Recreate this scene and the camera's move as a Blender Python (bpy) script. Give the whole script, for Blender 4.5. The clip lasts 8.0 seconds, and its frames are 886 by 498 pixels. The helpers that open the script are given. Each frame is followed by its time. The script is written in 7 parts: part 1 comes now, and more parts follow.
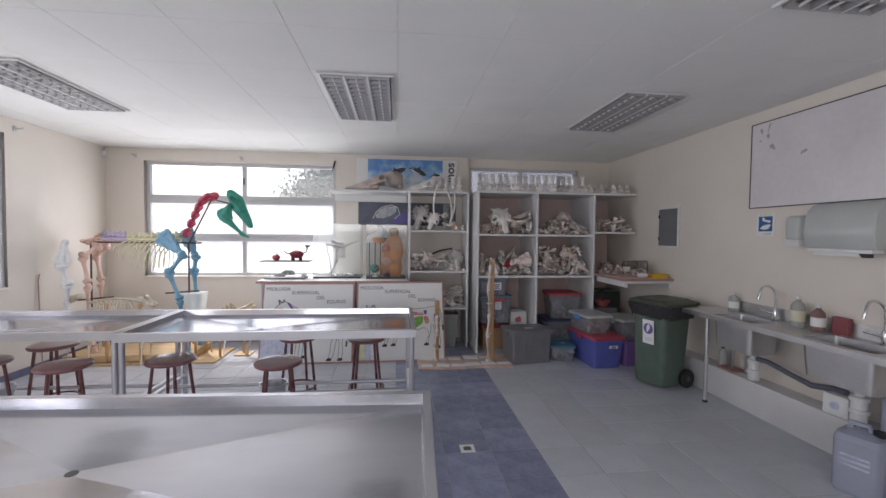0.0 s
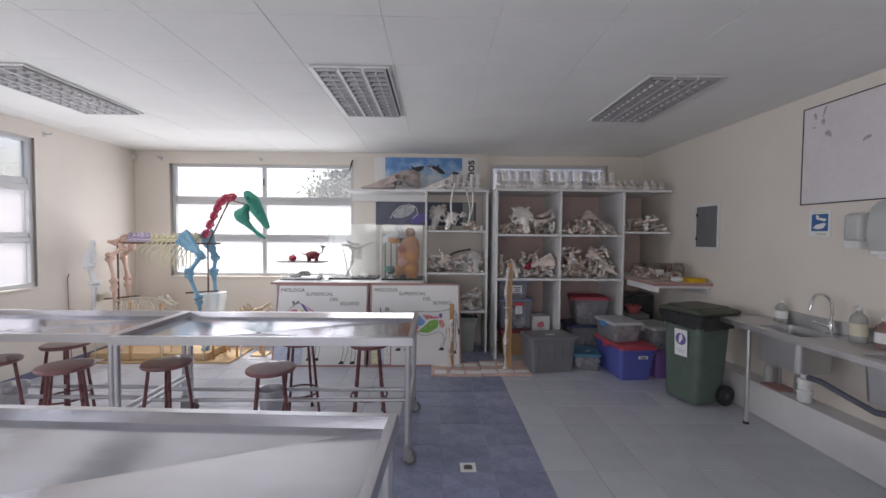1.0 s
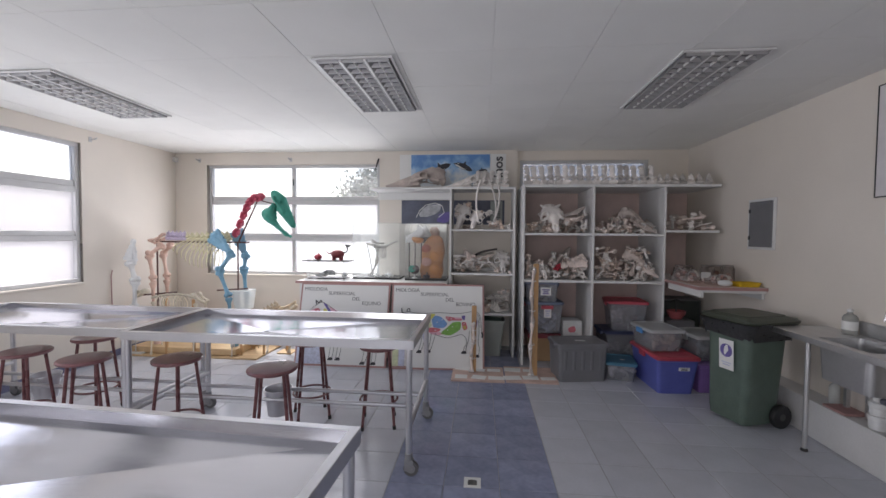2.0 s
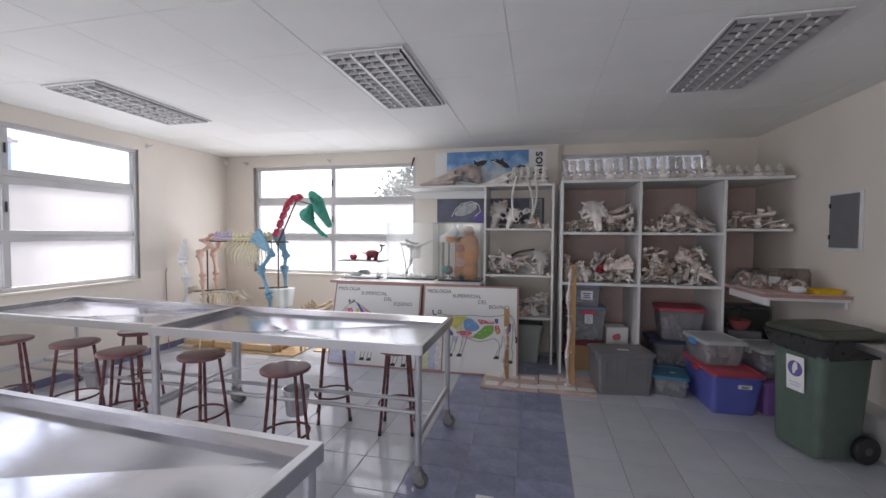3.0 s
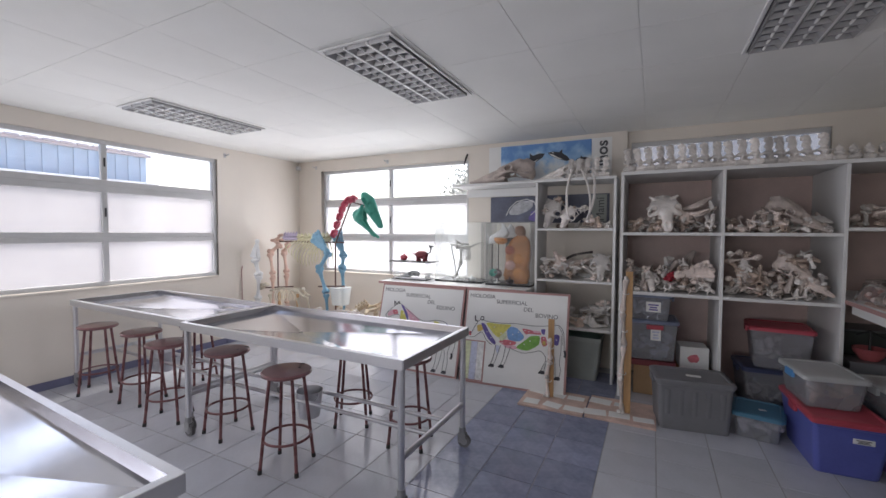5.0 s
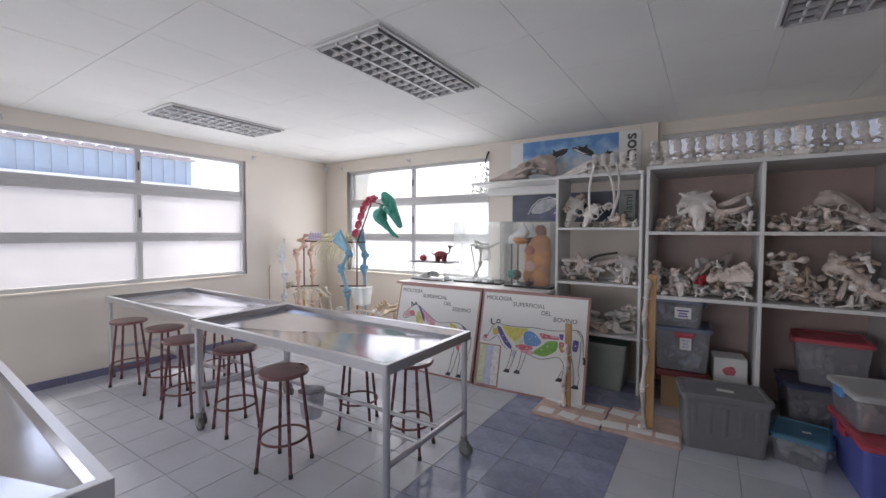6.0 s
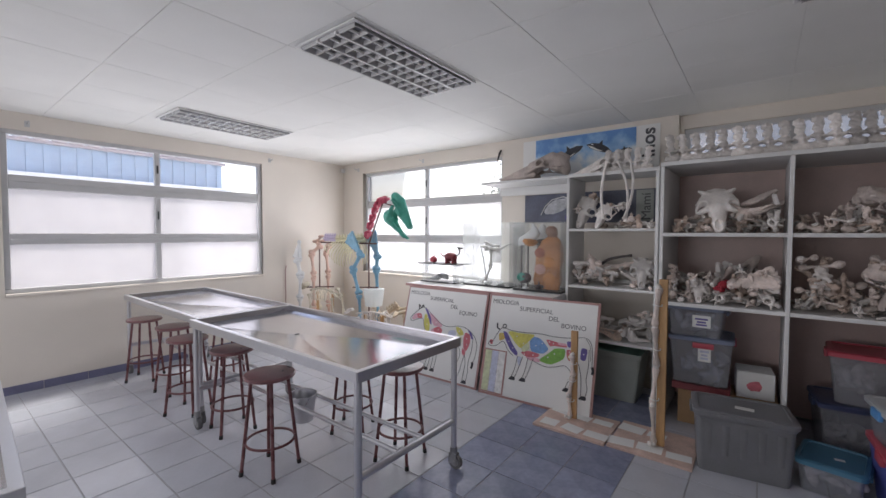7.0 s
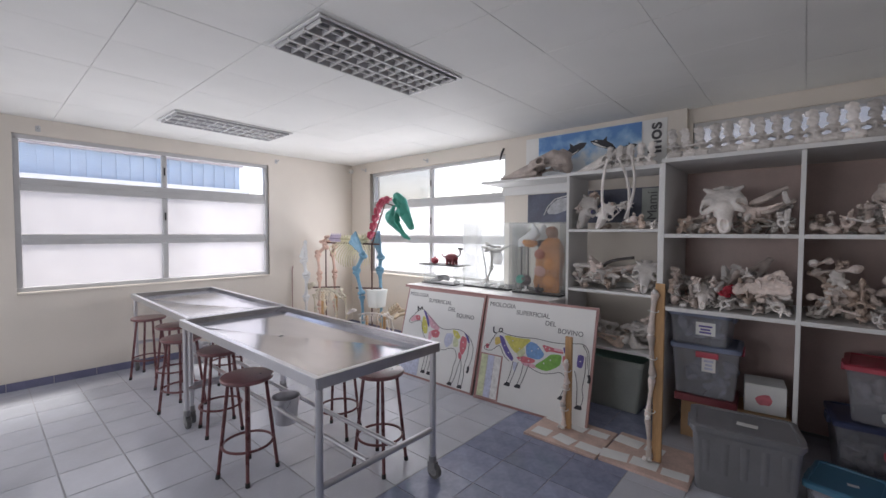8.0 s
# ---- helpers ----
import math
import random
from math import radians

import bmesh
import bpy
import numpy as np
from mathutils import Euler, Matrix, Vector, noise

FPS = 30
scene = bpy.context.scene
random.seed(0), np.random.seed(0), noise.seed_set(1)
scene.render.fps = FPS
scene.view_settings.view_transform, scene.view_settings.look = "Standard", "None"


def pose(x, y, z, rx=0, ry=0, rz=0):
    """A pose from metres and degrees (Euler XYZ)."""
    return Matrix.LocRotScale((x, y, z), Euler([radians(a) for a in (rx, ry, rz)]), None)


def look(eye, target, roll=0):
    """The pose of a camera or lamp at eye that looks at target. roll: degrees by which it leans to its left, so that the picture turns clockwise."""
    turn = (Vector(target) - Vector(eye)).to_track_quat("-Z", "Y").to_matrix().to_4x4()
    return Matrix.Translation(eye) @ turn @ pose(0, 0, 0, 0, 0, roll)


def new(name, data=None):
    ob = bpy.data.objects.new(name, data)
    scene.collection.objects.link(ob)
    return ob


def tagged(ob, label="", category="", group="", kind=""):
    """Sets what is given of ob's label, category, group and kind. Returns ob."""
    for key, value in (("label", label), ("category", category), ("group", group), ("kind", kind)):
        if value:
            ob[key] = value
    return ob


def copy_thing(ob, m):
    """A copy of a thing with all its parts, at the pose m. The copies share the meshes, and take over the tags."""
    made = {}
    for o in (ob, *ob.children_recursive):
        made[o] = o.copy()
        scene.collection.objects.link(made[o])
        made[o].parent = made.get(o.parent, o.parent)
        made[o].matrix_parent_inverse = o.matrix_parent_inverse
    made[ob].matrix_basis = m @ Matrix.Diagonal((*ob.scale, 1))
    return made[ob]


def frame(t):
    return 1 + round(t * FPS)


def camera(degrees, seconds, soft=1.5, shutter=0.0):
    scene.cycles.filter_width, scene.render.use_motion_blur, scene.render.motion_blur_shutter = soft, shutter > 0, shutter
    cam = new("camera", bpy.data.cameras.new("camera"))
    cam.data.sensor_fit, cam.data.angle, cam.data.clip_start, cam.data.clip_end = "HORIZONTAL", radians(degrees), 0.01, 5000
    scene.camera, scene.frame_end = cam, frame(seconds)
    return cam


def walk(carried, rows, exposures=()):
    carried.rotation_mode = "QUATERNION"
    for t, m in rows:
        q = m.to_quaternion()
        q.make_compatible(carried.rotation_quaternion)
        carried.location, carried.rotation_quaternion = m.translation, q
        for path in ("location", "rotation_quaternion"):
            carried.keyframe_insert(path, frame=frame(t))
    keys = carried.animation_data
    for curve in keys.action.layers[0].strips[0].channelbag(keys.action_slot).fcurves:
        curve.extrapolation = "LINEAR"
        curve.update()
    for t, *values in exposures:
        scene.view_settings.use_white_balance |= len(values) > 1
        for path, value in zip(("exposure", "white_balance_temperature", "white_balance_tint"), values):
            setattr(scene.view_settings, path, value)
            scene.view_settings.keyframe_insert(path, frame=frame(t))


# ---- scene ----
cam = camera(94.2, 8.0)
PATH = [
    (0, (0.002, 0.009, 1.624), (0.225, 1.996, 1.556), 0.6),
    (0.5, (0.157, 0.118, 1.612), (0.29, 2.112, 1.546), 0.5),
    (1, (0.298, 0.215, 1.64), (0.339, 2.214, 1.567), 0.5),
    (1.5, (0.45, 0.315, 1.628), (0.386, 2.312, 1.556), 0.5),
    (3, (0.839, 0.625, 1.612), (0.39, 2.573, 1.54), 0.4),
    (3.5, (0.993, 0.759, 1.625), (0.405, 2.669, 1.549), 0.3),
    (4, (1.106, 0.873, 1.633), (0.399, 2.743, 1.558), 0.3),
    (4.5, (1.254, 0.999, 1.64), (0.444, 2.826, 1.561), 0.3),
    (6, (1.592, 1.384, 1.634), (0.505, 3.061, 1.553), 0.2),
    (6.5, (1.694, 1.534, 1.645), (0.53, 3.158, 1.563), 0.2),
    (7, (1.782, 1.669, 1.637), (0.559, 3.249, 1.561), 0.2),
    (7.5, (1.877, 1.819, 1.646), (0.605, 3.36, 1.566), 0.1),
    (8, (1.962, 1.949, 1.647), (0.643, 3.45, 1.57), 0.2),
]
# The plan below is drawn in floor tiles of 0.36; S brings it to true metres (tiles of 0.335, ceiling boards of 0.6).
S = 0.935
walk(cam, [(t, look(Vector(eye) * S, Vector(target) * S, roll)) for t, eye, target, roll in PATH], [(0.0, 1.79, 6340, 10), (8.0, 1.79, 6340, 10)])

# ---- world, lights ----
X0, X1, Y0, Y1, H = -4.14, 3.46, -2.2, 6.42, 2.835

world = bpy.data.worlds.new("world")
scene.world = world
world.use_nodes = True
wn = world.node_tree
sky = wn.nodes.new("ShaderNodeTexSky")
sky.sky_type = 'NISHITA'
sky.sun_disc = False
sky.dust_density, sky.air_density = 5.0, 1.0
sky.sun_elevation, sky.sun_rotation = radians(58), radians(-35)
wn.links.new(sky.outputs[0], wn.nodes["Background"].inputs[0])
wn.nodes["Background"].inputs[1].default_value = 0.14

sun = new("sun", bpy.data.lights.new("sun", 'SUN'))
sun.data.energy, sun.data.angle, sun.data.color = 1.5, radians(12), (1, 0.96, 0.9)
sun.matrix_world = look((-6, 9, 14), (0, 1, 0))


def window_light(name, eye, target, w, h, watts, colour=(0.975, 0.962, 1.0)):
    """Sky light in a window's opening."""
    lamp = new(name, bpy.data.lights.new(name, 'AREA'))
    lamp.data.shape, lamp.data.size, lamp.data.size_y, lamp.data.energy = 'RECTANGLE', w, h, watts
    lamp.data.color = colour
    lamp.matrix_world = look(eye, target)


# the neighbour building shades the southern two thirds of the west window
window_light("window_light_west", (-4.30, 3.10, 1.57), (0, 3.10, 1.57), 1.70, 1.06, 5.4)
window_light("window_light_west_open", (-4.30, 4.42, 1.57), (0, 4.42, 1.57), 0.92, 1.06, 4.5)
window_light("window_light_north", (-2.28, 6.58, 1.55), (-2.28, 0, 1.55), 2.60, 1.06, 13.6)
# fill lamp in the added second west window, out of view
window_light("fill_light_south_west", (-4.30, -0.6, 1.57), (0, -0.6, 0.0), 2.60, 1.06, 9.5)
# two weak lamps added as a pale haze over the view through the upper panes
window_light("window_veil_west_top", (-4.30, 3.55, 2.40), (0, 3.55, 2.40), 2.60, 0.46, 0.28)
window_light("window_veil_north_top", (-2.28, 6.58, 2.40), (-2.28, 0, 2.40), 2.60, 0.44, 0.42)
# fill lamp in an added, unseen south window; brightens the shelf fronts
window_light("fill_light_behind", (-0.6, -2.36, 1.57), (-0.6, 4, -2.2), 2.9, 1.06, 17.0, (1.0, 0.965, 0.945))


# ---- materials ----
def material(name, base, rough=0.5, metal=0.0, scale=6.0, amount=0.12, fine=60.0, bump=0.08, coat=0.0, per_piece=0.0, stretch=(1, 1, 1), spec=0.5):
    """A surface with variation at two scales and a fine relief."""
    m = bpy.data.materials.new(name)
    m.use_nodes = True
    nt = m.node_tree
    n, l = nt.nodes, nt.links
    b = n["Principled BSDF"]
    tc = n.new("ShaderNodeTexCoord")
    mp = n.new("ShaderNodeMapping")
    mp.inputs["Scale"].default_value = stretch
    l.new(tc.outputs["Object"], mp.inputs[0])
    big, small = n.new("ShaderNodeTexNoise"), n.new("ShaderNodeTexNoise")
    big.inputs["Scale"].default_value, small.inputs["Scale"].default_value = scale, fine
    big.inputs["Detail"].default_value, small.inputs["Detail"].default_value = 4, 3
    l.new(mp.outputs[0], big.inputs["Vector"])
    l.new(mp.outputs[0], small.inputs["Vector"])
    add = n.new("ShaderNodeMath")
    add.operation = 'MULTIPLY_ADD'
    add.inputs[1].default_value = 0.4
    l.new(small.outputs["Fac"], add.inputs[0])
    l.new(big.outputs["Fac"], add.inputs[2])
    ramp = n.new("ShaderNodeMapRange")
    ramp.inputs["From Min"].default_value, ramp.inputs["From Max"].default_value = 0.4, 1.0
    ramp.inputs["To Min"].default_value, ramp.inputs["To Max"].default_value = 1 - amount, 1 + amount
    l.new(add.outputs[0], ramp.inputs["Value"])
    fac = ramp.outputs["Result"]
    if per_piece:
        info = n.new("ShaderNodeObjectInfo")
        pr = n.new("ShaderNodeMapRange")
        pr.inputs["To Min"].default_value, pr.inputs["To Max"].default_value = 1 - per_piece, 1 + per_piece
        l.new(info.outputs["Random"], pr.inputs["Value"])
        mul = n.new("ShaderNodeMath")
        mul.operation = 'MULTIPLY'
        l.new(fac, mul.inputs[0])
        l.new(pr.outputs["Result"], mul.inputs[1])
        fac = mul.outputs[0]
    col = n.new("ShaderNodeVectorMath")
    col.operation = 'SCALE'
    col.inputs[0].default_value = base
    l.new(fac, col.inputs["Scale"])
    l.new(col.outputs[0], b.inputs["Base Color"])
    b.inputs["Metallic"].default_value = metal
    b.inputs["Specular IOR Level"].default_value = spec
    b.inputs["Coat Weight"].default_value = coat
    rr = n.new("ShaderNodeMapRange")
    rr.inputs["To Min"].default_value, rr.inputs["To Max"].default_value = max(0.02, rough - 0.08), min(1, rough + 0.08)
    l.new(big.outputs["Fac"], rr.inputs["Value"])
    l.new(rr.outputs["Result"], b.inputs["Roughness"])
    if bump:
        bp = n.new("ShaderNodeBump")
        bp.inputs["Strength"].default_value, bp.inputs["Distance"].default_value = bump, 0.01
        l.new(small.outputs["Fac"], bp.inputs["Height"])
        l.new(bp.outputs[0], b.inputs["Normal"])
    return m


def glass(name, tint=(1, 1, 1), gloss=0.08, haze=0.0, rough=0.03):
    """Thin clear or frosted sheet: see-through, with some gloss and some white haze."""
    m = bpy.data.materials.new(name)
    m.use_nodes = True
    nt = m.node_tree
    n, l = nt.nodes, nt.links
    n.remove(n["Principled BSDF"])
    tr, gl, df, tl = (n.new("ShaderNodeBsdf" + k) for k in ("Transparent", "Glossy", "Diffuse", "Translucent"))
    tr.inputs[0].default_value = (*tint, 1)
    df.inputs[0].default_value = (*tint, 1)
    tl.inputs[0].default_value = (*tint, 1)
    gl.inputs["Roughness"].default_value = rough
    both, a, c = (n.new("ShaderNodeMixShader") for _ in range(3))
    l.new(df.outputs[0], both.inputs[1])
    l.new(tl.outputs[0], both.inputs[2])
    noise_tex = n.new("ShaderNodeTexNoise")
    noise_tex.inputs["Scale"].default_value = 1.6
    tc = n.new("ShaderNodeTexCoord")
    l.new(tc.outputs["Object"], noise_tex.inputs["Vector"])
    mr = n.new("ShaderNodeMapRange")
    mr.inputs["To Min"].default_value, mr.inputs["To Max"].default_value = haze * 0.8, min(1, haze * 1.2)
    l.new(noise_tex.outputs["Fac"], mr.inputs["Value"])
    l.new(mr.outputs["Result"], a.inputs[0])
    l.new(tr.outputs[0], a.inputs[1])
    l.new(both.outputs[0], a.inputs[2])
    fr = n.new("ShaderNodeFresnel")
    fr.inputs[0].default_value = 1.45
    fm = n.new("ShaderNodeMath")
    fm.operation = 'MULTIPLY'
    fm.inputs[1].default_value = gloss * 12
    fm.use_clamp = True
    l.new(fr.outputs[0], fm.inputs[0])
    l.new(fm.outputs[0], c.inputs[0])
    l.new(a.outputs[0], c.inputs[1])
    l.new(gl.outputs[0], c.inputs[2])
    l.new(c.outputs[0], n["Material Output"].inputs[0])
    return m


M = {}
M["wall"] = material("cream_wall_paint", (0.75, 0.695, 0.63), 0.75, scale=1.5, amount=0.05, fine=140, bump=0.10)
M["ceiling"] = material("ceiling_board", (0.85, 0.85, 0.83), 0.9, scale=2, amount=0.04, fine=160, bump=0.15)
M["tile"] = material("white_floor_tile", (0.545, 0.56, 0.62), 0.13, scale=5, amount=0.06, fine=40, bump=0.01, per_piece=0.05)
M["bluetile"] = material("blue_floor_tile", (0.27, 0.295, 0.42), 0.11, scale=7, amount=0.25, fine=30, bump=0.02, per_piece=0.10)
M["grout"] = material("grey_grout", (0.36, 0.36, 0.38), 0.9, amount=0.15)
M["bluebase"] = material("blue_skirting", (0.16, 0.165, 0.26), 0.35, amount=0.15, per_piece=0.05)
M["alu"] = material("window_aluminium", (0.56, 0.56, 0.57), 0.42, 0.15, amount=0.06, bump=0.02)
M["steel"] = material("stainless_steel", (0.66, 0.66, 0.69), 0.31, 0.92, scale=2, amount=0.06, fine=40, bump=0.004)
M["sinksteel"] = material("dull_sink_steel", (0.62, 0.62, 0.63), 0.40, 1.0, scale=3, amount=0.10, fine=60, bump=0.01, stretch=(4, 1, 1))
M["pan"] = material("stainless_pan", (0.58, 0.58, 0.62), 0.15, 1.0, scale=2.5, amount=0.07, fine=5, bump=0.05, stretch=(1, 3, 1))
M["chrome"] = material("chrome", (0.75, 0.75, 0.77), 0.10, 1.0, amount=0.03, bump=0)
M["louvre"] = material("bright_louvre", (0.42, 0.42, 0.43), 0.38, 0.6, amount=0.05, bump=0)
M["stool"] = material("dark_red_stool_paint", (0.16, 0.060, 0.066), 0.28, scale=9, amount=0.25, fine=70, bump=0.03)
M["seat"] = material("dark_red_seat_varnish", (0.235, 0.098, 0.103), 0.3, scale=9, amount=0.3, fine=70, bump=0.03, coat=0.7)
M["melamine"] = material("white_melamine", (0.76, 0.76, 0.76), 0.45, scale=2, amount=0.04, bump=0.02)
M["black"] = material("black_plastic", (0.018, 0.018, 0.02), 0.45, amount=0.2)
M["rubber"] = material("grey_rubber", (0.10, 0.10, 0.10), 0.6, amount=0.2)
M["castor"] = material("grey_castor_metal", (0.34, 0.34, 0.35), 0.4, 0.5, amount=0.15)
M["tyre"] = material("dark_grey_tyre", (0.13, 0.13, 0.135), 0.55, amount=0.2)
M["bin"] = material("dark_green_bin_plastic", (0.105, 0.145, 0.12), 0.45, scale=10, amount=0.15, bump=0.05)
M["bag"] = material("black_liner", (0.035, 0.035, 0.038), 0.3, scale=25, amount=0.4, fine=30, bump=0.4)
M["paper"] = material("white_paper", (0.80, 0.80, 0.79), 0.8, amount=0.04)
M["board_white"] = material("poster_board", (0.78, 0.78, 0.77), 0.5, scale=3, amount=0.03, bump=0.02)
M["board_edge"] = material("pink_brown_board_edge", (0.42, 0.24, 0.23), 0.6, amount=0.15)
M["plinth"] = material("plinth_paint", (0.70, 0.69, 0.69), 0.6, scale=3, amount=0.08)
M["wood"] = material("pine_wood", (0.50, 0.30, 0.14), 0.55, scale=4, amount=0.3, fine=30, bump=0.06, stretch=(6, 6, 0.6))
M["ply"] = material("plywood", (0.62, 0.44, 0.25), 0.6, scale=4, amount=0.22, fine=25, bump=0.04, stretch=(0.6, 5, 5))
M["pinkboard"] = material("pinkish_base_board", (0.62, 0.46, 0.40), 0.65, scale=7, amount=0.3)
M["clearplastic"] = glass("clear_plastic", (0.93, 0.94, 0.98), 0.05, 0.24, 0.12)
M["clearlid"] = glass("milky_lid_plastic", (0.90, 0.92, 0.92), 0.05, 0.72, 0.2)
M["acrylic"] = glass("clear_acrylic", (0.97, 0.98, 0.98), 0.045, 0.055, 0.02)
# white haze mixed into the upper panes pales the view; less in the high window
M["pane"] = glass("hazed_clear_pane", (0.96, 0.965, 0.98), 0.07, 0.08, 0.02)
M["pane_high"] = glass("low_haze_pane", (0.90, 0.91, 0.93), 0.07, 0.02, 0.02)
# same frosted glass twice: grey tint dims the lamps' glare, less on the north
M["frost"] = glass("frosted_pane", (0.53, 0.52, 0.53), 0.05, 0.60, 0.3)
M["frost_north"] = glass("less_dimmed_frosted_pane", (0.62, 0.615, 0.625), 0.05, 0.45, 0.3)
for key, c in dict(blue=(0.11, 0.13, 0.44), red=(0.45, 0.065, 0.095), purple=(0.25, 0.14, 0.41), dgrey=(0.19, 0.19, 0.205), navy=(0.045, 0.055, 0.12),
                   sage=(0.33, 0.355, 0.335), teal=(0.07, 0.20, 0.31), wallshade=(0.60, 0.465, 0.435), maroon=(0.22, 0.05, 0.06), dullred=(0.42, 0.11, 0.12), yellow=(0.70, 0.45, 0.02), white=(0.75, 0.75, 0.75), skyblue=(0.10, 0.30, 0.62),
                   bluegrey=(0.16, 0.19, 0.28)).items():
    M[key] = material(key + "_plastic", c, 0.38, scale=6, amount=0.10, bump=0.03)
M["card"] = material("cardboard", (0.42, 0.27, 0.15), 0.8, amount=0.12)


# ---- building helpers ----
def box(bm, x0, x1, y0, y1, z0, z1, bevel=0.0, m=None):
    r = bmesh.ops.create_cube(bm, size=1)
    vs = r["verts"]
    bmesh.ops.scale(bm, vec=(x1 - x0, y1 - y0, z1 - z0), verts=vs)
    bmesh.ops.translate(bm, vec=((x0 + x1) / 2, (y0 + y1) / 2, (z0 + z1) / 2), verts=vs)
    if m is not None:
        bmesh.ops.transform(bm, matrix=m, verts=vs)
    if bevel:
        es = list({e for v in vs for e in v.link_edges})
        bmesh.ops.bevel(bm, geom=es, offset=bevel, segments=2, affect='EDGES', profile=0.5)
    return bm


def tube(bm, pts, r, seg=10, cap=True):
    """A tube along pts; r is one radius or one for each point."""
    pts = [Vector(p) for p in pts]
    rs = r if isinstance(r, (list, tuple)) else [r] * len(pts)
    rings, side = [], None
    for i, p in enumerate(pts):
        d = (pts[min(i + 1, len(pts) - 1)] - pts[max(i - 1, 0)]).normalized()
        if side is None:
            side = d.orthogonal().normalized()
        side = (side - d * side.dot(d)).normalized()
        up = d.cross(side)
        rings.append([bm.verts.new(p + (side * math.cos(a) + up * math.sin(a)) * rs[i]) for a in (2 * math.pi * k / seg for k in range(seg))])
    for a, b in zip(rings, rings[1:]):
        for k in range(seg):
            bm.faces.new((a[k], a[(k + 1) % seg], b[(k + 1) % seg], b[k]))
    if cap:
        bm.faces.new(rings[0][::-1])
        bm.faces.new(rings[-1])
    return bm


def lathe(bm, profile, seg=24, m=None):
    """Turns (r, z) pairs round z; closes where r is 0."""
    rings = []
    for r, z in profile:
        if r < 1e-5:
            rings.append([bm.verts.new((0, 0, z))])
        else:
            rings.append([bm.verts.new((r * math.cos(2 * math.pi * k / seg), r * math.sin(2 * math.pi * k / seg), z)) for k in range(seg)])
    for a, b in zip(rings, rings[1:]):
        for k in range(seg):
            j = (k + 1) % seg
            if len(a) == 1 and len(b) > 1:
                bm.faces.new((a[0], b[j], b[k]))
            elif len(b) == 1 and len(a) > 1:
                bm.faces.new((a[k], a[j], b[0]))
            elif len(a) > 1:
                bm.faces.new((a[k], a[j], b[j], b[k]))
    if m is not None:
        bmesh.ops.transform(bm, matrix=m, verts=[v for r in rings for v in r])
    return bm


def loft(bm, sections, cap=(True, True)):
    """Closed rings of equal count, joined one to the next."""
    rings = [[bm.verts.new(p) for p in s] for s in sections]
    n = len(rings[0])
    for a, b in zip(rings, rings[1:]):
        for k in range(n):
            bm.faces.new((a[k], a[(k + 1) % n], b[(k + 1) % n], b[k]))
    if cap[0]:
        bm.faces.new(rings[0][::-1])
    if cap[1]:
        bm.faces.new(rings[-1])
    return bm


def rounded(w, d, r, z, cx=0.0, cy=0.0, n=4):
    """A rounded rectangle as a ring of points."""
    out = []
    for sx, sy, a0 in ((1, 1, 0), (-1, 1, 90), (-1, -1, 180), (1, -1, 270)):
        for k in range(n + 1):
            a = radians(a0 + 90 * k / n)
            out.append((cx + sx * (w / 2 - r) + r * math.cos(a), cy + sy * (d / 2 - r) + r * math.sin(a), z))
    return out


def mesh_of(name, bm, mat, sharp=38):
    bmesh.ops.recalc_face_normals(bm, faces=bm.faces)
    for f in bm.faces:
        f.smooth = True
    for e in bm.edges:
        if len(e.link_faces) == 2:
            a, c = (f.calc_area() for f in e.link_faces)
            if max(a, c) > 8 * min(a, c) and e.calc_face_angle(0) > 0.15 or e.calc_face_angle(0) > radians(sharp):
                e.smooth = False
    me = bpy.data.meshes.new(name)
    bm.to_mesh(me)
    bm.free()
    if mat is not None:
        me.materials.append(mat)
    return me


def part(name, bm, mat, parent, label="", m=None):
    me = bm if isinstance(bm, bpy.types.Mesh) else mesh_of(name, bm, mat)
    ob = new(name, me)
    ob.parent = parent
    if m is not None:
        ob.matrix_basis = m
    if label:
        ob["label"] = label
    return ob


def thing(name, m, label, category, group="", kind=""):
    ob = new(name)
    ob.empty_display_size = 0.1
    ob.matrix_basis = m
    return tagged(ob, label, category, group, kind)


def solid(name, bm, mat, m, label, category, group="", kind=""):
    me = bm if isinstance(bm, bpy.types.Mesh) else mesh_of(name, bm, mat)
    ob = new(name, me)
    ob.matrix_basis = m
    return tagged(ob, label, category, group, kind)


def B():
    return bmesh.new()


def at(x, y, z=0.0, rz=0.0, rx=0.0, ry=0.0):
    return pose(x, y, z, rx, ry, rz)


I4 = Matrix.Identity(4)

# ---- large structure ----
T = 0.13


def wall_with_holes(name, axis, lo, hi, inner, outer, holes, label):
    """A wall along x or y from lo to hi between the planes inner and outer, with rectangular openings (a0, a1, z0, z1)."""
    bm = B()
    cuts = sorted({lo, hi, *(h[0] for h in holes), *(h[1] for h in holes)})
    for a, b in zip(cuts, cuts[1:]):
        mid, z = (a + b) / 2, 0.0
        spans = sorted((h[2], h[3]) for h in holes if h[0] < mid < h[1])
        for z0, z1 in spans + [(H + 0.1, H + 0.1)]:
            if z0 > z:
                if axis == "x":
                    box(bm, a, b, min(inner, outer), max(inner, outer), z, z0)
                else:
                    box(bm, min(inner, outer), max(inner, outer), a, b, z, z0)
            z = z1
    bmesh.ops.remove_doubles(bm, verts=bm.verts, dist=1e-4)
    return solid(name, bm, M["wall"], I4, label, "wall", kind="structure")


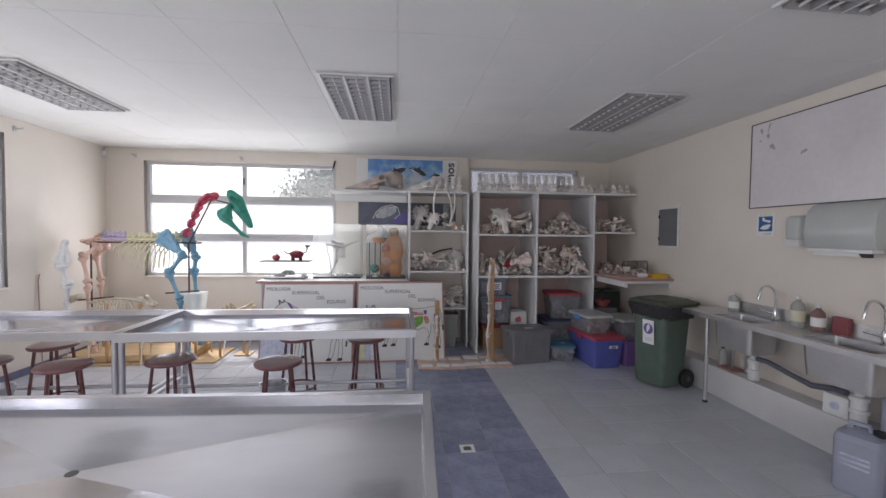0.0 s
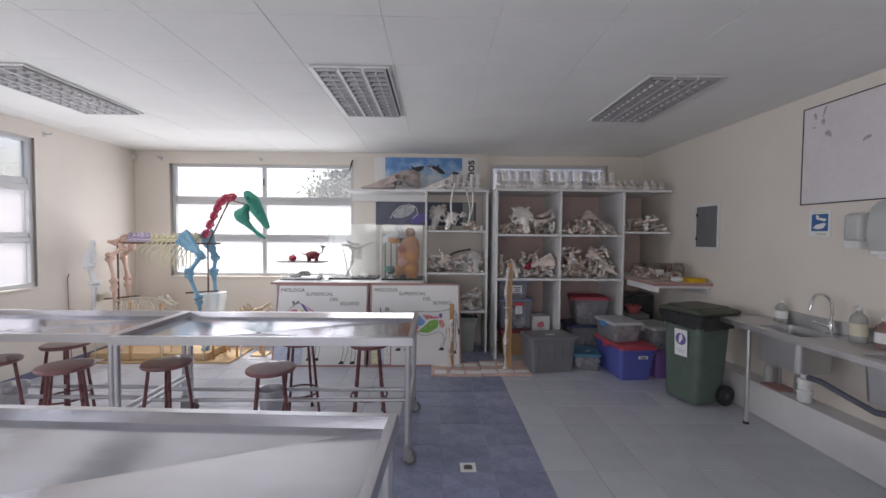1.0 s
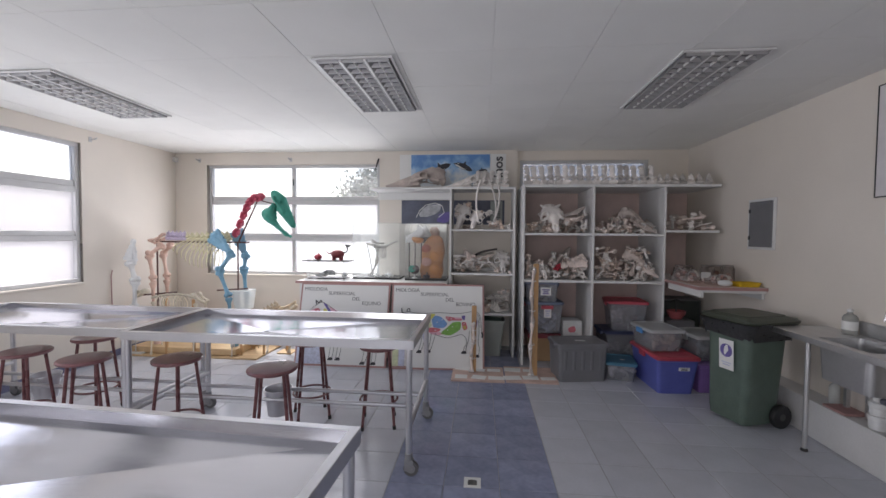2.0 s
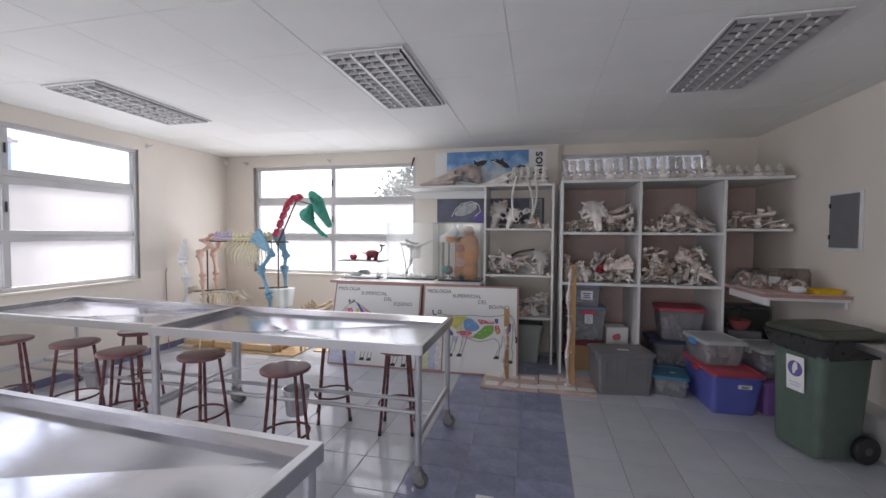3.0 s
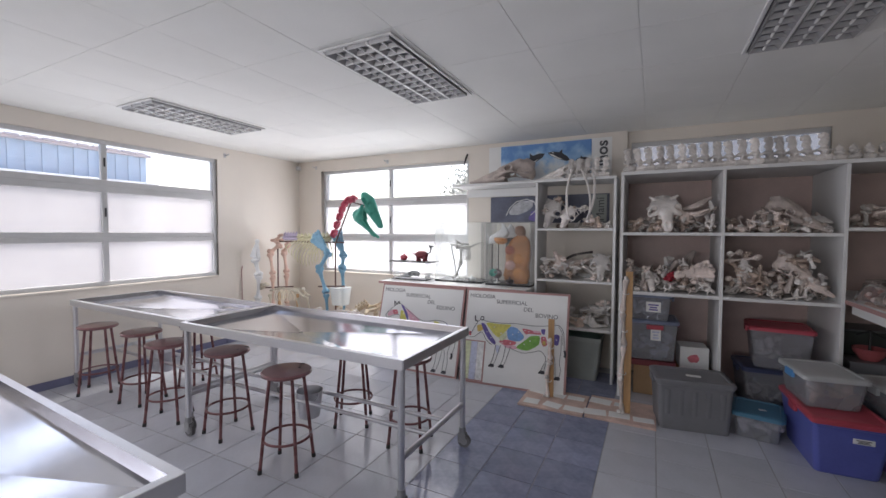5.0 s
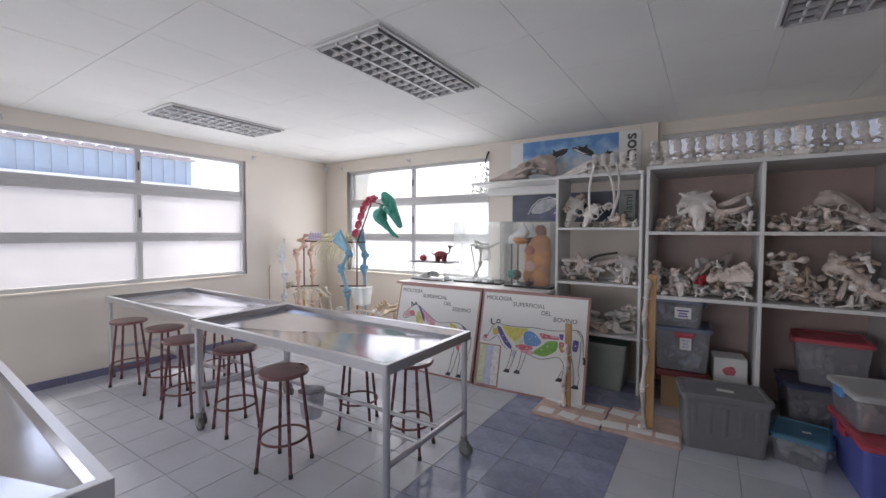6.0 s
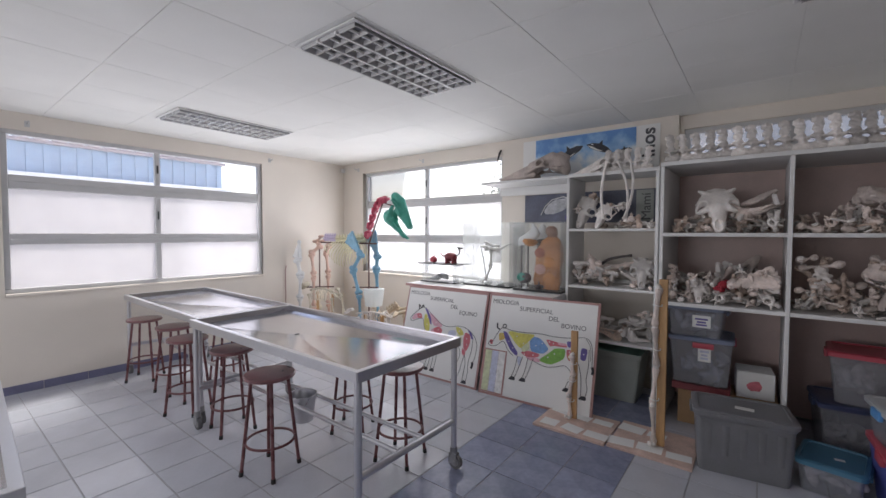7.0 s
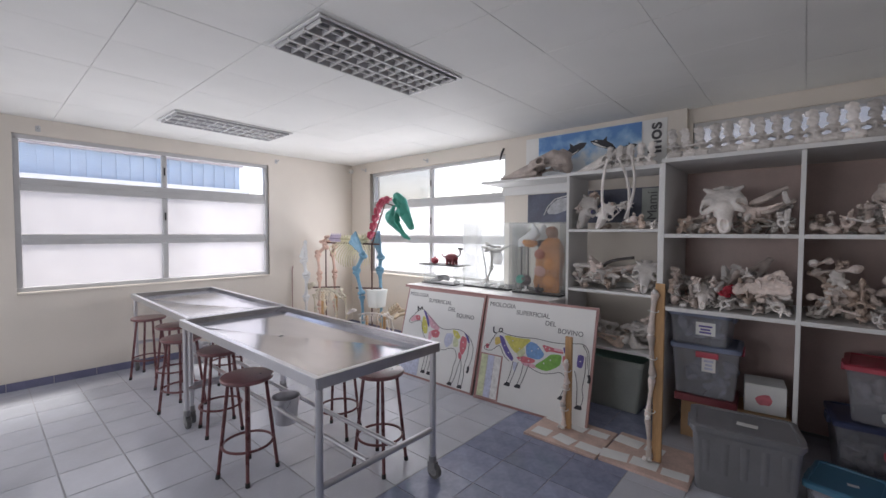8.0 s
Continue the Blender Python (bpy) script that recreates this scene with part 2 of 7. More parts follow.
NW = (-3.63, -0.92, 0.985, 2.655)      # north window
NR = (1.135, 2.93, 2.28, 2.70)          # high window over the shelves
WW = (2.225, 4.90, 1.015, 2.66)        # west window
WS = (-1.95, 0.75, 1.015, 2.66)        # second west window, towards the south, unseen, added for fill light
SS = (-2.1, 0.9, 1.015, 2.66)          # south window behind the walk, unseen, added to let in fill light
RX, RD = 1.095, 0.075                   # the wall steps back by RD to the east of RX
wall_with_holes("wall_north", "x", X0 - T, RX, Y1, Y1 + T + RD, [NW], "cream painted wall with a wide window")
wall_with_holes("wall_north_recess", "x", RX + 0.001, X1 + T, Y1 + RD, Y1 + T + RD, [NR], "cream painted wall set back, with a high window")
wall_with_holes("wall_west", "y", Y0, Y1, X0, X0 - T, [WW, WS], "cream painted wall with wide windows")
wall_with_holes("wall_east", "y", Y0, Y1 + RD, X1, X1 + T, [], "cream painted wall behind the sinks")
wall_with_holes("wall_south", "x", X0 - T, X1 + T, Y0, Y0 - T, [SS], "plain cream painted wall")

# ceiling: square boards with open joints, one mesh; lamps fill two boards
LAMPS = [(-0.318, 3.815), (-2.935, 3.87), (2.165, 3.875), (2.22, 1.38), (-0.335, 1.26), (-2.945, 1.33)]
G = 0.645
bm = B()
xs = [X0] + [v for v in (G * k for k in range(-7, 7)) if X0 + 0.05 < v < X1 - 0.05] + [X1]
ys = [Y0] + [v for v in (3.175 + G * k for k in range(-9, 6)) if Y0 + 0.05 < v < Y1 - 0.05] + [Y1 + RD]
for xa, xb in zip(xs, xs[1:]):
    for ya, yb in zip(ys, ys[1:]):
        sag = random.uniform(0, 0.0015)
        box(bm, xa + 0.0017, xb - 0.0017, ya + 0.0017, yb - 0.0017, H - sag, H + 0.015, 0.001)
box(bm, X0 - T, X1 + T, Y0 - T, Y1 + T + RD, H + 0.004, H + 0.10)
solid("ceiling", bm, M["ceiling"], I4, "white suspended ceiling of square boards with thin joints", "ceiling", kind="structure")


def window(name, width, height, m, rows, split, label, frosted, thick=0.05):
    """Aluminium sliding window in local x (along) and z (up), y to the room; rows: (z of bars, thickness)."""
    w = thing(name, m, label, "window", kind="structure")
    hw = width / 2
    f = B()
    box(f, -hw, hw, -0.04, 0.035, 0, 0.045, 0.004)
    box(f, -hw, hw, -0.04, 0.035, height - 0.045, height, 0.004)
    box(f, -hw, -hw + 0.05, -0.04, 0.033, 0.046, height - 0.046, 0.004)
    box(f, hw - 0.05, hw, -0.04, 0.033, 0.046, height - 0.046, 0.004)
    part("window_frame", f, M["alu"], w)
    for z, t in rows:
        f = B()
        box(f, -hw + 0.051, hw - 0.051, -0.035, 0.030, z - t / 2, z - 0.0005, 0.004)
        box(f, -hw + 0.051, hw - 0.051, -0.035, 0.018, z + 0.0005, z + t / 2, 0.004)
        part("transom", f, M["alu"], w)
    edges = [0.045] + [z for z, _ in rows] + [height - 0.045]
    ths = [0] + [t for _, t in rows] + [0]
    for k, (a, b) in enumerate(zip(edges, edges[1:])):
        lo, hi = a + ths[k] / 2, b - ths[k + 1] / 2
        f = B()
        box(f, split - 0.028, split + 0.028, -0.03, 0.022, lo + 0.002, hi - 0.002, 0.003)
        part("mullion", f, M["alu"], w)
        for xa, xb in ((-hw + 0.05, split - 0.028), (split + 0.028, hw - 0.05)):
            g = B()
            box(g, xa, xb, -0.012, -0.006, lo, hi)
            p = part("pane", g, (M["frost_north"] if name == "window_1" else M["frost"]) if k in frosted else M["pane_high"] if name == "window_4" else M["pane"], w)
            p.visible_shadow = False
        if k > 0:
            c = B()
            box(c, split - 0.008, split + 0.008, 0.023, 0.034, (lo + hi) / 2 - 0.05, (lo + hi) / 2 + 0.05, 0.003)
            part("latch", c, M["black"], w)
    return w


wN = NW[3] - NW[2]
window("window_1", NW[1] - NW[0], wN, at((NW[0] + NW[1]) / 2, Y1 + 0.095, NW[2], 180), [(1.555 - NW[2], 0.11), (2.115 - NW[2], 0.125)], 0.0,
       "grey aluminium sliding window, upper panes clear, lower panes frosted", (0, 1))
window("window_2", WW[1] - WW[0], WW[3] - WW[2], at(X0 - 0.06, (WW[0] + WW[1]) / 2, WW[2], -90), [(1.565 - WW[2], 0.11), (2.145 - WW[2], 0.14)], -0.02 + (3.5625 - 3.545),
       "wide grey aluminium window, upper panes clear, lower panes frosted", (0, 1))
# out of view; added so that the south-west fill lamp has an opening
window("window_3", WS[1] - WS[0], WS[3] - WS[2], at(X0 - 0.06, (WS[0] + WS[1]) / 2, WS[2], -90), [(1.565 - WW[2], 0.11), (2.145 - WW[2], 0.14)], 0.0,
       "wide grey aluminium window, upper panes clear, lower panes frosted", (0, 1))
# unseen window, added as the opening for the fill lamp behind the walk
window("window_5", SS[1] - SS[0], SS[3] - SS[2], at((SS[0] + SS[1]) / 2, Y0 - 0.06, SS[2], 0), [(1.565 - WW[2], 0.11), (2.145 - WW[2], 0.14)], 0.0,
       "wide grey aluminium window, upper panes clear, lower panes frosted", (0, 1))
window("window_4", NR[1] - NR[0], NR[3] - NR[2], at((NR[0] + NR[1]) / 2, Y1 + RD + 0.06, NR[2], 180), [], 0.05, "low grey aluminium window close under the ceiling", ())

# sills
for name, b in (("window_sill_north", (NW[0], NW[1], Y1 - 0.025, Y1 + 0.02, NW[2] - 0.03, NW[2] - 0.002)), ("window_sill_west", (X0 - 0.02, X0 + 0.025, WW[0], WW[1], WW[2] - 0.03, WW[2] - 0.002))):
    bm = B()
    box(bm, *b, 0.005)
    solid(name, bm, M["wall"], I4, "narrow painted window sill", "sill", kind="structure")


# curtain brackets beside and over the windows
def bracket(x, y, z, rz):
    t = thing("curtain_bracket", at(x, y, z, rz), "small grey metal curtain rail bracket on the wall", "bracket", "curtain brackets")
    b = B()
    box(b, -0.02, 0.02, -0.008, 0, -0.03, 0.03, 0.003)
    part("plate", b, M["alu"], t)
    b = B()
    tube(b, [(0, -0.008, 0), (0, -0.07, 0.0), (0, -0.09, 0.015)], 0.008, 8)
    part("arm", b, M["alu"], t)


for x in (-3.74, -2.28):
    bracket(x, Y1, 2.72, 0)
for y in (2.42, 5.02):
    bracket(X0, y, 2.73, 90)
b = B()
tube(b, [(-0.93, Y1 - 0.02, 2.72), (-0.94, Y1 - 0.05, 2.66), (-0.97, Y1 - 0.05, 2.56)], [0.012, 0.014, 0.006], 8)
solid("curtain_hook", b, M["black"], I4, "dark iron curtain hook beside the window", "hook")
b = B()
box(b, X0 + 0.002, X0 + 0.05, Y1 - 0.07, Y1 - 0.002, 2.70, 2.765, 0.006)
solid("corner_sensor", b, M["white"], I4, "small white alarm sensor in the corner under the ceiling", "sensor")


# ---- outside ----
b = B()
for k in range(104):
    y = -6 + 0.12 * k
    box(b, -9.06, -9.0 + (0.03 if k % 2 else 0.0), y, y + 0.1201, 0, 3.30)
nb = thing("neighbour_building", I4, "light blue corrugated metal building under a shallow roof", "building")
part("wall", b, material("blue_corrugated_sheet", (0.25, 0.35, 0.48), 0.5, amount=0.12), nb)
b = B()
for k in range(48):
    y = -6 + 0.26 * k
    box(b, -9.9, -8.85, y, y + 0.2, 3.34, 3.39, 0.01)
box(b, -12, -8.9, -6, 6.55, 3.30, 3.36)
part("roof", b, material("grey_roof_sheet", (0.40, 0.34, 0.35), 0.6, amount=0.2), nb)
b = B()
box(b, -8.9, -8.7, -6, 6.6, -0.3, 2.72, 0.01)
solid("garden_wall", b, M["plinth"], I4, "white painted boundary wall outside the window", "wall", kind="structure")
b = B()
box(b, -60, 60, -60, 60, -0.75, -0.31)
solid("ground", b, material("pale_concrete", (0.55, 0.54, 0.52), 0.9, scale=0.7, amount=0.15), I4, "pale concrete yard outside", "ground", kind="structure")


# wall added outside so that the high window looks grey, not white
b = B()
box(b, 0.75, 4.2, 7.7, 7.9, -0.3, 4.2, 0.01)
solid("yard_wall", b, material("grey_view_dimmer", (0.40, 0.38, 0.37), 0.8, scale=1.2, amount=0.25), I4, "grey wall added outside to dim the high window", "wall", kind="structure")


# ---- ceiling lamps ----
def ceiling_lamp(m):
    t = thing("ceiling_light", m, "recessed fluorescent ceiling light with bright metal louvre, switched off", "ceiling light", "ceiling lights")
    w, l = 0.575, 1.225
    f = B()
    for xa, xb, ya, yb in ((-w / 2, w / 2, -l / 2, -l / 2 + 0.022), (-w / 2, w / 2, l / 2 - 0.022, l / 2), (-w / 2, -w / 2 + 0.022, -l / 2 + 0.022, l / 2 - 0.022), (w / 2 - 0.022, w / 2, -l / 2 + 0.022, l / 2 - 0.022)):
        box(f, xa, xb, ya, yb, -0.016, -0.004, 0.003)
    part("frame", f, M["white"], t)
    # dark sheet in place of the shaded recess above the louvres
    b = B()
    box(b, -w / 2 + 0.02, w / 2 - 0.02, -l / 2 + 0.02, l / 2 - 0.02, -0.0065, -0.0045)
    part("backing", b, M["lampshade_dark"], t)
    bay = (w - 0.044) / 3
    for k in (1, 2):
        r = B()
        x = -w / 2 + 0.022 + bay * k
        box(r, x - 0.009, x + 0.009, -l / 2 + 0.022, l / 2 - 0.022, -0.030, -0.010, 0.003)
        part("rib", r, M["white"], t)
    for k in range(3):
        x = -w / 2 + 0.022 + bay * (k + 0.5)
        s = B()
        n = 12
        for j in range(n + 1):
            y = -l / 2 + 0.04 + (l - 0.08) * j / n
            loft(s, [[(x - bay / 2 + 0.010, y - 0.004, -0.030), (x - bay / 2 + 0.010, y + 0.004, -0.030), (x - bay / 2 + 0.010, y + 0.016, -0.007), (x - bay / 2 + 0.010, y - 0.016, -0.007)],
                     [(x + bay / 2 - 0.010, y - 0.004, -0.030), (x + bay / 2 - 0.010, y + 0.004, -0.030), (x + bay / 2 - 0.010, y + 0.016, -0.007), (x + bay / 2 - 0.010, y - 0.016, -0.007)]])
        for sx in (-1, 1):
            xa = x + sx * (bay / 2 - 0.010)
            loft(s, [[(xa, y, -0.030), (xa - sx * 0.004, y, -0.030), (xa - sx * 0.026, y, -0.007), (xa, y, -0.007)] for y in (-l / 2 + 0.03, l / 2 - 0.03)])
        part("louvre", s, M["louvre"], t)
        c = B()
        tube(c, [(x, -l / 2 + 0.04, -0.017), (x, l / 2 - 0.04, -0.017)], 0.0085, 8)
        part("tube", c, M["paper"], t)
    return t


# dark grey that stands for the shade inside the light
M["lampshade_dark"] = material("lamp_recess_shade", (0.20, 0.20, 0.21), 0.5, amount=0.1)
first = ceiling_lamp(at(*LAMPS[0], H))
for x, y in LAMPS[1:]:
    copy_thing(first, at(x, y, H))


# ---- steel tables ----
def steel_table(m, L, W, label, DX=-0.15):
    """Dissection table: a rimmed pan falling to a drain, tube legs on castors, rails below."""
    t = thing("dissection_table", m, label, "table", "dissection tables")
    z, rim, drop = 0.918, 0.035, 0.045
    hx, hy = L / 2, W / 2
    b = B()
    out = [(-hx, -hy), (hx, -hy), (hx, hy), (-hx, hy)]
    inn = [(-hx + rim, -hy + rim), (hx - rim, -hy + rim), (hx - rim, hy - rim), (-hx + rim, hy - rim)]
    i2 = [(-hx + rim + 0.008, -hy + rim + 0.008), (hx - rim - 0.008, -hy + rim + 0.008), (hx - rim - 0.008, hy - rim - 0.008), (-hx + rim + 0.008, hy - rim - 0.008)]
    rings = [[(x * 0.985, y * 0.97, z - 0.062) for x, y in out], [(x, y, z - 0.060) for x, y in out], [(x, y, z - 0.003) for x, y in out], [(x * 0.998, y * 0.996, z) for x, y in out],
             [(x, y, z) for x, y in inn]]
    loft(b, rings, (False, False))
    bmesh.ops.bevel(b, geom=[e for e in b.edges if abs(e.verts[0].co.z - e.verts[1].co.z) > 0.02], offset=0.006, segments=2, affect='EDGES')
    part("rim", b, M["steel"], t)
    b = B()
    r = 0.022
    ring = [[(x, y, z - 0.0005) for x, y in inn], [(x, y, z - drop) for x, y in i2], [(sx * r * 0.7 + DX, sy * r * 0.7, z - drop - 0.038) for sx, sy in ((-1, -1), (1, -1), (1, 1), (-1, 1))]]
    loft(b, ring, (False, False))
    for p in part("pan", b, M["pan"], t).data.polygons:
        p.use_smooth = False
    b = B()
    lathe(b, [(0, z - drop - 0.0375), (0.011, z - drop - 0.0375), (0.018, z - drop - 0.0365), (0.018, z - drop - 0.038), (0.016, z - drop - 0.038), (0.016, z - drop - 0.12), (0, z - drop - 0.12)], 24, at(DX, 0))
    part("drain", b, M["rubber"], t)
    for sx in (-1, 1):
        for sy in (-1, 1):
            x, y = sx * (hx - 0.035), sy * (hy - 0.035)
            b = B()
            tube(b, [(x, y, 0.135), (x, y, z - 0.055)], 0.021, 14)
            leg = part("leg", b, M["steel"], t)
            b = B()
            tube(b, [(x, y, 0.10), (x, y, 0.15)], 0.026, 12)
            box(b, x - 0.028, x + 0.032, y - 0.022, y - 0.017, 0.035, 0.11, 0.002)
            box(b, x - 0.028, x + 0.032, y + 0.017, y + 0.022, 0.035, 0.11, 0.002)
            c = part("castor", b, M["castor"], leg)
            b = B()
            tube(b, [(x + 0.016, y - 0.014, 0.050), (x + 0.016, y + 0.014, 0.050)], 0.050, 18)
            part("wheel", b, M["tyre"], leg)
            b = B()
            tube(b, [(x + 0.016, y - 0.027, 0.050), (x + 0.016, y + 0.027, 0.050)], 0.010, 8)
            tube(b, [(x + 0.016, y - 0.016, 0.050), (x + 0.016, y + 0.016, 0.050)], 0.030, 14)
            part("hub", b, M["castor"], leg)
        b = B()
        x = sx * (hx - 0.035)
        tube(b, [(x, -hy + 0.05, 0.33), (x, hy - 0.05, 0.33)], 0.019, 12)
        part("crossbar", b, M["steel"], t)
    for y in (-0.11, 0.11):
        b = B()
        tube(b, [(-hx + 0.05, y, 0.335), (hx - 0.05, y, 0.335)], 0.016, 12)
        part("rail", b, M["steel"], t)
    return t


steel_table(at(-0.893, 3.520, 0), 2.09, 0.93, "stainless steel dissection table with rimmed pan, on castors", -0.215)
steel_table(at(-2.978, 3.580, 0, -1.0), 2.065, 0.89, "stainless steel dissection table butted against another")
steel_table(at(-0.895, 1.44, 0, -3.0), 2.06, 0.925, "stainless steel dissection table with drain, standing apart")


# ---- steel buckets under the drains ----
def bucket(m):
    t = thing("steel_bucket", m, "small stainless steel bucket hung between the table rails", "bucket", "steel buckets")
    b = B()
    lathe(b, [(0, 0.005), (0.078, 0.005), (0.103, 0.200), (0.109, 0.203), (0.109, 0.211), (0.101, 0.209), (0.076, 0.010), (0, 0.010)], 28)
    part("body", b, M["steel"], t)
    b = B()
    tube(b, [(0.108 * math.cos(a), -0.02 - 0.03 * math.sin(a), 0.200 - 0.085 * math.sin(a)) for a in (math.pi * k / 14 for k in range(15))], 0.004, 6)
    part("bail", b, M["chrome"], t)
    return t


bk = bucket(at(-1.0, 3.495, 0.185))
copy_thing(bk, at(-3.12, 3.575, 0.185, 40))


# ---- stools ----
def stool(m):
    t = thing("stool", m, "dark red painted steel stool with round wooden seat", "stool", "lab stools")
    b = B()
    lathe(b, [(0, 0.648), (0.150, 0.648), (0.164, 0.654), (0.169, 0.663), (0.169, 0.671), (0.162, 0.679), (0.12, 0.682), (0, 0.6825)], 32)
    part("seat", b, M["seat"], t)
    for k in range(4):
        a = radians(45 + 90 * k)
        b = B()
        tube(b, [(0.115 * math.cos(a), 0.115 * math.sin(a), 0.650), (0.185 * math.cos(a), 0.185 * math.sin(a), 0.012)], 0.0118, 10)
        leg = part("leg", b, M["stool"], t)
        b = B()
        tube(b, [(0.183 * math.cos(a), 0.183 * math.sin(a), 0.03), (0.187 * math.cos(a), 0.187 * math.sin(a), 0.0)], 0.015, 10)
        part("foot_cap", b, M["black"], leg)
    b = B()
    r = 0.158
    pts = [(r * math.cos(2 * math.pi * k / 32), r * math.sin(2 * math.pi * k / 32), 0.215) for k in range(33)]
    tube(b, pts, 0.009, 8, False)
    part("foot_ring", b, M["stool"], t)
    return t


STOOLS = [(-0.865, 3.15, 20), (-1.675, 3.275, -8), (-2.345, 3.19, 35), (-2.98, 3.305, 10), (-3.65, 3.24, 50), (-0.27, 3.82, 12), (-0.895, 3.90, 30), (-2.85, 3.77, 0)]
s0 = stool(at(STOOLS[0][0], STOOLS[0][1], 0, STOOLS[0][2]))
for x, y, r in STOOLS[1:]:
    copy_thing(s0, at(x, y, 0, r))


# ---- shelves ----
def slab(parent, name, x0, x1, y0, y1, z0, z1, mat="melamine", bevel=0.0025):
    b = B()
    box(b, x0, x1, y0, y1, z0, z1, bevel)
    return part(name, b, M[mat], parent)


TH = 0.027
u1 = thing("tall_shelf", at(0, 0, 0), "narrow white melamine shelf unit full of bones", "shelf")
x0, x1, y0, y1 = 0.165, 1.03, 5.86, 6.34
slab(u1, "side", x0, x0 + TH, y0, y1, 0, 2.216)
slab(u1, "side", x1 - TH, x1, y0, y1, 0, 2.216)
slab(u1, "top", x0 - 0.002, x1, y0, y1, 2.218, 2.25)
for z in (1.69, 1.107, 0.575):
    slab(u1, "shelf_board", x0 + TH, x1 - TH, y0 + 0.005, y1, z - 0.026, z)
slab(u1, "back_strip", x0 + TH, x1 - TH, y1 - 0.014, y1, 1.107, 1.15)

u2 = thing("wide_shelf", at(0, 0, 0), "wide white melamine shelf unit full of bones and boxes", "shelf")
a0, a3, b0, b1 = 1.095, 3.44, 5.56, 6.38
d1, d2 = 1.945, 2.775
slab(u2, "side", a0, a0 + TH, b0, b1, 0, 2.206)
slab(u2, "divider", d1 - TH / 2, d1 + TH / 2, b0 + 0.002, b1 - 0.016, 0, 2.206)
slab(u2, "divider", d2 - TH / 2, d2 + TH / 2, b0 + 0.002, b1 - 0.016, 0, 2.206)
slab(u2, "top", a0 - 0.002, 3.40, b0 - 0.004, b1, 2.208, 2.24)
for xa, xb in ((a0 + TH, d1 - TH / 2), (d1 + TH / 2, d2 - TH / 2)):
    for z in (1.648, 1.068):
        slab(u2, "shelf_board", xa, xb, b0 + 0.004, b1 - 0.016, z - 0.03, z)
slab(u2, "shelf_board", d2 + TH / 2, 3.40, b0 + 0.01, b1 - 0.016, 1.665, 1.693)
# added panel for the wall behind; the wall's shade is in its pink-brown
slab(u2, "back_panel", a0 + TH, 3.40, b1 - 0.014, b1, 0.05, 2.206, "wallshade")
for xl, zl in ((1.30, 2.226), (2.10, 2.226), (1.62, 1.634), (2.32, 1.634)):
    slab(u2, "edge_label", xl, xl + 0.15, b0 - 0.0065, b0 - 0.0042, zl - 0.012, zl + 0.012, "paper", 0.0)

# side counter along the east wall
ct = thing("side_counter", at(0, 0, 0), "white melamine side counter on the wall, crowded with jars", "counter")
slab(ct, "worktop", d2 + TH / 2, X1 - 0.004, 4.80, b1 - 0.016, 1.075, 1.105)
slab(ct, "apron", d2 + TH / 2 + 0.04, d2 + TH / 2 + 0.065, 4.82, b0, 0.995, 1.0745)
slab(ct, "apron", d2 + TH / 2 + 0.066, X1 - 0.004, 4.82, 4.845, 1.045, 1.0745)
slab(ct, "edge_band", d2 + TH / 2, X1 - 0.004, 4.796, 4.7998, 1.074, 1.1055, "board_edge", 0.0008)
slab(ct, "edge_band", d2 + TH / 2 - 0.0035, d2 + TH / 2 - 0.0002, 4.80, b0, 1.074, 1.1055, "board_edge", 0.0008)
slab(ct, "bracket", X1 - 0.03, X1 - 0.004, 4.85, 5.5, 0.98, 1.074)

# long board over the specimen desk
lb = thing("wall_shelf", at(0, 0, 0), "long white wall shelf carrying big skulls", "shelf")
slab(lb, "board", -0.93, 0.160, 5.92, 6.41, 2.222, 2.25)
slab(lb, "back_rail", -0.93, 0.160, 6.385, 6.41, 2.12, 2.222)

# desk behind the posters
dk = thing("specimen_desk", at(0, 0, 0), "low white cabinet used as a display desk", "desk")
slab(dk, "desktop", -1.80, 0.160, 5.525, 6.40, 0.975, 1.003)
slab(dk, "edge_band", -1.80, 0.160, 5.521, 5.5248, 0.974, 1.004, "board_edge", 0.0008)
slab(dk, "side", -1.78, -1.75, 5.60, 6.38, 0, 0.975)
slab(dk, "side", 0.125, 0.155, 5.60, 6.38, 0, 0.975)
slab(dk, "back", -1.75, 0.125, 6.36, 6.38, 0, 0.975)
slab(dk, "front", -1.75, 0.125, 5.62, 5.64, 0, 0.975)


# ---- posters leaning on the desk ----
def prism(bm, pts, y0, y1):
    """A flat shape in local x and z, between the depths y0 and y1."""
    a = [bm.verts.new((x, y0, z)) for x, z in pts]
    c = [bm.verts.new((x, y1, z)) for x, z in pts]
    bm.faces.new(a)
    bm.faces.new(c[::-1])
    for k in range(len(pts)):
        j = (k + 1) % len(pts)
        bm.faces.new((a[j], a[k], c[k], c[j]))
    return bm


def blob(cx, cz, rx, rz, turn=0.0, n=14, wob=0.12, seed=0):
    """An uneven rounded patch as a ring of points."""
    rnd = random.Random(seed)
    out = []
    for k in range(n):
        a = 2 * math.pi * k / n
        r = 1 + rnd.uniform(-wob, wob)
        x, z = rx * r * math.cos(a), rz * r * math.sin(a)
        t = radians(turn)
        out.append((cx + x * math.cos(t) - z * math.sin(t), cz + x * math.sin(t) + z * math.cos(t)))
    return out


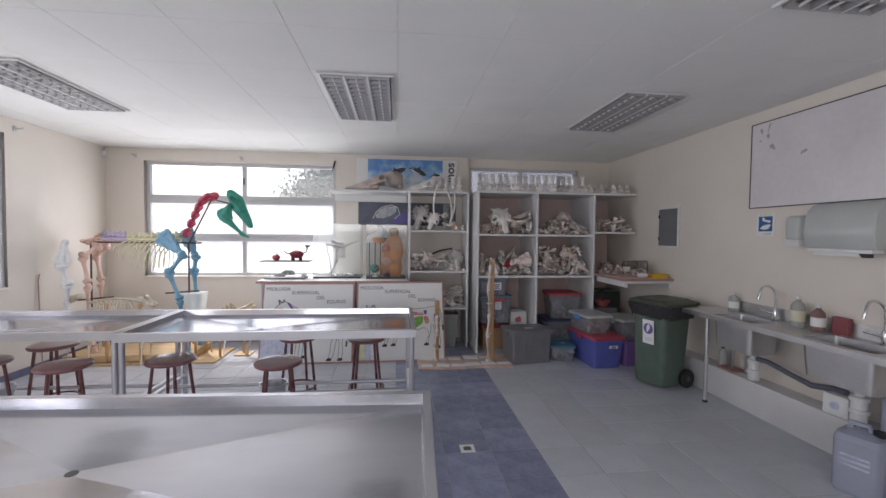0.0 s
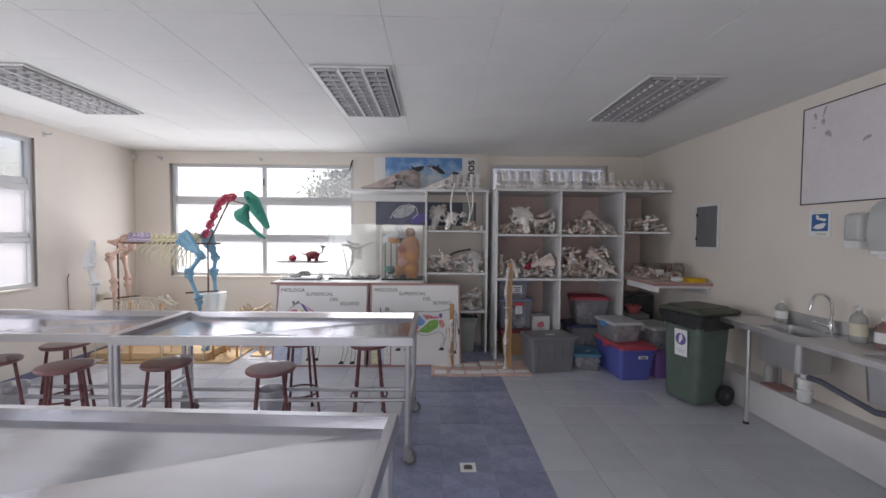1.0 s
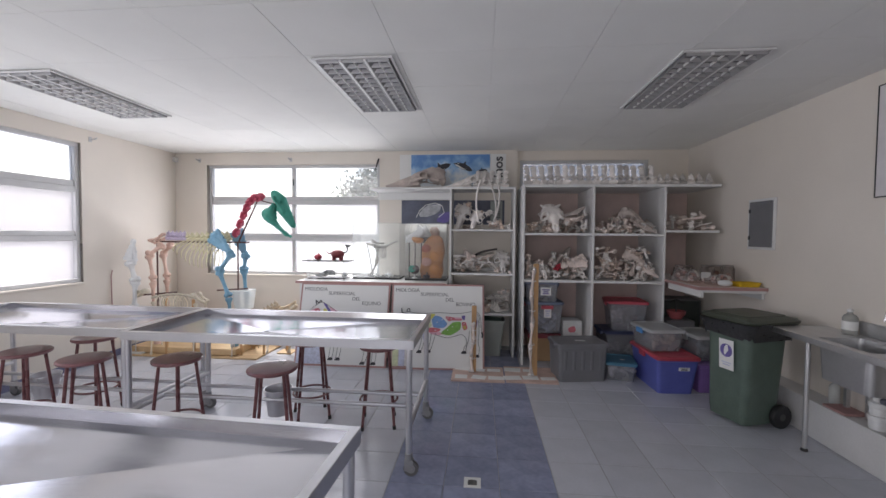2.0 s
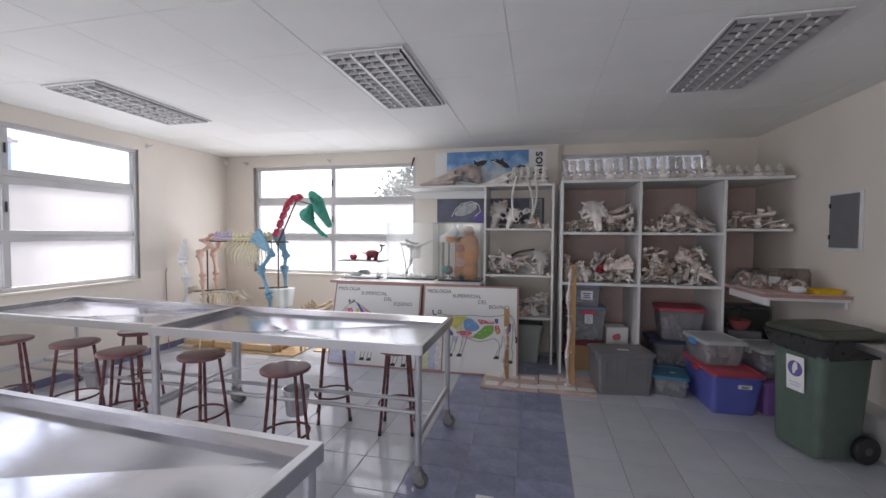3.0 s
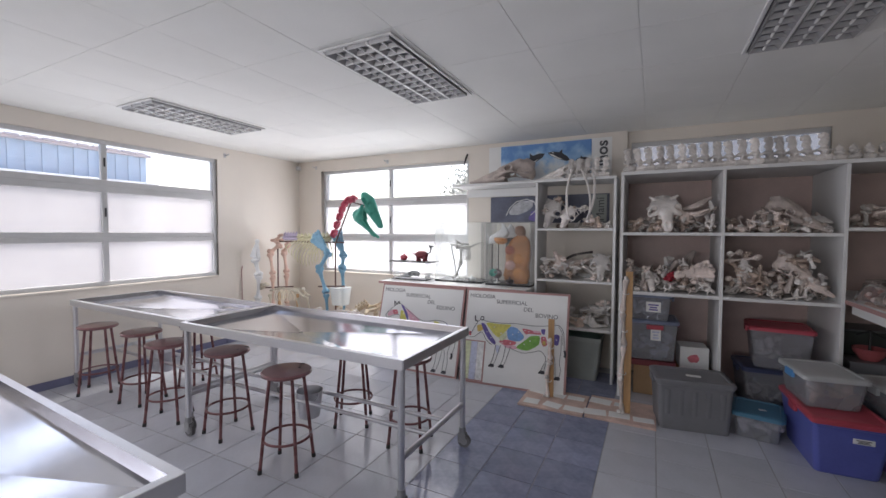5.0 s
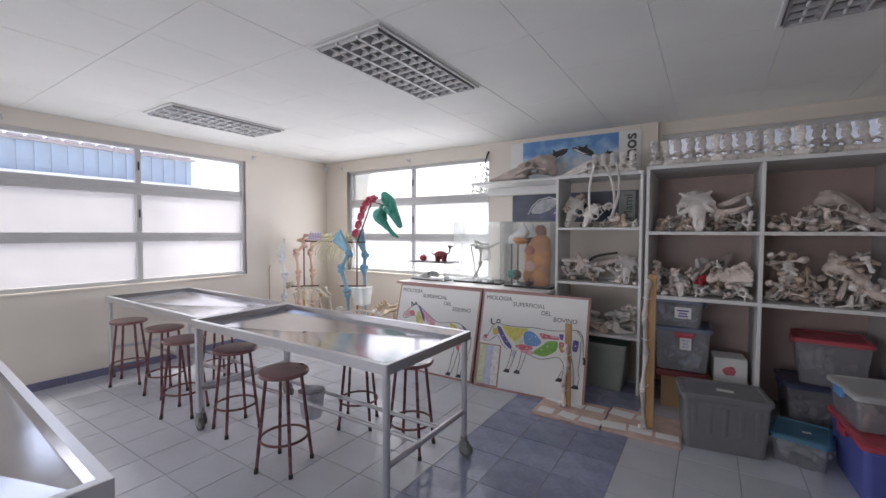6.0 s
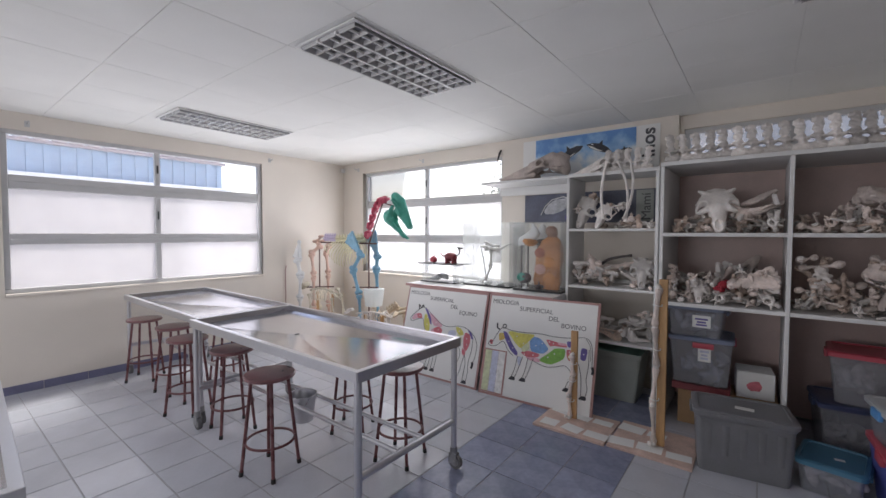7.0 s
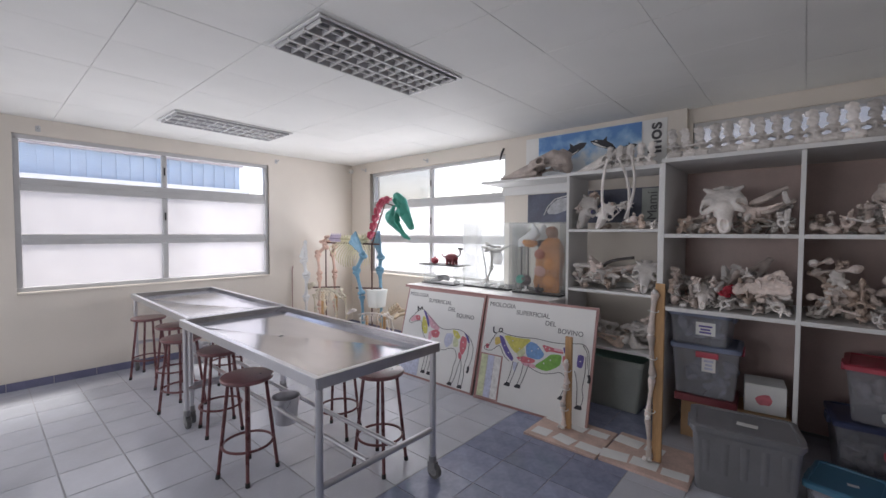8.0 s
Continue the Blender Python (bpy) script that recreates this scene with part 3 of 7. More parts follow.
def lettering(text, size, x, y, z, parent, mat, rx=90, rz=0, ry=0, shear=0.0, name="lettering", bold=0.0):
    c = bpy.data.curves.new(name, 'FONT')
    c.body, c.size, c.extrude, c.shear, c.offset = text, size, 0.0006, shear, bold
    c.materials.append(mat)
    o = new(name, c)
    o.parent, o.matrix_basis = parent, pose(x, y, z, rx, ry, rz)
    return o


def ink(name, c):
    return material(name, c, 0.7, scale=30, amount=0.22, fine=90, bump=0.02)


INK = {k: ink("poster_" + k, c) for k, c in dict(green=(0.22, 0.45, 0.10), blue=(0.20, 0.36, 0.66), violet=(0.15, 0.12, 0.36), yellow=(0.66, 0.62, 0.16), red=(0.60, 0.17, 0.21),
                                                 pink=(0.70, 0.42, 0.50), line=(0.05, 0.05, 0.06), ochre=(0.60, 0.45, 0.14), pale=(0.62, 0.66, 0.45), lilac=(0.55, 0.58, 0.72),
                                                 white=(0.74, 0.74, 0.74), letter=(0.10, 0.10, 0.11)).items()}


def poster(m, w, h, words, label):
    p = thing("anatomy_poster", m, label, "poster", "leaning posters")
    b = B()
    box(b, 0, w, 0, 0.018, 0, h, 0.003)
    part("board", b, M["board_edge"], p)
    b = B()
    box(b, 0.022, w - 0.022, -0.003, -0.0005, 0.022, h - 0.022)
    part("sheet", b, M["board_white"], p)
    for k, word in enumerate(words):
        lettering(word, 0.062, (0.045, 0.36, 0.67, 0.80)[k] * w / 1.15, -0.004, h - (0.10, 0.15, 0.215, 0.268)[k], p, INK["letter"])
    return p


def outline(parent, pts, r=0.0024, name="outline", mat="line"):
    b = B()
    tube(b, [(x, -0.0045, z) for x, z in pts], r, 5)
    part(name, b, INK[mat], parent)


def shape(parent, colour, pts, layer=1):
    """A coloured flat patch with softly rounded corners, drawn on a poster."""
    ring_ = []
    n = len(pts)
    for k in range(n):
        a, c, d = Vector(pts[k - 1]), Vector(pts[k]), Vector(pts[(k + 1) % n])
        ring_ += [tuple(c.lerp(a, 0.30)), tuple(c.lerp(a, 0.10).lerp(d, 0.04)), tuple(c.lerp(d, 0.30))]
    b = B()
    prism(b, ring_, -0.0038 - 0.0003 * layer, -0.0031)
    part("colour_patch", b, INK[colour], parent)


def smooth_line(parent, pts, r=0.0026, name="outline", mat="line"):
    """A drawn line through pts, rounded."""
    out = []
    for k in range(len(pts) - 1):
        p0, p1, p2, p3 = (Vector(pts[min(max(k + q, 0), len(pts) - 1)]) for q in (-1, 0, 1, 2))
        for q in range(4):
            t = q / 4
            out.append(tuple(0.5 * (2 * p1 + (p2 - p0) * t + (2 * p0 - 5 * p1 + 4 * p2 - p3) * t * t + (3 * p1 - p0 - 3 * p2 + p3) * t ** 3)))
    outline(parent, out + [pts[-1]], r, name, mat)


def hoof(parent, x, z):
    shape(parent, "line", [(x - 0.04, z - 0.014), (x + 0.036, z - 0.014), (x + 0.03, z + 0.022), (x - 0.012, z + 0.022)], 2)


def flecks(parent, spots, colour="white", r=0.0075):
    for k, (x, z) in enumerate(spots):
        b = B()
        prism(b, blob(x, z, r, r * 0.8, 20 * k, 8, 0.25, k), -0.0060, -0.0031)
        part("number_spot", b, INK[colour], parent)


lean = math.degrees(math.atan2(0.26, 0.98))
pB = poster(at(-0.50, 5.215, 0, 3.0, -lean), 1.145, 1.03, ("MIOLOGIA", "SUPERFICIAL", "DEL", "BOVINO"), "white leaning poster of a cow's coloured muscles, pink-brown frame")
# coloured muscles, back to front
shape(pB, "yellow", [(0.245, 0.665), (0.40, 0.655), (0.56, 0.665), (0.50, 0.60), (0.42, 0.50), (0.35, 0.55)])
shape(pB, "ochre", [(0.155, 0.625), (0.22, 0.635), (0.235, 0.575), (0.17, 0.545)])
shape(pB, "red", [(0.06, 0.545), (0.10, 0.55), (0.10, 0.50), (0.07, 0.505)])
shape(pB, "violet", [(0.20, 0.655), (0.25, 0.645), (0.31, 0.55), (0.395, 0.455), (0.375, 0.425), (0.30, 0.48), (0.235, 0.575)], 2)
shape(pB, "pale", [(0.41, 0.51), (0.49, 0.585), (0.51, 0.52), (0.45, 0.47)], 2)
shape(pB, "red", [(0.41, 0.475), (0.50, 0.50), (0.62, 0.485), (0.60, 0.45), (0.48, 0.435)], 2)
shape(pB, "pink", [(0.47, 0.44), (0.58, 0.45), (0.66, 0.425), (0.60, 0.405), (0.50, 0.415)], 1)
shape(pB, "blue", [(0.50, 0.60), (0.545, 0.645), (0.615, 0.63), (0.705, 0.545), (0.65, 0.49), (0.52, 0.495)], 3)
shape(pB, "green", [(0.60, 0.425), (0.70, 0.505), (0.76, 0.565), (0.865, 0.575), (0.855, 0.475), (0.73, 0.40)], 3)
shape(pB, "red", [(0.66, 0.635), (0.73, 0.63), (0.875, 0.605), (0.87, 0.585), (0.74, 0.585), (0.71, 0.57)], 2)
shape(pB, "pink", [(0.78, 0.625), (0.87, 0.62), (0.865, 0.60), (0.785, 0.60)], 3)
shape(pB, "red", [(0.87, 0.57), (0.92, 0.57), (0.945, 0.49), (0.90, 0.465), (0.875, 0.51)], 2)
shape(pB, "ochre", [(0.885, 0.52), (0.92, 0.53), (0.925, 0.485), (0.895, 0.48)], 3)
shape(pB, "violet", [(0.865, 0.645), (0.915, 0.65), (0.905, 0.585), (0.875, 0.60)], 3)
shape(pB, "violet", [(1.005, 0.61), (1.065, 0.60), (1.05, 0.49), (1.00, 0.50)], 2)
shape(pB, "lilac", [(0.385, 0.43), (0.44, 0.425), (0.425, 0.33), (0.40, 0.36)], 1)
# contours
smooth_line(pB, [(0.10, 0.53), (0.13, 0.60), (0.17, 0.665), (0.21, 0.685), (0.31, 0.668), (0.45, 0.668), (0.60, 0.678), (0.75, 0.67), (0.89, 0.678), (1.03, 0.70), (1.085, 0.66), (1.105, 0.58), (1.112, 0.45)])
smooth_line(pB, [(0.10, 0.53), (0.06, 0.525), (0.055, 0.495), (0.10, 0.485), (0.15, 0.50), (0.22, 0.55), (0.28, 0.47), (0.345, 0.425)])
smooth_line(pB, [(0.56, 0.41), (0.68, 0.378), (0.78, 0.395), (0.865, 0.42), (0.92, 0.38), (0.93, 0.32), (0.905, 0.27), (0.885, 0.215)])
smooth_line(pB, [(0.965, 0.46), (0.955, 0.36), (0.93, 0.28), (0.92, 0.215)])
smooth_line(pB, [(1.075, 0.60), (1.08, 0.45), (1.07, 0.33), (1.085, 0.25), (1.07, 0.175)])
smooth_line(pB, [(0.99, 0.46), (1.02, 0.36), (1.03, 0.26), (1.035, 0.175)])
for x, z in ((0.345, 0.205), (0.455, 0.21)):
    smooth_line(pB, [(x + 0.045, 0.43), (x + 0.035, 0.34), (x + 0.02, 0.27), (x + 0.0, z + 0.01)])
    smooth_line(pB, [(x + 0.10, 0.43), (x + 0.075, 0.34), (x + 0.055, 0.27), (x + 0.035, z + 0.01)])
    hoof(pB, x + 0.01, z)
hoof(pB, 0.895, 0.205)
hoof(pB, 1.05, 0.165)
smooth_line(pB, [(0.165, 0.665), (0.135, 0.675), (0.128, 0.725)], 0.007, "horn")
smooth_line(pB, [(0.195, 0.685), (0.20, 0.715), (0.225, 0.72), (0.23, 0.695), (0.205, 0.68)], 0.005, "ear")
smooth_line(pB, [(1.112, 0.45), (1.122, 0.42), (1.118, 0.385)], 0.012, "tail_tuft")
smooth_line(pB, [(1.04, 0.69), (1.085, 0.62), (1.095, 0.50)], 0.002)
flecks(pB, [(0.30, 0.60), (0.36, 0.62), (0.44, 0.56), (0.57, 0.56), (0.63, 0.59), (0.70, 0.47), (0.76, 0.51), (0.28, 0.56), (0.33, 0.50), (0.67, 0.60), (0.70, 0.615), (0.74, 0.605), (0.69, 0.585), (0.46, 0.46), (0.55, 0.465), (0.90, 0.55), (1.03, 0.55)])
b = B()
box(b, 0.024, 0.275, -0.0062, -0.0035, 0.024, 0.455)
part("key_panel", b, M["board_edge"], pB)
for k, c in enumerate(("pale", "lilac", "white")):
    b = B()
    box(b, 0.034 + 0.076 * k, 0.108 + 0.076 * k, -0.0072, -0.0064, 0.036, 0.443)
    part("key_strip", b, INK[c], pB)

pA = poster(at(-1.69, 5.225, 0, 0.5, -lean), 1.15, 1.02, ("MIOLOGIA", "SUPERFICIAL", "DEL", "EQUINO"), "white leaning poster of a horse's coloured muscles, pink-brown frame")
shape(pA, "pink", [(0.12, 0.63), (0.17, 0.69), (0.26, 0.70), (0.28, 0.65), (0.20, 0.63), (0.15, 0.605)])
shape(pA, "red", [(0.19, 0.69), (0.26, 0.70), (0.285, 0.645), (0.22, 0.635)], 2)
shape(pA, "yellow", [(0.31, 0.70), (0.355, 0.69), (0.41, 0.60), (0.42, 0.51), (0.37, 0.50), (0.32, 0.58)], 1)
shape(pA, "violet", [(0.30, 0.77), (0.34, 0.76), (0.42, 0.66), (0.44, 0.58), (0.41, 0.60), (0.36, 0.69)], 2)
shape(pA, "pink", [(0.38, 0.73), (0.46, 0.69), (0.60, 0.60), (0.58, 0.57), (0.47, 0.58), (0.43, 0.63)], 1)
shape(pA, "red", [(0.47, 0.55), (0.55, 0.58), (0.61, 0.55), (0.59, 0.49), (0.51, 0.48)], 2)
shape(pA, "pink", [(0.44, 0.53), (0.50, 0.56), (0.50, 0.46), (0.45, 0.44)], 1)
shape(pA, "lilac", [(0.70, 0.56), (0.80, 0.57), (0.80, 0.46), (0.73, 0.40), (0.68, 0.47)], 1)
shape(pA, "yellow", [(0.78, 0.615), (0.86, 0.60), (0.91, 0.54), (0.86, 0.52), (0.81, 0.55)], 2)
shape(pA, "pale", [(0.81, 0.54), (0.88, 0.52), (0.89, 0.44), (0.82, 0.43)], 2)
shape(pA, "red", [(0.92, 0.57), (0.99, 0.55), (1.00, 0.45), (0.96, 0.36), (0.92, 0.40), (0.905, 0.50)], 2)
shape(pA, "violet", [(0.93, 0.615), (1.00, 0.575), (1.04, 0.50), (1.01, 0.51), (0.97, 0.57)], 3)
shape(pA, "red", [(0.91, 0.40), (0.96, 0.36), (0.95, 0.31), (0.91, 0.34)], 1)
smooth_line(pA, [(0.215, 0.74), (0.29, 0.775), (0.38, 0.73), (0.51, 0.648), (0.62, 0.60), (0.72, 0.60), (0.80, 0.618), (0.90, 0.618), (0.985, 0.582), (1.05, 0.53), (1.09, 0.45), (1.085, 0.33), (1.06, 0.26)])
smooth_line(pA, [(0.215, 0.74), (0.16, 0.69), (0.11, 0.635), (0.115, 0.60), (0.16, 0.60), (0.23, 0.63), (0.30, 0.635), (0.33, 0.56), (0.37, 0.49), (0.42, 0.44)])
smooth_line(pA, [(0.52, 0.42), (0.62, 0.385), (0.70, 0.375), (0.79, 0.41), (0.86, 0.40), (0.89, 0.32), (0.87, 0.24), (0.865, 0.15), (0.845, 0.055)])
smooth_line(pA, [(0.95, 0.33), (0.93, 0.24), (0.915, 0.15), (0.885, 0.055)])
smooth_line(pA, [(1.03, 0.50), (1.03, 0.38), (1.01, 0.26), (1.02, 0.16), (1.01, 0.055)])
smooth_line(pA, [(0.95, 0.33), (0.975, 0.24), (0.97, 0.15), (0.965, 0.055)])
for x in (0.44, 0.53):
    smooth_line(pA, [(x - 0.01, 0.45), (x + 0.005, 0.30), (x, 0.18), (x - 0.01, 0.095)])
    smooth_line(pA, [(x + 0.07, 0.43), (x + 0.05, 0.30), (x + 0.045, 0.18), (x + 0.03, 0.095)])
    hoof(pA, x + 0.01, 0.085)
hoof(pA, 0.85, 0.045)
hoof(pA, 0.985, 0.045)
smooth_line(pA, [(0.22, 0.745), (0.205, 0.80), (0.245, 0.765), (0.27, 0.80), (0.285, 0.77)], 0.006, "ear")
smooth_line(pA, [(1.06, 0.27), (1.065, 0.235), (1.055, 0.205)], 0.012, "tail_tuft")
flecks(pA, [(0.36, 0.66), (0.37, 0.58), (0.50, 0.62), (0.55, 0.54), (0.24, 0.67), (0.84, 0.57), (0.95, 0.50), (0.96, 0.44), (0.75, 0.50)])
b = B()
box(b, 0.024, 0.37, -0.0062, -0.0035, 0.024, 0.36)
part("key_panel", b, INK["lilac"], pA)


# ---- plywood bases with bone legs on posts ----
def base_board(x0, x1, y0, y1, n, seed, label):
    t = thing("base_board", at(x0, y0, 0), label, "board", "specimen boards")
    b = B()
    box(b, 0, x1 - x0, 0, y1 - y0, 0.001, 0.020, 0.002)
    part("panel", b, M["pinkboard"], t)
    rnd = random.Random(seed)
    for k in range(n):
        b = B()
        w, d = rnd.uniform(0.13, 0.19), rnd.uniform(0.09, 0.13)
        cx = (x1 - x0) * ((k % 3) + 0.5) / 3 + rnd.uniform(-0.02, 0.02)
        cy = (y1 - y0) * ((k // 3) + 0.5) / max(1, math.ceil(n / 3)) + rnd.uniform(-0.02, 0.02)
        box(b, -w / 2, w / 2, -d / 2, d / 2, 0, 0.002 + 0.0015 * (k % 2))
        part("paper_label", b, M["paper"], t, m=at(cx, cy, 0.0205, rnd.uniform(-12, 12)))
    return t


base_board(0.27, 0.86, 4.885, 5.37, 6, 1, "pinkish base board with paper labels under a bone leg")
base_board(0.875, 1.445, 4.905, 5.42, 5, 2, "pinkish base board with paper labels and a tall post")


def wood_post(x, y, h, w, d, label):
    b = B()
    box(b, -w / 2, w / 2, -d / 2, d / 2, 0, h, 0.003)
    solid("wooden_post", b, M["wood"], at(x, y, 0.021), label, "post", "specimen posts")


wood_post(0.515, 5.185, 0.77, 0.056, 0.028, "short pine post leaning specimen holder on a board")
wood_post(1.207, 5.135, 1.275, 0.060, 0.03, "tall pine post holding a bone leg on a board")


# ---- plastic boxes ----
def tote(m, w, d, h, body, lid, label, taper=0.9, lip=0.02, sticker=None, handle=None, group="plastic boxes", contents=None, seed=0):
    t = thing("storage_box", m, label, "storage box", group)
    k = taper
    b = B()
    secs = []
    for f, z in ((k, 0.0), (k + (1 - k) * 0.1, 0.01), (1.0, h * 0.86), (1.0, h * 0.86 + 0.001), (1.03, h * 0.88), (1.03, h - 0.02)):
        secs.append(rounded(w * f, d * f, 0.03, z))
    inner = [rounded(w * f - 0.008, d * f - 0.008, 0.028, z) for f, z in ((1.03, h - 0.02), (1.0, h * 0.86), (k, 0.006))]
    loft(b, secs + inner)
    part("body", b, body, t)
    if lid is not None:
        b = B()
        loft(b, [rounded(w * 1.03 + lip, d * 1.03 + lip, 0.035, h - 0.034), rounded(w * 1.03 + lip, d * 1.03 + lip, 0.035, h - 0.008), rounded(w * 1.02, d * 1.02, 0.035, h),
                 rounded(w * 0.94, d * 0.92, 0.03, h), rounded(w * 0.92, d * 0.90, 0.03, h - 0.008)])
        lo = part("lid", b, lid, t)
        for sx in (-1, 1):
            b = B()
            box(b, sx * (w * 0.515 + lip / 2) - 0.012, sx * (w * 0.515 + lip / 2) + 0.012, -0.06, 0.06, h - 0.075, h - 0.02, 0.006)
            part("clip", b, handle or lid, t)
    if contents is not None:
        rnd = random.Random(seed)
        b = B()
        for _ in range(22):
            s = rnd.uniform(0.04, 0.09)
            x, y = rnd.uniform(-0.36, 0.36) * w, rnd.uniform(-0.34, 0.34) * d
            z = rnd.uniform(0.0, h * 0.45) + 0.012
            bmesh.ops.create_icosphere(b, subdivisions=2, radius=s * 0.55, matrix=Matrix.Translation((x, y, z + s * 0.5)) @ Euler((rnd.uniform(0, 3), rnd.uniform(0, 3), 0)).to_matrix().to_4x4() @ Matrix.Diagonal((1.5, 0.8, 0.7, 1)))
        part("contents", b, contents, t)
    if sticker is not None:
        face, u, z, sw, sh, inkc = sticker
        b = B()
        y = -d * 0.5 * (k + (1 - k) * min(1, z / (h * 0.86))) - 0.006
        box(b, u - sw / 2, u + sw / 2, y, y + 0.006, z - sh / 2, z + sh / 2)
        s = part("sticker", b, M["paper"], t)
        for q, (bw, dz) in enumerate(((0.7, 0.2), (0.5, -0.05), (0.6, -0.28))):
            b = B()
            box(b, u - sw * bw / 2, u + sw * bw / 2, y - 0.0012, y, z + sh * dz - sh * 0.07, z + sh * dz + sh * 0.07)
            part("print_bar", b, inkc, s)
    return t


def top_label(parent, x, y, z, w, d, rz):
    b = B()
    box(b, -w / 2, w / 2, -d / 2, d / 2, 0, 0.001)
    part("label_paper", b, M["paper"], parent, m=at(x, y, z, rz))


palemix = material("pale_grey_contents", (0.42, 0.43, 0.48), 0.7, scale=12, amount=0.5, fine=40)
mixed = material("mixed_contents", (0.45, 0.33, 0.26), 0.7, scale=14, amount=0.6, fine=40)
darkmix = material("brown_contents", (0.45, 0.42, 0.41), 0.7, scale=12, amount=0.6, fine=40)
tq = tote(at(1.695, 5.20, 0, 9), 0.55, 0.36, 0.43, M["dgrey"], M["dgrey"], "dark grey plastic storage box with lid on the floor", 0.92)
top_label(tq, 0.02, -0.02, 0.4235, 0.11, 0.055, -8)
tb_ = tote(at(2.185, 5.27, 0, -11), 0.31, 0.36, 0.21, M["clearplastic"], M["teal"], "small clear plastic box with blue lid, packed full", 0.9, contents=darkmix, seed=3)
tote(at(2.575, 5.065, 0, 3), 0.41, 0.66, 0.395, M["blue"], M["red"], "large blue plastic box with red lid on the floor", 0.83, sticker=("f", 0.06, 0.27, 0.11, 0.035, INK["line"]))
tote(at(2.535, 5.14, 0.3955, 7), 0.355, 0.45, 0.235, M["clearplastic"], M["clearlid"], "clear plastic box with milky lid, lying on a larger box", 0.86, handle=M["skyblue"], contents=mixed, seed=5)
tote(at(2.965, 5.06, 0, 3), 0.27, 0.46, 0.30, M["purple"], M["purple"], "purple plastic box on the floor", 0.9)
tote(at(2.99, 5.15, 0.302, 8), 0.32, 0.44, 0.27, M["clearplastic"], M["clearlid"], "clear plastic box with greenish contents and white label", 0.86, contents=M["sage"], seed=7, sticker=("f", 0.07, 0.14, 0.06, 0.10, INK["lilac"]))
tote(at(2.36, 5.84, 0, 5), 0.46, 0.42, 0.44, M["clearplastic"], M["navy"], "large clear plastic tub with dark blue lid", 0.85, contents=darkmix, seed=9)
tote(at(2.42, 5.83, 0.442, -4), 0.44, 0.40, 0.37, M["clearplastic"], M["red"], "clear grey plastic box with red lid stacked on a tub", 0.84, contents=darkmix, seed=10)
clipped = tote(at(1.39, 5.86, 0.38, 3), 0.44, 0.40, 0.40, M["clearplastic"], M["bluegrey"], "blue-grey clear plastic box with red clips", 0.88, handle=M["red"], sticker=("f", 0.03, 0.26, 0.09, 0.12, INK["lilac"]), contents=palemix, seed=11)
tote(at(1.36, 5.84, 0.782, -2), 0.40, 0.36, 0.255, M["clearplastic"], M["bluegrey"], "grey clear plastic box stacked under the shelf, printed label", 0.9, sticker=("f", 0.05, 0.13, 0.13, 0.10, INK["violet"]), contents=palemix, seed=12)
tub = tote(at(0.60, 6.06, 0, 0), 0.60, 0.40, 0.50, M["sage"], None, "grey-green open plastic tub in the shelf bottom", 0.84, contents=M["teal"], seed=13)


b = B()
box(b, -0.075, 0.075, -0.010, 0.010, -0.022, 0.022, 0.006)
part("front_clip", b, M["red"], clipped, m=at(0.02, -0.222, 0.335))


b = B()
loft(b, [rounded(0.50, 0.30, 0.04, 0.0), rounded(0.52, 0.32, 0.04, 0.008), rounded(0.52, 0.32, 0.04, 0.022), rounded(0.47, 0.27, 0.03, 0.028)])
part("loose_lid", b, material("pale_green_plastic", (0.22, 0.36, 0.31), 0.4, scale=6, amount=0.12), tub, "pale green lid lying askew", m=pose(0.02, -0.02, 0.455, 6, 9, 4))


def carton(x, y, z, w, d, h, rz, mat, label, mark=None):
    t = thing("carton", at(x, y, z, rz), label, "box", "cartons")
    b = B()
    box(b, -w / 2, w / 2, -d / 2, d / 2, 0, h, 0.004)
    part("body", b, mat, t)
    for s in (-1, 1):
        b = B()
        box(b, -w / 2 + 0.004, w / 2 - 0.004, s * d / 4 - d / 4 + 0.002, s * d / 4 + d / 4 - 0.002, h + 0.0005, h + 0.004, 0.001)
        part("flap", b, mat, t)
    if mark:
        b = B()
        prism(b, blob(0, h * 0.5, w * 0.2, h * 0.22, 0, 12, 0.25, 4), -d / 2 - 0.0015, -d / 2 + 0.0)
        part("print", b, mark, t)


carton(1.75, 5.95, 0.0, 0.33, 0.30, 0.30, 4, M["card"], "brown cardboard carton under the shelf")
carton(1.76, 5.93, 0.306, 0.25, 0.24, 0.21, 6, M["paper"], "white carton with a red print", INK["red"])
carton(1.40, 5.90, 0.0, 0.34, 0.30, 0.30, 2, M["card"], "brown cardboard carton below plastic boxes")
b = B()
box(b, -0.21, 0.21, -0.17, 0.17, 0, 0.058, 0.006)
solid("folded_cloth_pack", b, M["maroon"], at(1.395, 5.87, 0.3055, 3), "flat dark red pack lying between carton and boxes", "pack")
# grips, ribs and small labels of the floor boxes
for sx in (-1, 1):
    b = B()
    box(b, sx * 0.262 - 0.009, sx * 0.262 + 0.009, -0.045, 0.045, 0.4215, 0.4235, 0.0008)
    part("grip_slot", b, M["black"], tq)
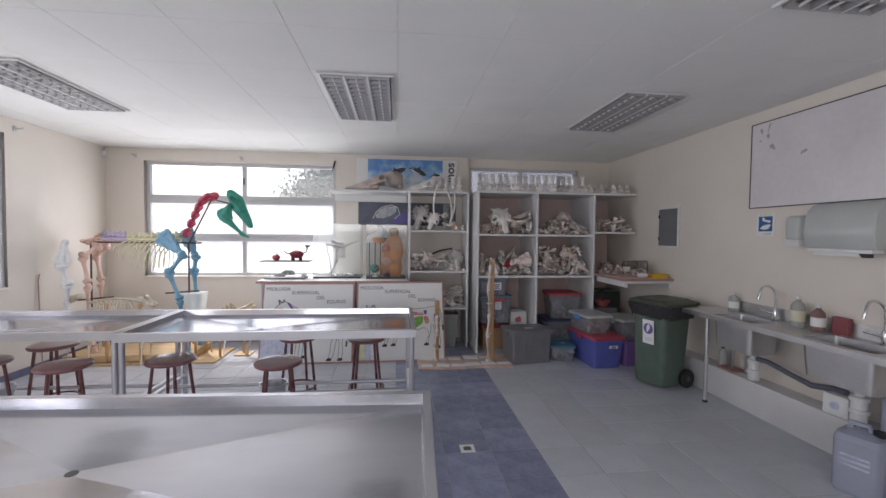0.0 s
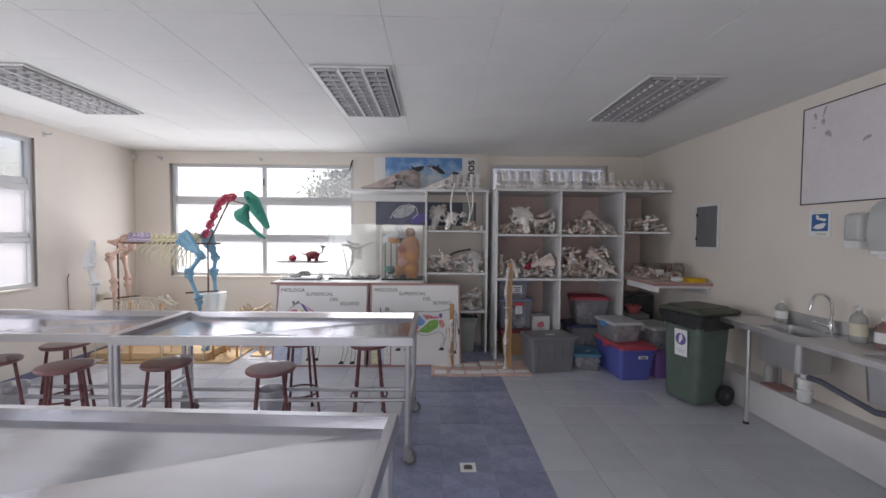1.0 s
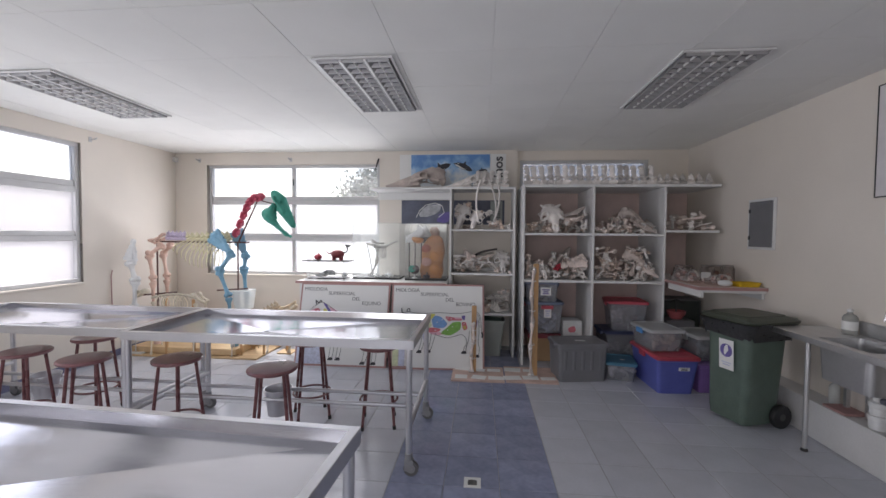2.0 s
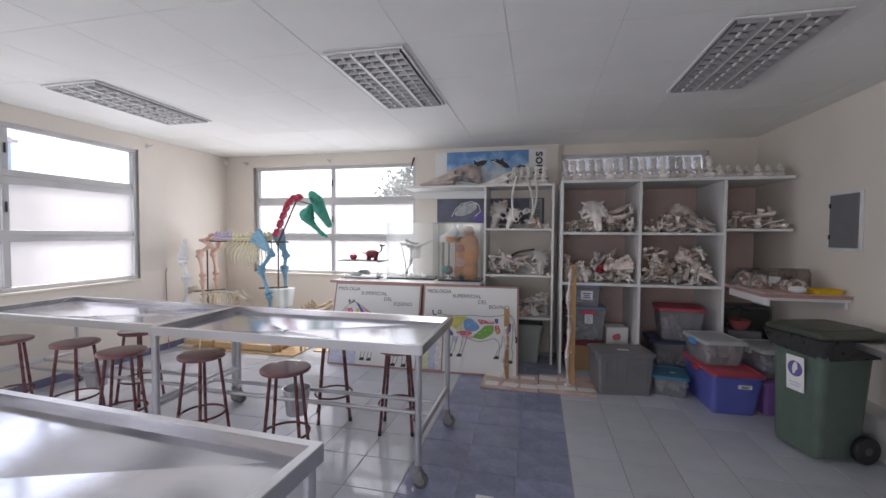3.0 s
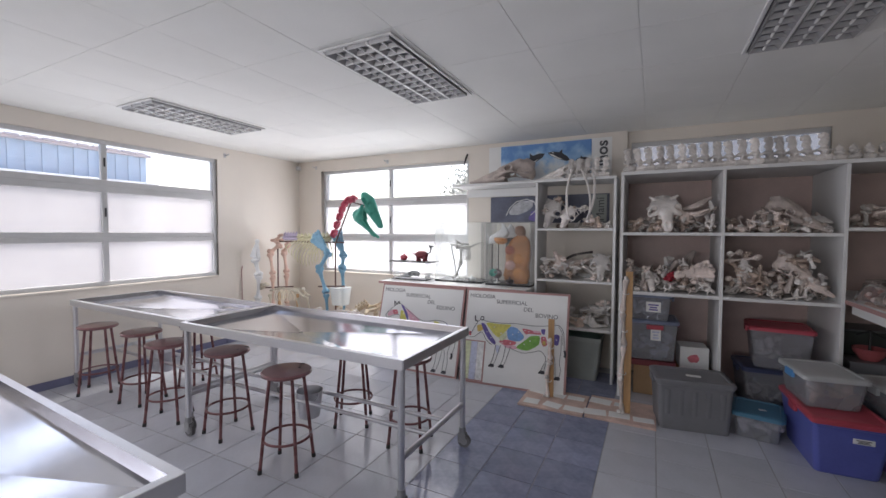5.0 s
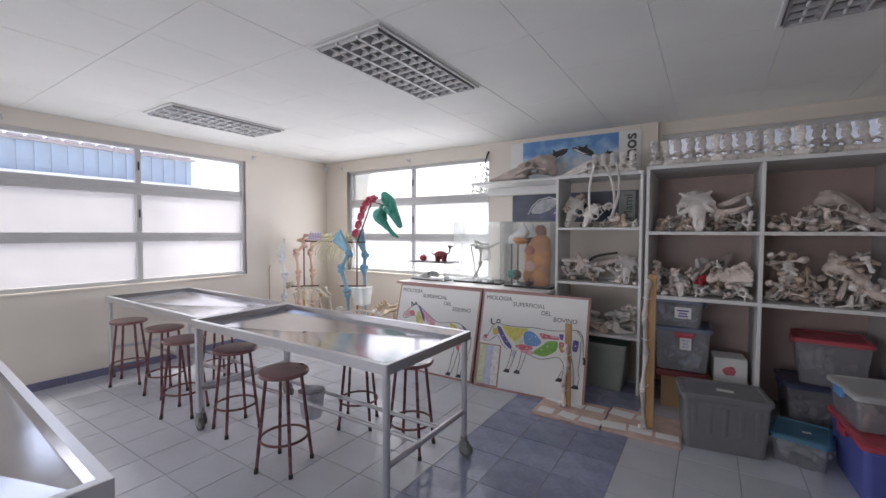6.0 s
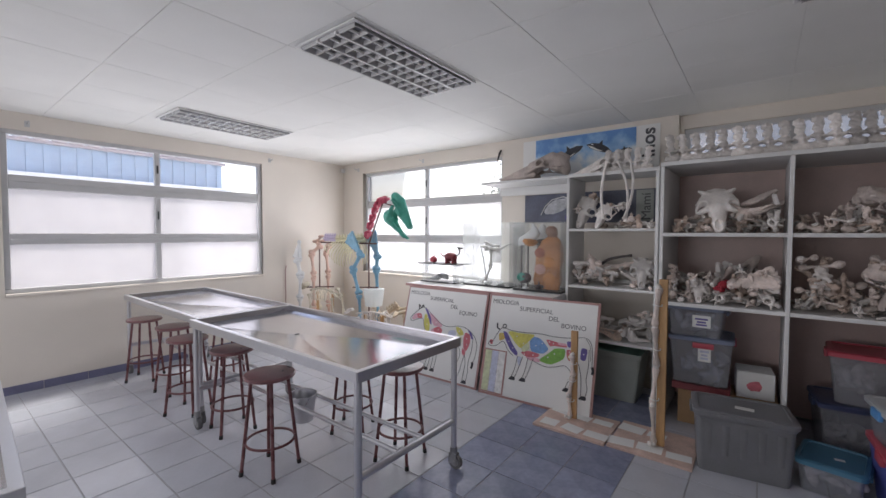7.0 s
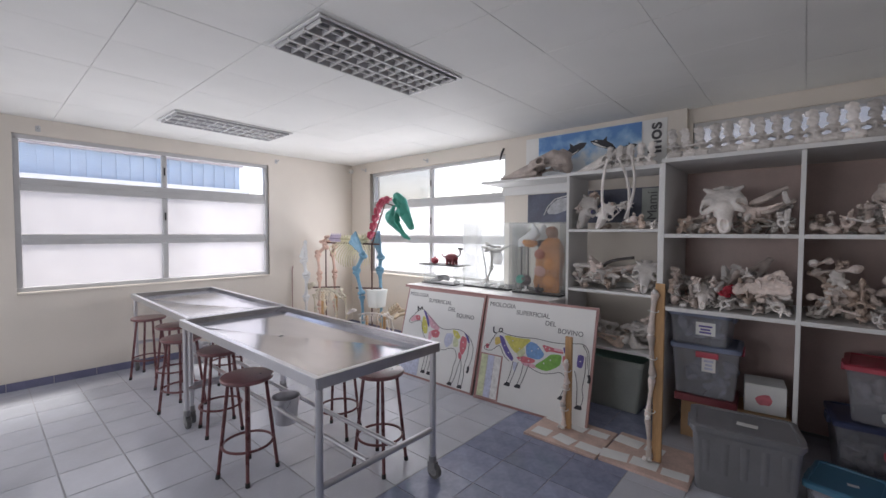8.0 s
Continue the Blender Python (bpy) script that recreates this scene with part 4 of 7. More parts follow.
for k in range(5):
    b = B()
    x = -0.20 + 0.10 * k
    loft(b, [[(x - 0.022, -0.163, 0.03), (x + 0.022, -0.163, 0.03), (x + 0.018, -0.1665, 0.03), (x - 0.018, -0.1665, 0.03)], [(x - 0.024, -0.178, 0.34), (x + 0.024, -0.178, 0.34), (x + 0.019, -0.1815, 0.34), (x - 0.019, -0.1815, 0.34)]])
    part("body_rib", b, M["dgrey"], tq)
top_label(tb_, 0.03, -0.02, 0.2032, 0.05, 0.03, 15)


# ---- wheeled bin ----
def wheelie_bin(m):
    t = thing("wheeled_bin", m, "dark green wheeled bin with black liner hanging over its rim", "bin")
    b = B()
    loft(b, [rounded(0.34, 0.35, 0.04, 0.03, -0.03), rounded(0.36, 0.37, 0.05, 0.10, -0.03), rounded(0.43, 0.41, 0.05, 0.86), rounded(0.46, 0.43, 0.05, 0.862), rounded(0.46, 0.43, 0.05, 0.90),
             rounded(0.42, 0.39, 0.05, 0.90), rounded(0.31, 0.32, 0.04, 0.05, -0.03)])
    part("body", b, M["bin"], t)
    b = B()
    rnd = random.Random(8)
    rings = []
    for z, f in ((0.765, 1.06), (0.80, 1.10), (0.85, 1.17), (0.892, 1.21), (0.8955, 1.02)):
        rings.append([(x * f * (1 + rnd.uniform(-0.012, 0.012)), y * f * (1 + rnd.uniform(-0.012, 0.012)), z + (rnd.uniform(-0.03, 0.02) if z < 0.79 else 0)) for x, y, _ in rounded(0.45, 0.425, 0.05, 0, n=6)])
    loft(b, rings, (False, False))
    part("liner", b, M["bag"], t, "black plastic liner")
    b = B()
    loft(b, [rounded(0.55, 0.51, 0.06, 0.897, 0.02), rounded(0.56, 0.52, 0.06, 0.918, 0.02), rounded(0.52, 0.48, 0.06, 0.934), rounded(0.44, 0.38, 0.05, 0.948), rounded(0.43, 0.37, 0.05, 0.956), rounded(0.40, 0.34, 0.05, 0.957)])
    part("lid", b, material("olive_lid_plastic", (0.055, 0.064, 0.046), 0.42, scale=8, amount=0.2, bump=0.05), t, "olive green lid")
    b = B()
    tube(b, [(0.25, -0.19, 0.89), (0.31, -0.18, 0.91), (0.31, 0.18, 0.91), (0.25, 0.19, 0.89)], 0.016, 10)
    part("handle", b, M["bin"], t)
    b = B()
    tube(b, [(0.13, -0.21, 0.105), (0.13, 0.21, 0.105)], 0.012, 10)
    part("axle", b, M["black"], t)
    for sy in (-1, 1):
        b = B()
        lathe(b, [(0.03, -0.022), (0.07, -0.024), (0.094, -0.022), (0.10, -0.014), (0.10, 0.014), (0.094, 0.022), (0.07, 0.024), (0.03, 0.022), (0.03, -0.022)], 28, pose(0.13, sy * 0.215, 0.102, 90))
        w = part("wheel", b, M["black"], t)
        b = B()
        lathe(b, [(0, -0.026), (0.045, -0.020), (0.045, 0.020), (0, 0.026)], 20, pose(0.13, sy * 0.215, 0.102, 90))
        part("hub", b, M["rubber"], w)
    b = B()
    box(b, -0.0012, 0.0, -0.07, 0.07, -0.13, 0.13)
    k = part("notice", b, M["paper"], t, m=pose(-0.2335, -0.02, 0.60, 0, -2.6, 0))
    b = B()
    lathe(b, [(0, 0), (0.058, 0), (0.058, 0.001), (0, 0.001)], 28, pose(-0.0024, 0, 0.035, 0, 90, 0))
    part("round_mark", b, INK["violet"], k)
    b = B()
    prism(b, blob(0, 0, 0.018, 0.04, 10, 10, 0.3, 5), 0, 0.0008)
    bmesh.ops.transform(b, matrix=pose(-0.0035, 0, 0.04, 0, 0, 90), verts=b.verts)
    part("pictogram", b, M["paper"], k)
    for q in range(2):
        b = B()
        box(b, -0.0024, -0.0013, -0.045 + 0.01 * q, 0.045 - 0.01 * q, -0.075 - 0.02 * q, -0.066 - 0.02 * q)
        part("print_bar", b, INK["lilac"], k)
    return t


wheelie_bin(at(2.93, 4.25, 0, 18))


# ---- sinks along the east wall ----
PX, PZ = 3.262, 0.30
b = B()
box(b, PX, X1 - 0.001, 0.2, 4.62, 0.0, PZ, 0.006)
solid("plinth", b, M["plinth"], I4, "low white painted masonry plinth along the wall", "plinth", kind="structure")
sk = thing("sink_counter", I4, "stainless steel sink counter with two basins on tube legs", "sink counter")
SX0, SX1, SZ = 2.985, X1 - 0.003, 0.885
basins = [(3.24, 3.66), (2.31, 2.79), (1.1, 1.6)]
b = B()
cuts = [0.8] + [v for q in sorted(basins) for v in q] + [4.07]
for k, (a, c) in enumerate(zip(cuts, cuts[1:])):
    if k % 2 == 0:
        box(b, SX0, SX1, a, c, SZ - 0.004, SZ)
    else:
        box(b, SX0, SX0 + 0.075, a, c, SZ - 0.004, SZ)
        box(b, SX1 - 0.10, SX1, a, c, SZ - 0.004, SZ)
bmesh.ops.remove_doubles(b, verts=b.verts, dist=1e-4)
part("worktop", b, M["sinksteel"], sk)
b = B()
box(b, SX0 - 0.004, SX0 + 0.0, 0.8, 4.07, SZ - 0.042, SZ + 0.003, 0.0015)
box(b, SX0, SX1, 4.07, 4.074, SZ - 0.042, SZ + 0.003, 0.0015)
part("front_edge", b, M["sinksteel"], sk)
b = B()
box(b, SX1 - 0.014, SX1, 0.8, 3.78, SZ + 0.001, SZ + 0.105, 0.003)
part("backsplash", b, M["sinksteel"], sk)
for a, c in basins:
    b = B()
    xa, xb, dp = SX0 + 0.075, SX1 - 0.10, 0.29
    cx, cy, w, d = (xa + xb) / 2, (a + c) / 2, xb - xa, c - a
    loft(b, [rounded(w, d, 0.03, SZ - 0.002, cx, cy), rounded(w - 0.02, d - 0.03, 0.04, SZ - dp, cx, cy), rounded(w - 0.024, d - 0.034, 0.04, SZ - dp + 0.004, cx, cy), rounded(w - 0.008, d - 0.008, 0.03, SZ - 0.004, cx, cy)][::1], (False, False))
    bm_floor = rounded(w - 0.02, d - 0.03, 0.04, SZ - dp, cx, cy)
    b.faces.new([b.verts.new(p) for p in bm_floor])
    bs = part("basin", b, M["sinksteel"], sk)
    b = B()
    lathe(b, [(0, 0.004), (0.03, 0.004), (0.042, 0.006), (0.042, 0.0), (0, 0.0)], 20, at(cx, cy, SZ - dp + 0.002))
    part("strainer", b, M["chrome"], bs)
for x, y in ((3.045, 3.72), (3.045, 1.85)):
    b = B()
    tube(b, [(x, y, 0.02), (x, y, SZ - 0.004)], 0.017, 12)
    leg = part("leg", b, M["sinksteel"], sk)
    b = B()
    lathe(b, [(0, 0), (0.024, 0), (0.024, 0.012), (0.015, 0.025), (0, 0.025)], 14, at(x, y, 0))
    part("foot", b, M["black"], leg)
for y in (3.80, 3.62):
    b = B()
    box(b, 3.38, 3.41, y - 0.015, y + 0.015, PZ, SZ - 0.004, 0.003)
    part("back_leg", b, M["sinksteel"], sk)


def faucet(y):
    t = thing("faucet", at(3.395, y, SZ), "chrome swan-neck tap on the sink counter", "tap", "taps")
    b = B()
    lathe(b, [(0, 0), (0.03, 0), (0.03, 0.012), (0.019, 0.02), (0.019, 0.085), (0.013, 0.10), (0, 0.10)], 20)
    part("body", b, M["chrome"], t)
    b = B()
    pts = [(0, 0, 0.09), (0.005, 0, 0.17), (0.0, 0.002, 0.22)] + [(-0.075 + 0.078 * math.cos(a), 0.02 * math.sin(a), 0.235 + 0.075 * math.sin(a)) for a in (math.pi * k / 10 for k in range(0, 10))] + [(-0.160, 0.01, 0.205), (-0.163, 0.01, 0.185)]
    tube(b, pts, 0.0105, 10)
    part("spout", b, M["chrome"], t)
    b = B()
    tube(b, [(-0.01, 0.0, 0.06), (-0.05, 0.055, 0.075), (-0.06, 0.085, 0.082)], [0.012, 0.010, 0.012], 10)
    part("lever", b, M["chrome"], t)


faucet(3.34)
faucet(2.50)


def trap(y):
    t = thing("sink_trap", at(3.28, y, PZ), "white plastic bottle trap under a basin", "pipe", "sink traps")
    b = B()
    lathe(b, [(0, 0.02), (0.042, 0.02), (0.048, 0.035), (0.048, 0.085), (0.056, 0.09), (0.056, 0.115), (0.046, 0.12), (0.046, 0.17), (0.055, 0.175), (0.055, 0.205), (0.03, 0.215), (0.03, SZ - 0.29 - PZ), (0, SZ - 0.29 - PZ)], 22)
    part("body", b, M["white"], t)
    return t


trap(3.42)
trap(2.55)
b = B()
M["hose"] = material("dark_grey_hose", (0.12, 0.12, 0.16), 0.5, amount=0.15)
pts = [(3.26, 3.37, 0.53), (3.27, 3.28, 0.532), (3.27, 3.10, 0.50), (3.27, 2.88, 0.465), (3.27, 2.72, 0.50), (3.25, 2.61, 0.51)]
tube(b, pts, [0.022] * 6, 10)
solid("drain_hose", b, M["hose"], I4, "grey corrugated drain hose under the sinks", "hose")


def bottle(x, y, z, r, h, body, cap, label, band=None):
    t = thing("bottle", at(x, y, z), label, "bottle", "bottles by the sink")
    b = B()
    lathe(b, [(0, 0), (r * 0.95, 0), (r, 0.01), (r, h * 0.62), (r * 0.8, h * 0.72), (r * 0.35, h * 0.80), (r * 0.35, h * 0.86), (0, h * 0.86)], 22)
    part("body", b, body, t)
    b = B()
    lathe(b, [(0, h * 0.86), (r * 0.42, h * 0.86), (r * 0.42, h * 0.95), (r * 0.15, h * 0.96), (r * 0.15, h), (0, h)], 16)
    part("pump", b, cap, t)
    if band is not None:
        b = B()
        lathe(b, [(r + 0.001, h * 0.18), (r + 0.0015, h * 0.19), (r + 0.0015, h * 0.50), (r + 0.001, h * 0.51)], 22)
        part("paper_band", b, band, t)


milky = glass("milky_bottle_plastic", (0.82, 0.83, 0.81), 0.05, 0.5, 0.15)
bottle(3.385, 3.79, SZ, 0.046, 0.20, milky, M["white"], "short milky plastic soap bottle on the sink counter", M["paper"])
bottle(3.36, 3.10, SZ, 0.050, 0.27, milky, M["white"], "tall milky plastic bottle with yellowish label", material("cream_label", (0.66, 0.62, 0.48), 0.7))
bottle(3.36, 2.93, SZ, 0.046, 0.22, glass("pink_bottle_plastic", (0.62, 0.44, 0.42), 0.05, 0.55, 0.15), M["white"], "pinkish plastic bottle with white label", M["paper"])
b = B()
loft(b, [rounded(0.05, 0.12, 0.012, 0), rounded(0.05, 0.12, 0.012, 0.125), rounded(0.045, 0.115, 0.012, 0.135)])
solid("sponge_box", b, M["maroon"], at(3.42, 2.80, SZ), "small dark red plastic box on the sink counter", "box")


def carboy(x, y, z, rz, w, d, h, mat, label):
    t = thing("jerrycan", at(x, y, z, rz), label, "canister", "canisters")
    b = B()
    loft(b, [rounded(w * 0.94, d * 0.94, 0.05, 0), rounded(w, d, 0.05, 0.02), rounded(w, d, 0.05, h * 0.78), rounded(w * 0.92, d * 0.88, 0.05, h * 0.86), rounded(w * 0.5, d * 0.35, 0.03, h * 0.90)])
    part("body", b, mat, t)
    b = B()
    tube(b, [(-w * 0.3, 0, h * 0.88), (-w * 0.25, 0, h * 0.98), (w * 0.1, 0, h * 0.98), (w * 0.15, 0, h * 0.88)], 0.016, 10)
    part("handle", b, mat, t)
    b = B()
    lathe(b, [(0, 0), (0.03, 0), (0.03, 0.035), (0, 0.035)], 18, at(w * 0.3, 0, h * 0.88))
    part("cap", b, M["black"], t)
    b = B()
    for q in range(3):
        box(b, -w * 0.3, w * 0.3, -d / 2 - 0.002, -d / 2 - 0.0005, h * (0.42 + 0.07 * q), h * (0.45 + 0.07 * q))
    part("print_bar", b, INK["lilac"], t)


lcan = glass("blue_white_canister", (0.72, 0.75, 0.90), 0.10, 0.85, 0.25)
carboy(2.99, 2.29, 0, -70, 0.24, 0.26, 0.44, lcan, "pale blue translucent plastic canister on the floor")
carboy(3.358, 2.33, PZ, -90, 0.20, 0.19, 0.30, lcan, "milky plastic canister on the plinth under the sink")
carton(3.365, 2.72, PZ, 0.17, 0.17, 0.15, -84, M["paper"], "white carton on the plinth under the sink", INK["lilac"])
b = B()
box(b, 0, 0.17, 0, 0.20, 0, 0.018, 0.003)
solid("small_plank", b, M["board_edge"], at(3.268, 3.66, PZ + 0.001, 0), "small reddish plank on the plinth under the sink", "plank")
bottle(3.40, 3.92, PZ, 0.035, 0.20, M["clearlid"], M["black"], "clear bottle on the plinth behind the bin")


# ---- on the east wall ----
M["smudge"] = material("faded_marker", (0.42, 0.37, 0.39), 0.6, scale=40, amount=0.3)
wb = thing("whiteboard", I4, "large white writing board with thin dark frame and smudges", "whiteboard")
yA, yB, zA, zB = 1.20, 3.712, 1.912, 2.722
b = B()
box(b, X1 - 0.014, X1 - 0.001, yA + 0.008, yB - 0.008, zA + 0.008, zB - 0.008)
part("panel", b, material("worn_whiteboard", (0.70, 0.67, 0.69), 0.35, scale=2.0, amount=0.10, fine=20, bump=0.01), wb)
for q in ((yA, yB, zA, zA + 0.008), (yA, yB, zB - 0.008, zB), (yA, yA + 0.008, zA + 0.009, zB - 0.009), (yB - 0.008, yB, zA + 0.009, zB - 0.009)):
    b = B()
    box(b, X1 - 0.018, X1 - 0.001, *q, 0.001)
    part("frame_strip", b, M["black"], wb)
for k, (yy, zz, r1, r2, tt) in enumerate(((3.60, 2.64, 0.012, 0.03, 20), (3.52, 2.66, 0.010, 0.045, -15), (3.53, 2.58, 0.014, 0.028, 20), (3.48, 2.47, 0.024, 0.035, 35), (3.61, 2.55, 0.015, 0.008, 0), (3.18, 2.37, 0.03, 0.014, 25))):
    b = B()
    prism(b, blob(0, 0, r1, r2, tt, 9, 0.3, k), 0, 0.0012)
    part("smudge", b, M["smudge"], wb, m=pose(X1 - 0.0155, yy, zz, 0, 0, -90))

pb = thing("electrical_panel", at(X1, 4.92, 1.49), "dark grey electrical panel door in a pale frame", "electrical panel")
b = B()
for q in ((-0.20, 0.20, 0, 0.025), (-0.20, 0.20, 0.495, 0.52), (-0.20, -0.175, 0.0255, 0.4945), (0.175, 0.20, 0.0255, 0.4945)):
    box(b, -0.022, -0.001, *q, 0.003)
part("frame", b, M["white"], pb)
b = B()
box(b, -0.03, -0.006, -0.173, 0.173, 0.027, 0.493, 0.004)
d = part("door", b, M["dgrey"], pb)
for z in (0.12, 0.40):
    b = B()
    box(b, -0.038, -0.028, 0.150, 0.172, z - 0.02, z + 0.02, 0.003)
    part("hinge", b, M["black"], d)

sg = thing("wall_sign", at(X1, 3.535, 1.645), "small blue and white hand washing sign on the wall", "sign")
b = B()
box(b, -0.004, -0.001, -0.095, 0.095, 0.0, 0.215)
part("plate", b, M["paper"], sg)
b = B()
box(b, -0.006, -0.0042, -0.072, 0.072, 0.045, 0.185)
part("blue_field", b, material("sign_blue", (0.03, 0.12, 0.32), 0.5), sg)
for k, geo in enumerate(((0.0, 0.085, 0.05, 0.022, 15), (0.02, 0.14, 0.04, 0.012, -10), (-0.02, 0.16, 0.012, 0.018, 0))):
    b = B()
    prism(b, blob(*geo, 12, 0.3, k), 0, 0.0012)
    part("pictogram", b, M["paper"], sg, m=pose(-0.0075, 0, 0, 0, 0, -90))
b = B()
box(b, -0.0055, -0.0042, -0.06, 0.06, 0.196, 0.206)
part("print_bar", b, INK["pale"], sg)
b = B()
box(b, -0.0055, -0.0042, -0.06, 0.03, 0.012, 0.028)
part("print_bar", b, INK["pale"], sg)

sd = thing("soap_dispenser", at(X1, 3.17, 1.56), "white plastic soap dispenser on the wall", "soap dispenser")
b = B()
loft(b, [rounded(0.10, 0.12, 0.02, 0.055, -0.052), rounded(0.115, 0.13, 0.025, 0.07, -0.0585), rounded(0.115, 0.13, 0.025, 0.24, -0.0585), rounded(0.08, 0.12, 0.025, 0.26, -0.042)])
part("body", b, M["clearlid"], sd)
b = B()
loft(b, [rounded(0.11, 0.115, 0.02, 0.0, -0.056), rounded(0.12, 0.125, 0.02, 0.052, -0.061)])
part("push_bar", b, M["white"], sd)

td = thing("towel_dispenser", at(X1, 2.80, 1.55), "large white plastic paper towel dispenser", "towel dispenser")
prof = [(-0.001, 0.0), (-0.10, 0.0), (-0.12, 0.05), (-0.13, 0.13), (-0.12, 0.24), (-0.095, 0.31), (-0.05, 0.35), (-0.001, 0.36)]
b = B()
loft(b, [[(x * 0.97, -0.255, z * 0.98) for x, z in prof], [(x, -0.24, z) for x, z in prof], [(x, 0.24, z) for x, z in prof], [(x * 0.97, 0.255, z * 0.98) for x, z in prof]])
part("cover", b, M["clearlid"], td)
b = B()
box(b, -0.115, -0.01, -0.235, 0.235, -0.03, -0.001, 0.006)
part("base", b, M["white"], td)
b = B()
box(b, -0.09, -0.086, -0.18, 0.20, -0.055, -0.03, 0.001)
part("paper", b, M["paper"], td)
b = B()
loft(b, [rounded(0.05, 0.05, 0.012, -0.06, -0.09, -0.19), rounded(0.05, 0.08, 0.02, -0.031, -0.09, -0.18)])
part("lever", b, M["black"], td)

# ---- wall pictures ----
bn = thing("banner", at(-0.615, Y1 - 0.012, 2.30), "long printed banner with sky, whales and grey lettering", "banner")
b = B()
box(b, 0, 1.545, 0.003, 0.008, 0, 0.48)
part("sheet", b, M["paper"], bn)


def sky_print(name, low, high, cloud, height):
    """A printed cloudy sky: two blues with soft white clouds."""
    m = bpy.data.materials.new(name)
    m.use_nodes = True
    n, l = m.node_tree.nodes, m.node_tree.links
    tc, tx, cr = n.new("ShaderNodeTexCoord"), n.new("ShaderNodeTexNoise"), n.new("ShaderNodeValToRGB")
    tx.inputs["Scale"].default_value, tx.inputs["Detail"].default_value = 5, 6
    l.new(tc.outputs["Object"], tx.inputs["Vector"])
    e = cr.color_ramp.elements
    e[0].position, e[0].color, e[1].position, e[1].color = 0.36, (*low, 1), 0.72, (*cloud, 1)
    k = e.new(0.54)
    k.color = (*high, 1)
    sep, mr, ad = n.new("ShaderNodeSeparateXYZ"), n.new("ShaderNodeMapRange"), n.new("ShaderNodeMath")
    l.new(tc.outputs["Object"], sep.inputs[0])
    mr.inputs["From Max"].default_value = height
    mr.inputs["To Min"].default_value, mr.inputs["To Max"].default_value = 0.34, -0.16
    l.new(sep.outputs["Z"], mr.inputs["Value"])
    l.new(mr.outputs["Result"], ad.inputs[0])
    l.new(tx.outputs["Fac"], ad.inputs[1])
    l.new(ad.outputs[0], cr.inputs[0])
    l.new(cr.outputs[0], n["Principled BSDF"].inputs["Base Color"])
    n["Principled BSDF"].inputs["Roughness"].default_value = 0.45
    return m


b = B()
box(b, 0.17, 1.315, -0.001, 0.0025, 0.02, 0.475)
part("sky_field", b, sky_print("printed_sky", (0.12, 0.27, 0.58), (0.30, 0.50, 0.74), (0.74, 0.78, 0.82), 0.475), bn)


def whale(x, z, s_, turn):
    """A leaping black and white whale as printed on the banner."""
    c, d = math.cos(radians(turn)), math.sin(radians(turn))

    def put(pts):
        return [(x + s_ * (u * c - v * d), z + s_ * (u * d + v * c)) for u, v in pts]
    for name, mat, depth, pts in (("whale", INK["line"], -0.0030, [(-0.5, -0.02), (-0.30, 0.10), (-0.05, 0.15), (0.02, 0.30), (0.08, 0.15), (0.32, 0.10), (0.50, -0.02), (0.36, -0.10), (0.0, -0.12), (-0.32, -0.10)]),
                                  ("white_patch", M["paper"], -0.0040, [(-0.44, -0.03), (-0.25, -0.02), (-0.05, -0.06), (0.20, -0.07), (0.02, -0.11), (-0.30, -0.09)]),
                                  ("white_patch", M["paper"], -0.0040, [(-0.36, 0.045), (-0.28, 0.07), (-0.22, 0.05), (-0.30, 0.03)])):
        b = B()
        prism(b, put(pts), depth, -0.0011)
        part(name, b, mat, bn)


whale(0.60, 0.27, 0.34, 28)
whale(0.93, 0.30, 0.30, -22)
whale(1.20, 0.24, 0.16, 10)
lettering("inos", 0.185, 1.495, -0.002, 0.14, bn, INK["letter"], 90, 0, -90, bold=0.004)

sp = thing("seal_picture", at(-0.585, Y1 - 0.012, 1.765), "dark blue printed picture of sea animals with side lettering", "picture")
b = B()
box(b, 0, 1.50, 0.003, 0.008, 0, 0.35)
part("sheet", b, material("dark_sea_print", (0.10, 0.11, 0.16), 0.45, scale=4, amount=0.5), sp)
b = B()
prism(b, blob(0.42, 0.20, 0.17, 0.075, 25, 18, 0.12, 2), -0.001, 0.0025)
part("seal", b, material("grey_seal_print", (0.42, 0.43, 0.46), 0.5, scale=12, amount=0.5), sp)
outline(sp, [(0.22, 0.10), (0.27, 0.20), (0.36, 0.28), (0.50, 0.31), (0.60, 0.27), (0.63, 0.17), (0.55, 0.10)], 0.006, "pale_contour", "white")
b = B()
prism(b, blob(0.66, 0.10, 0.14, 0.07, 10, 14, 0.15, 5), -0.0015, 0.0026)
part("walrus", b, INK["violet"], sp)
b = B()
box(b, 1.30, 1.47, -0.0015, 0.0028, 0.01, 0.34)
part("side_field", b, M["sage"], sp)
lettering("Mamí", 0.13, 1.44, -0.003, 0.02, sp, INK["letter"], 90, 0, -90)


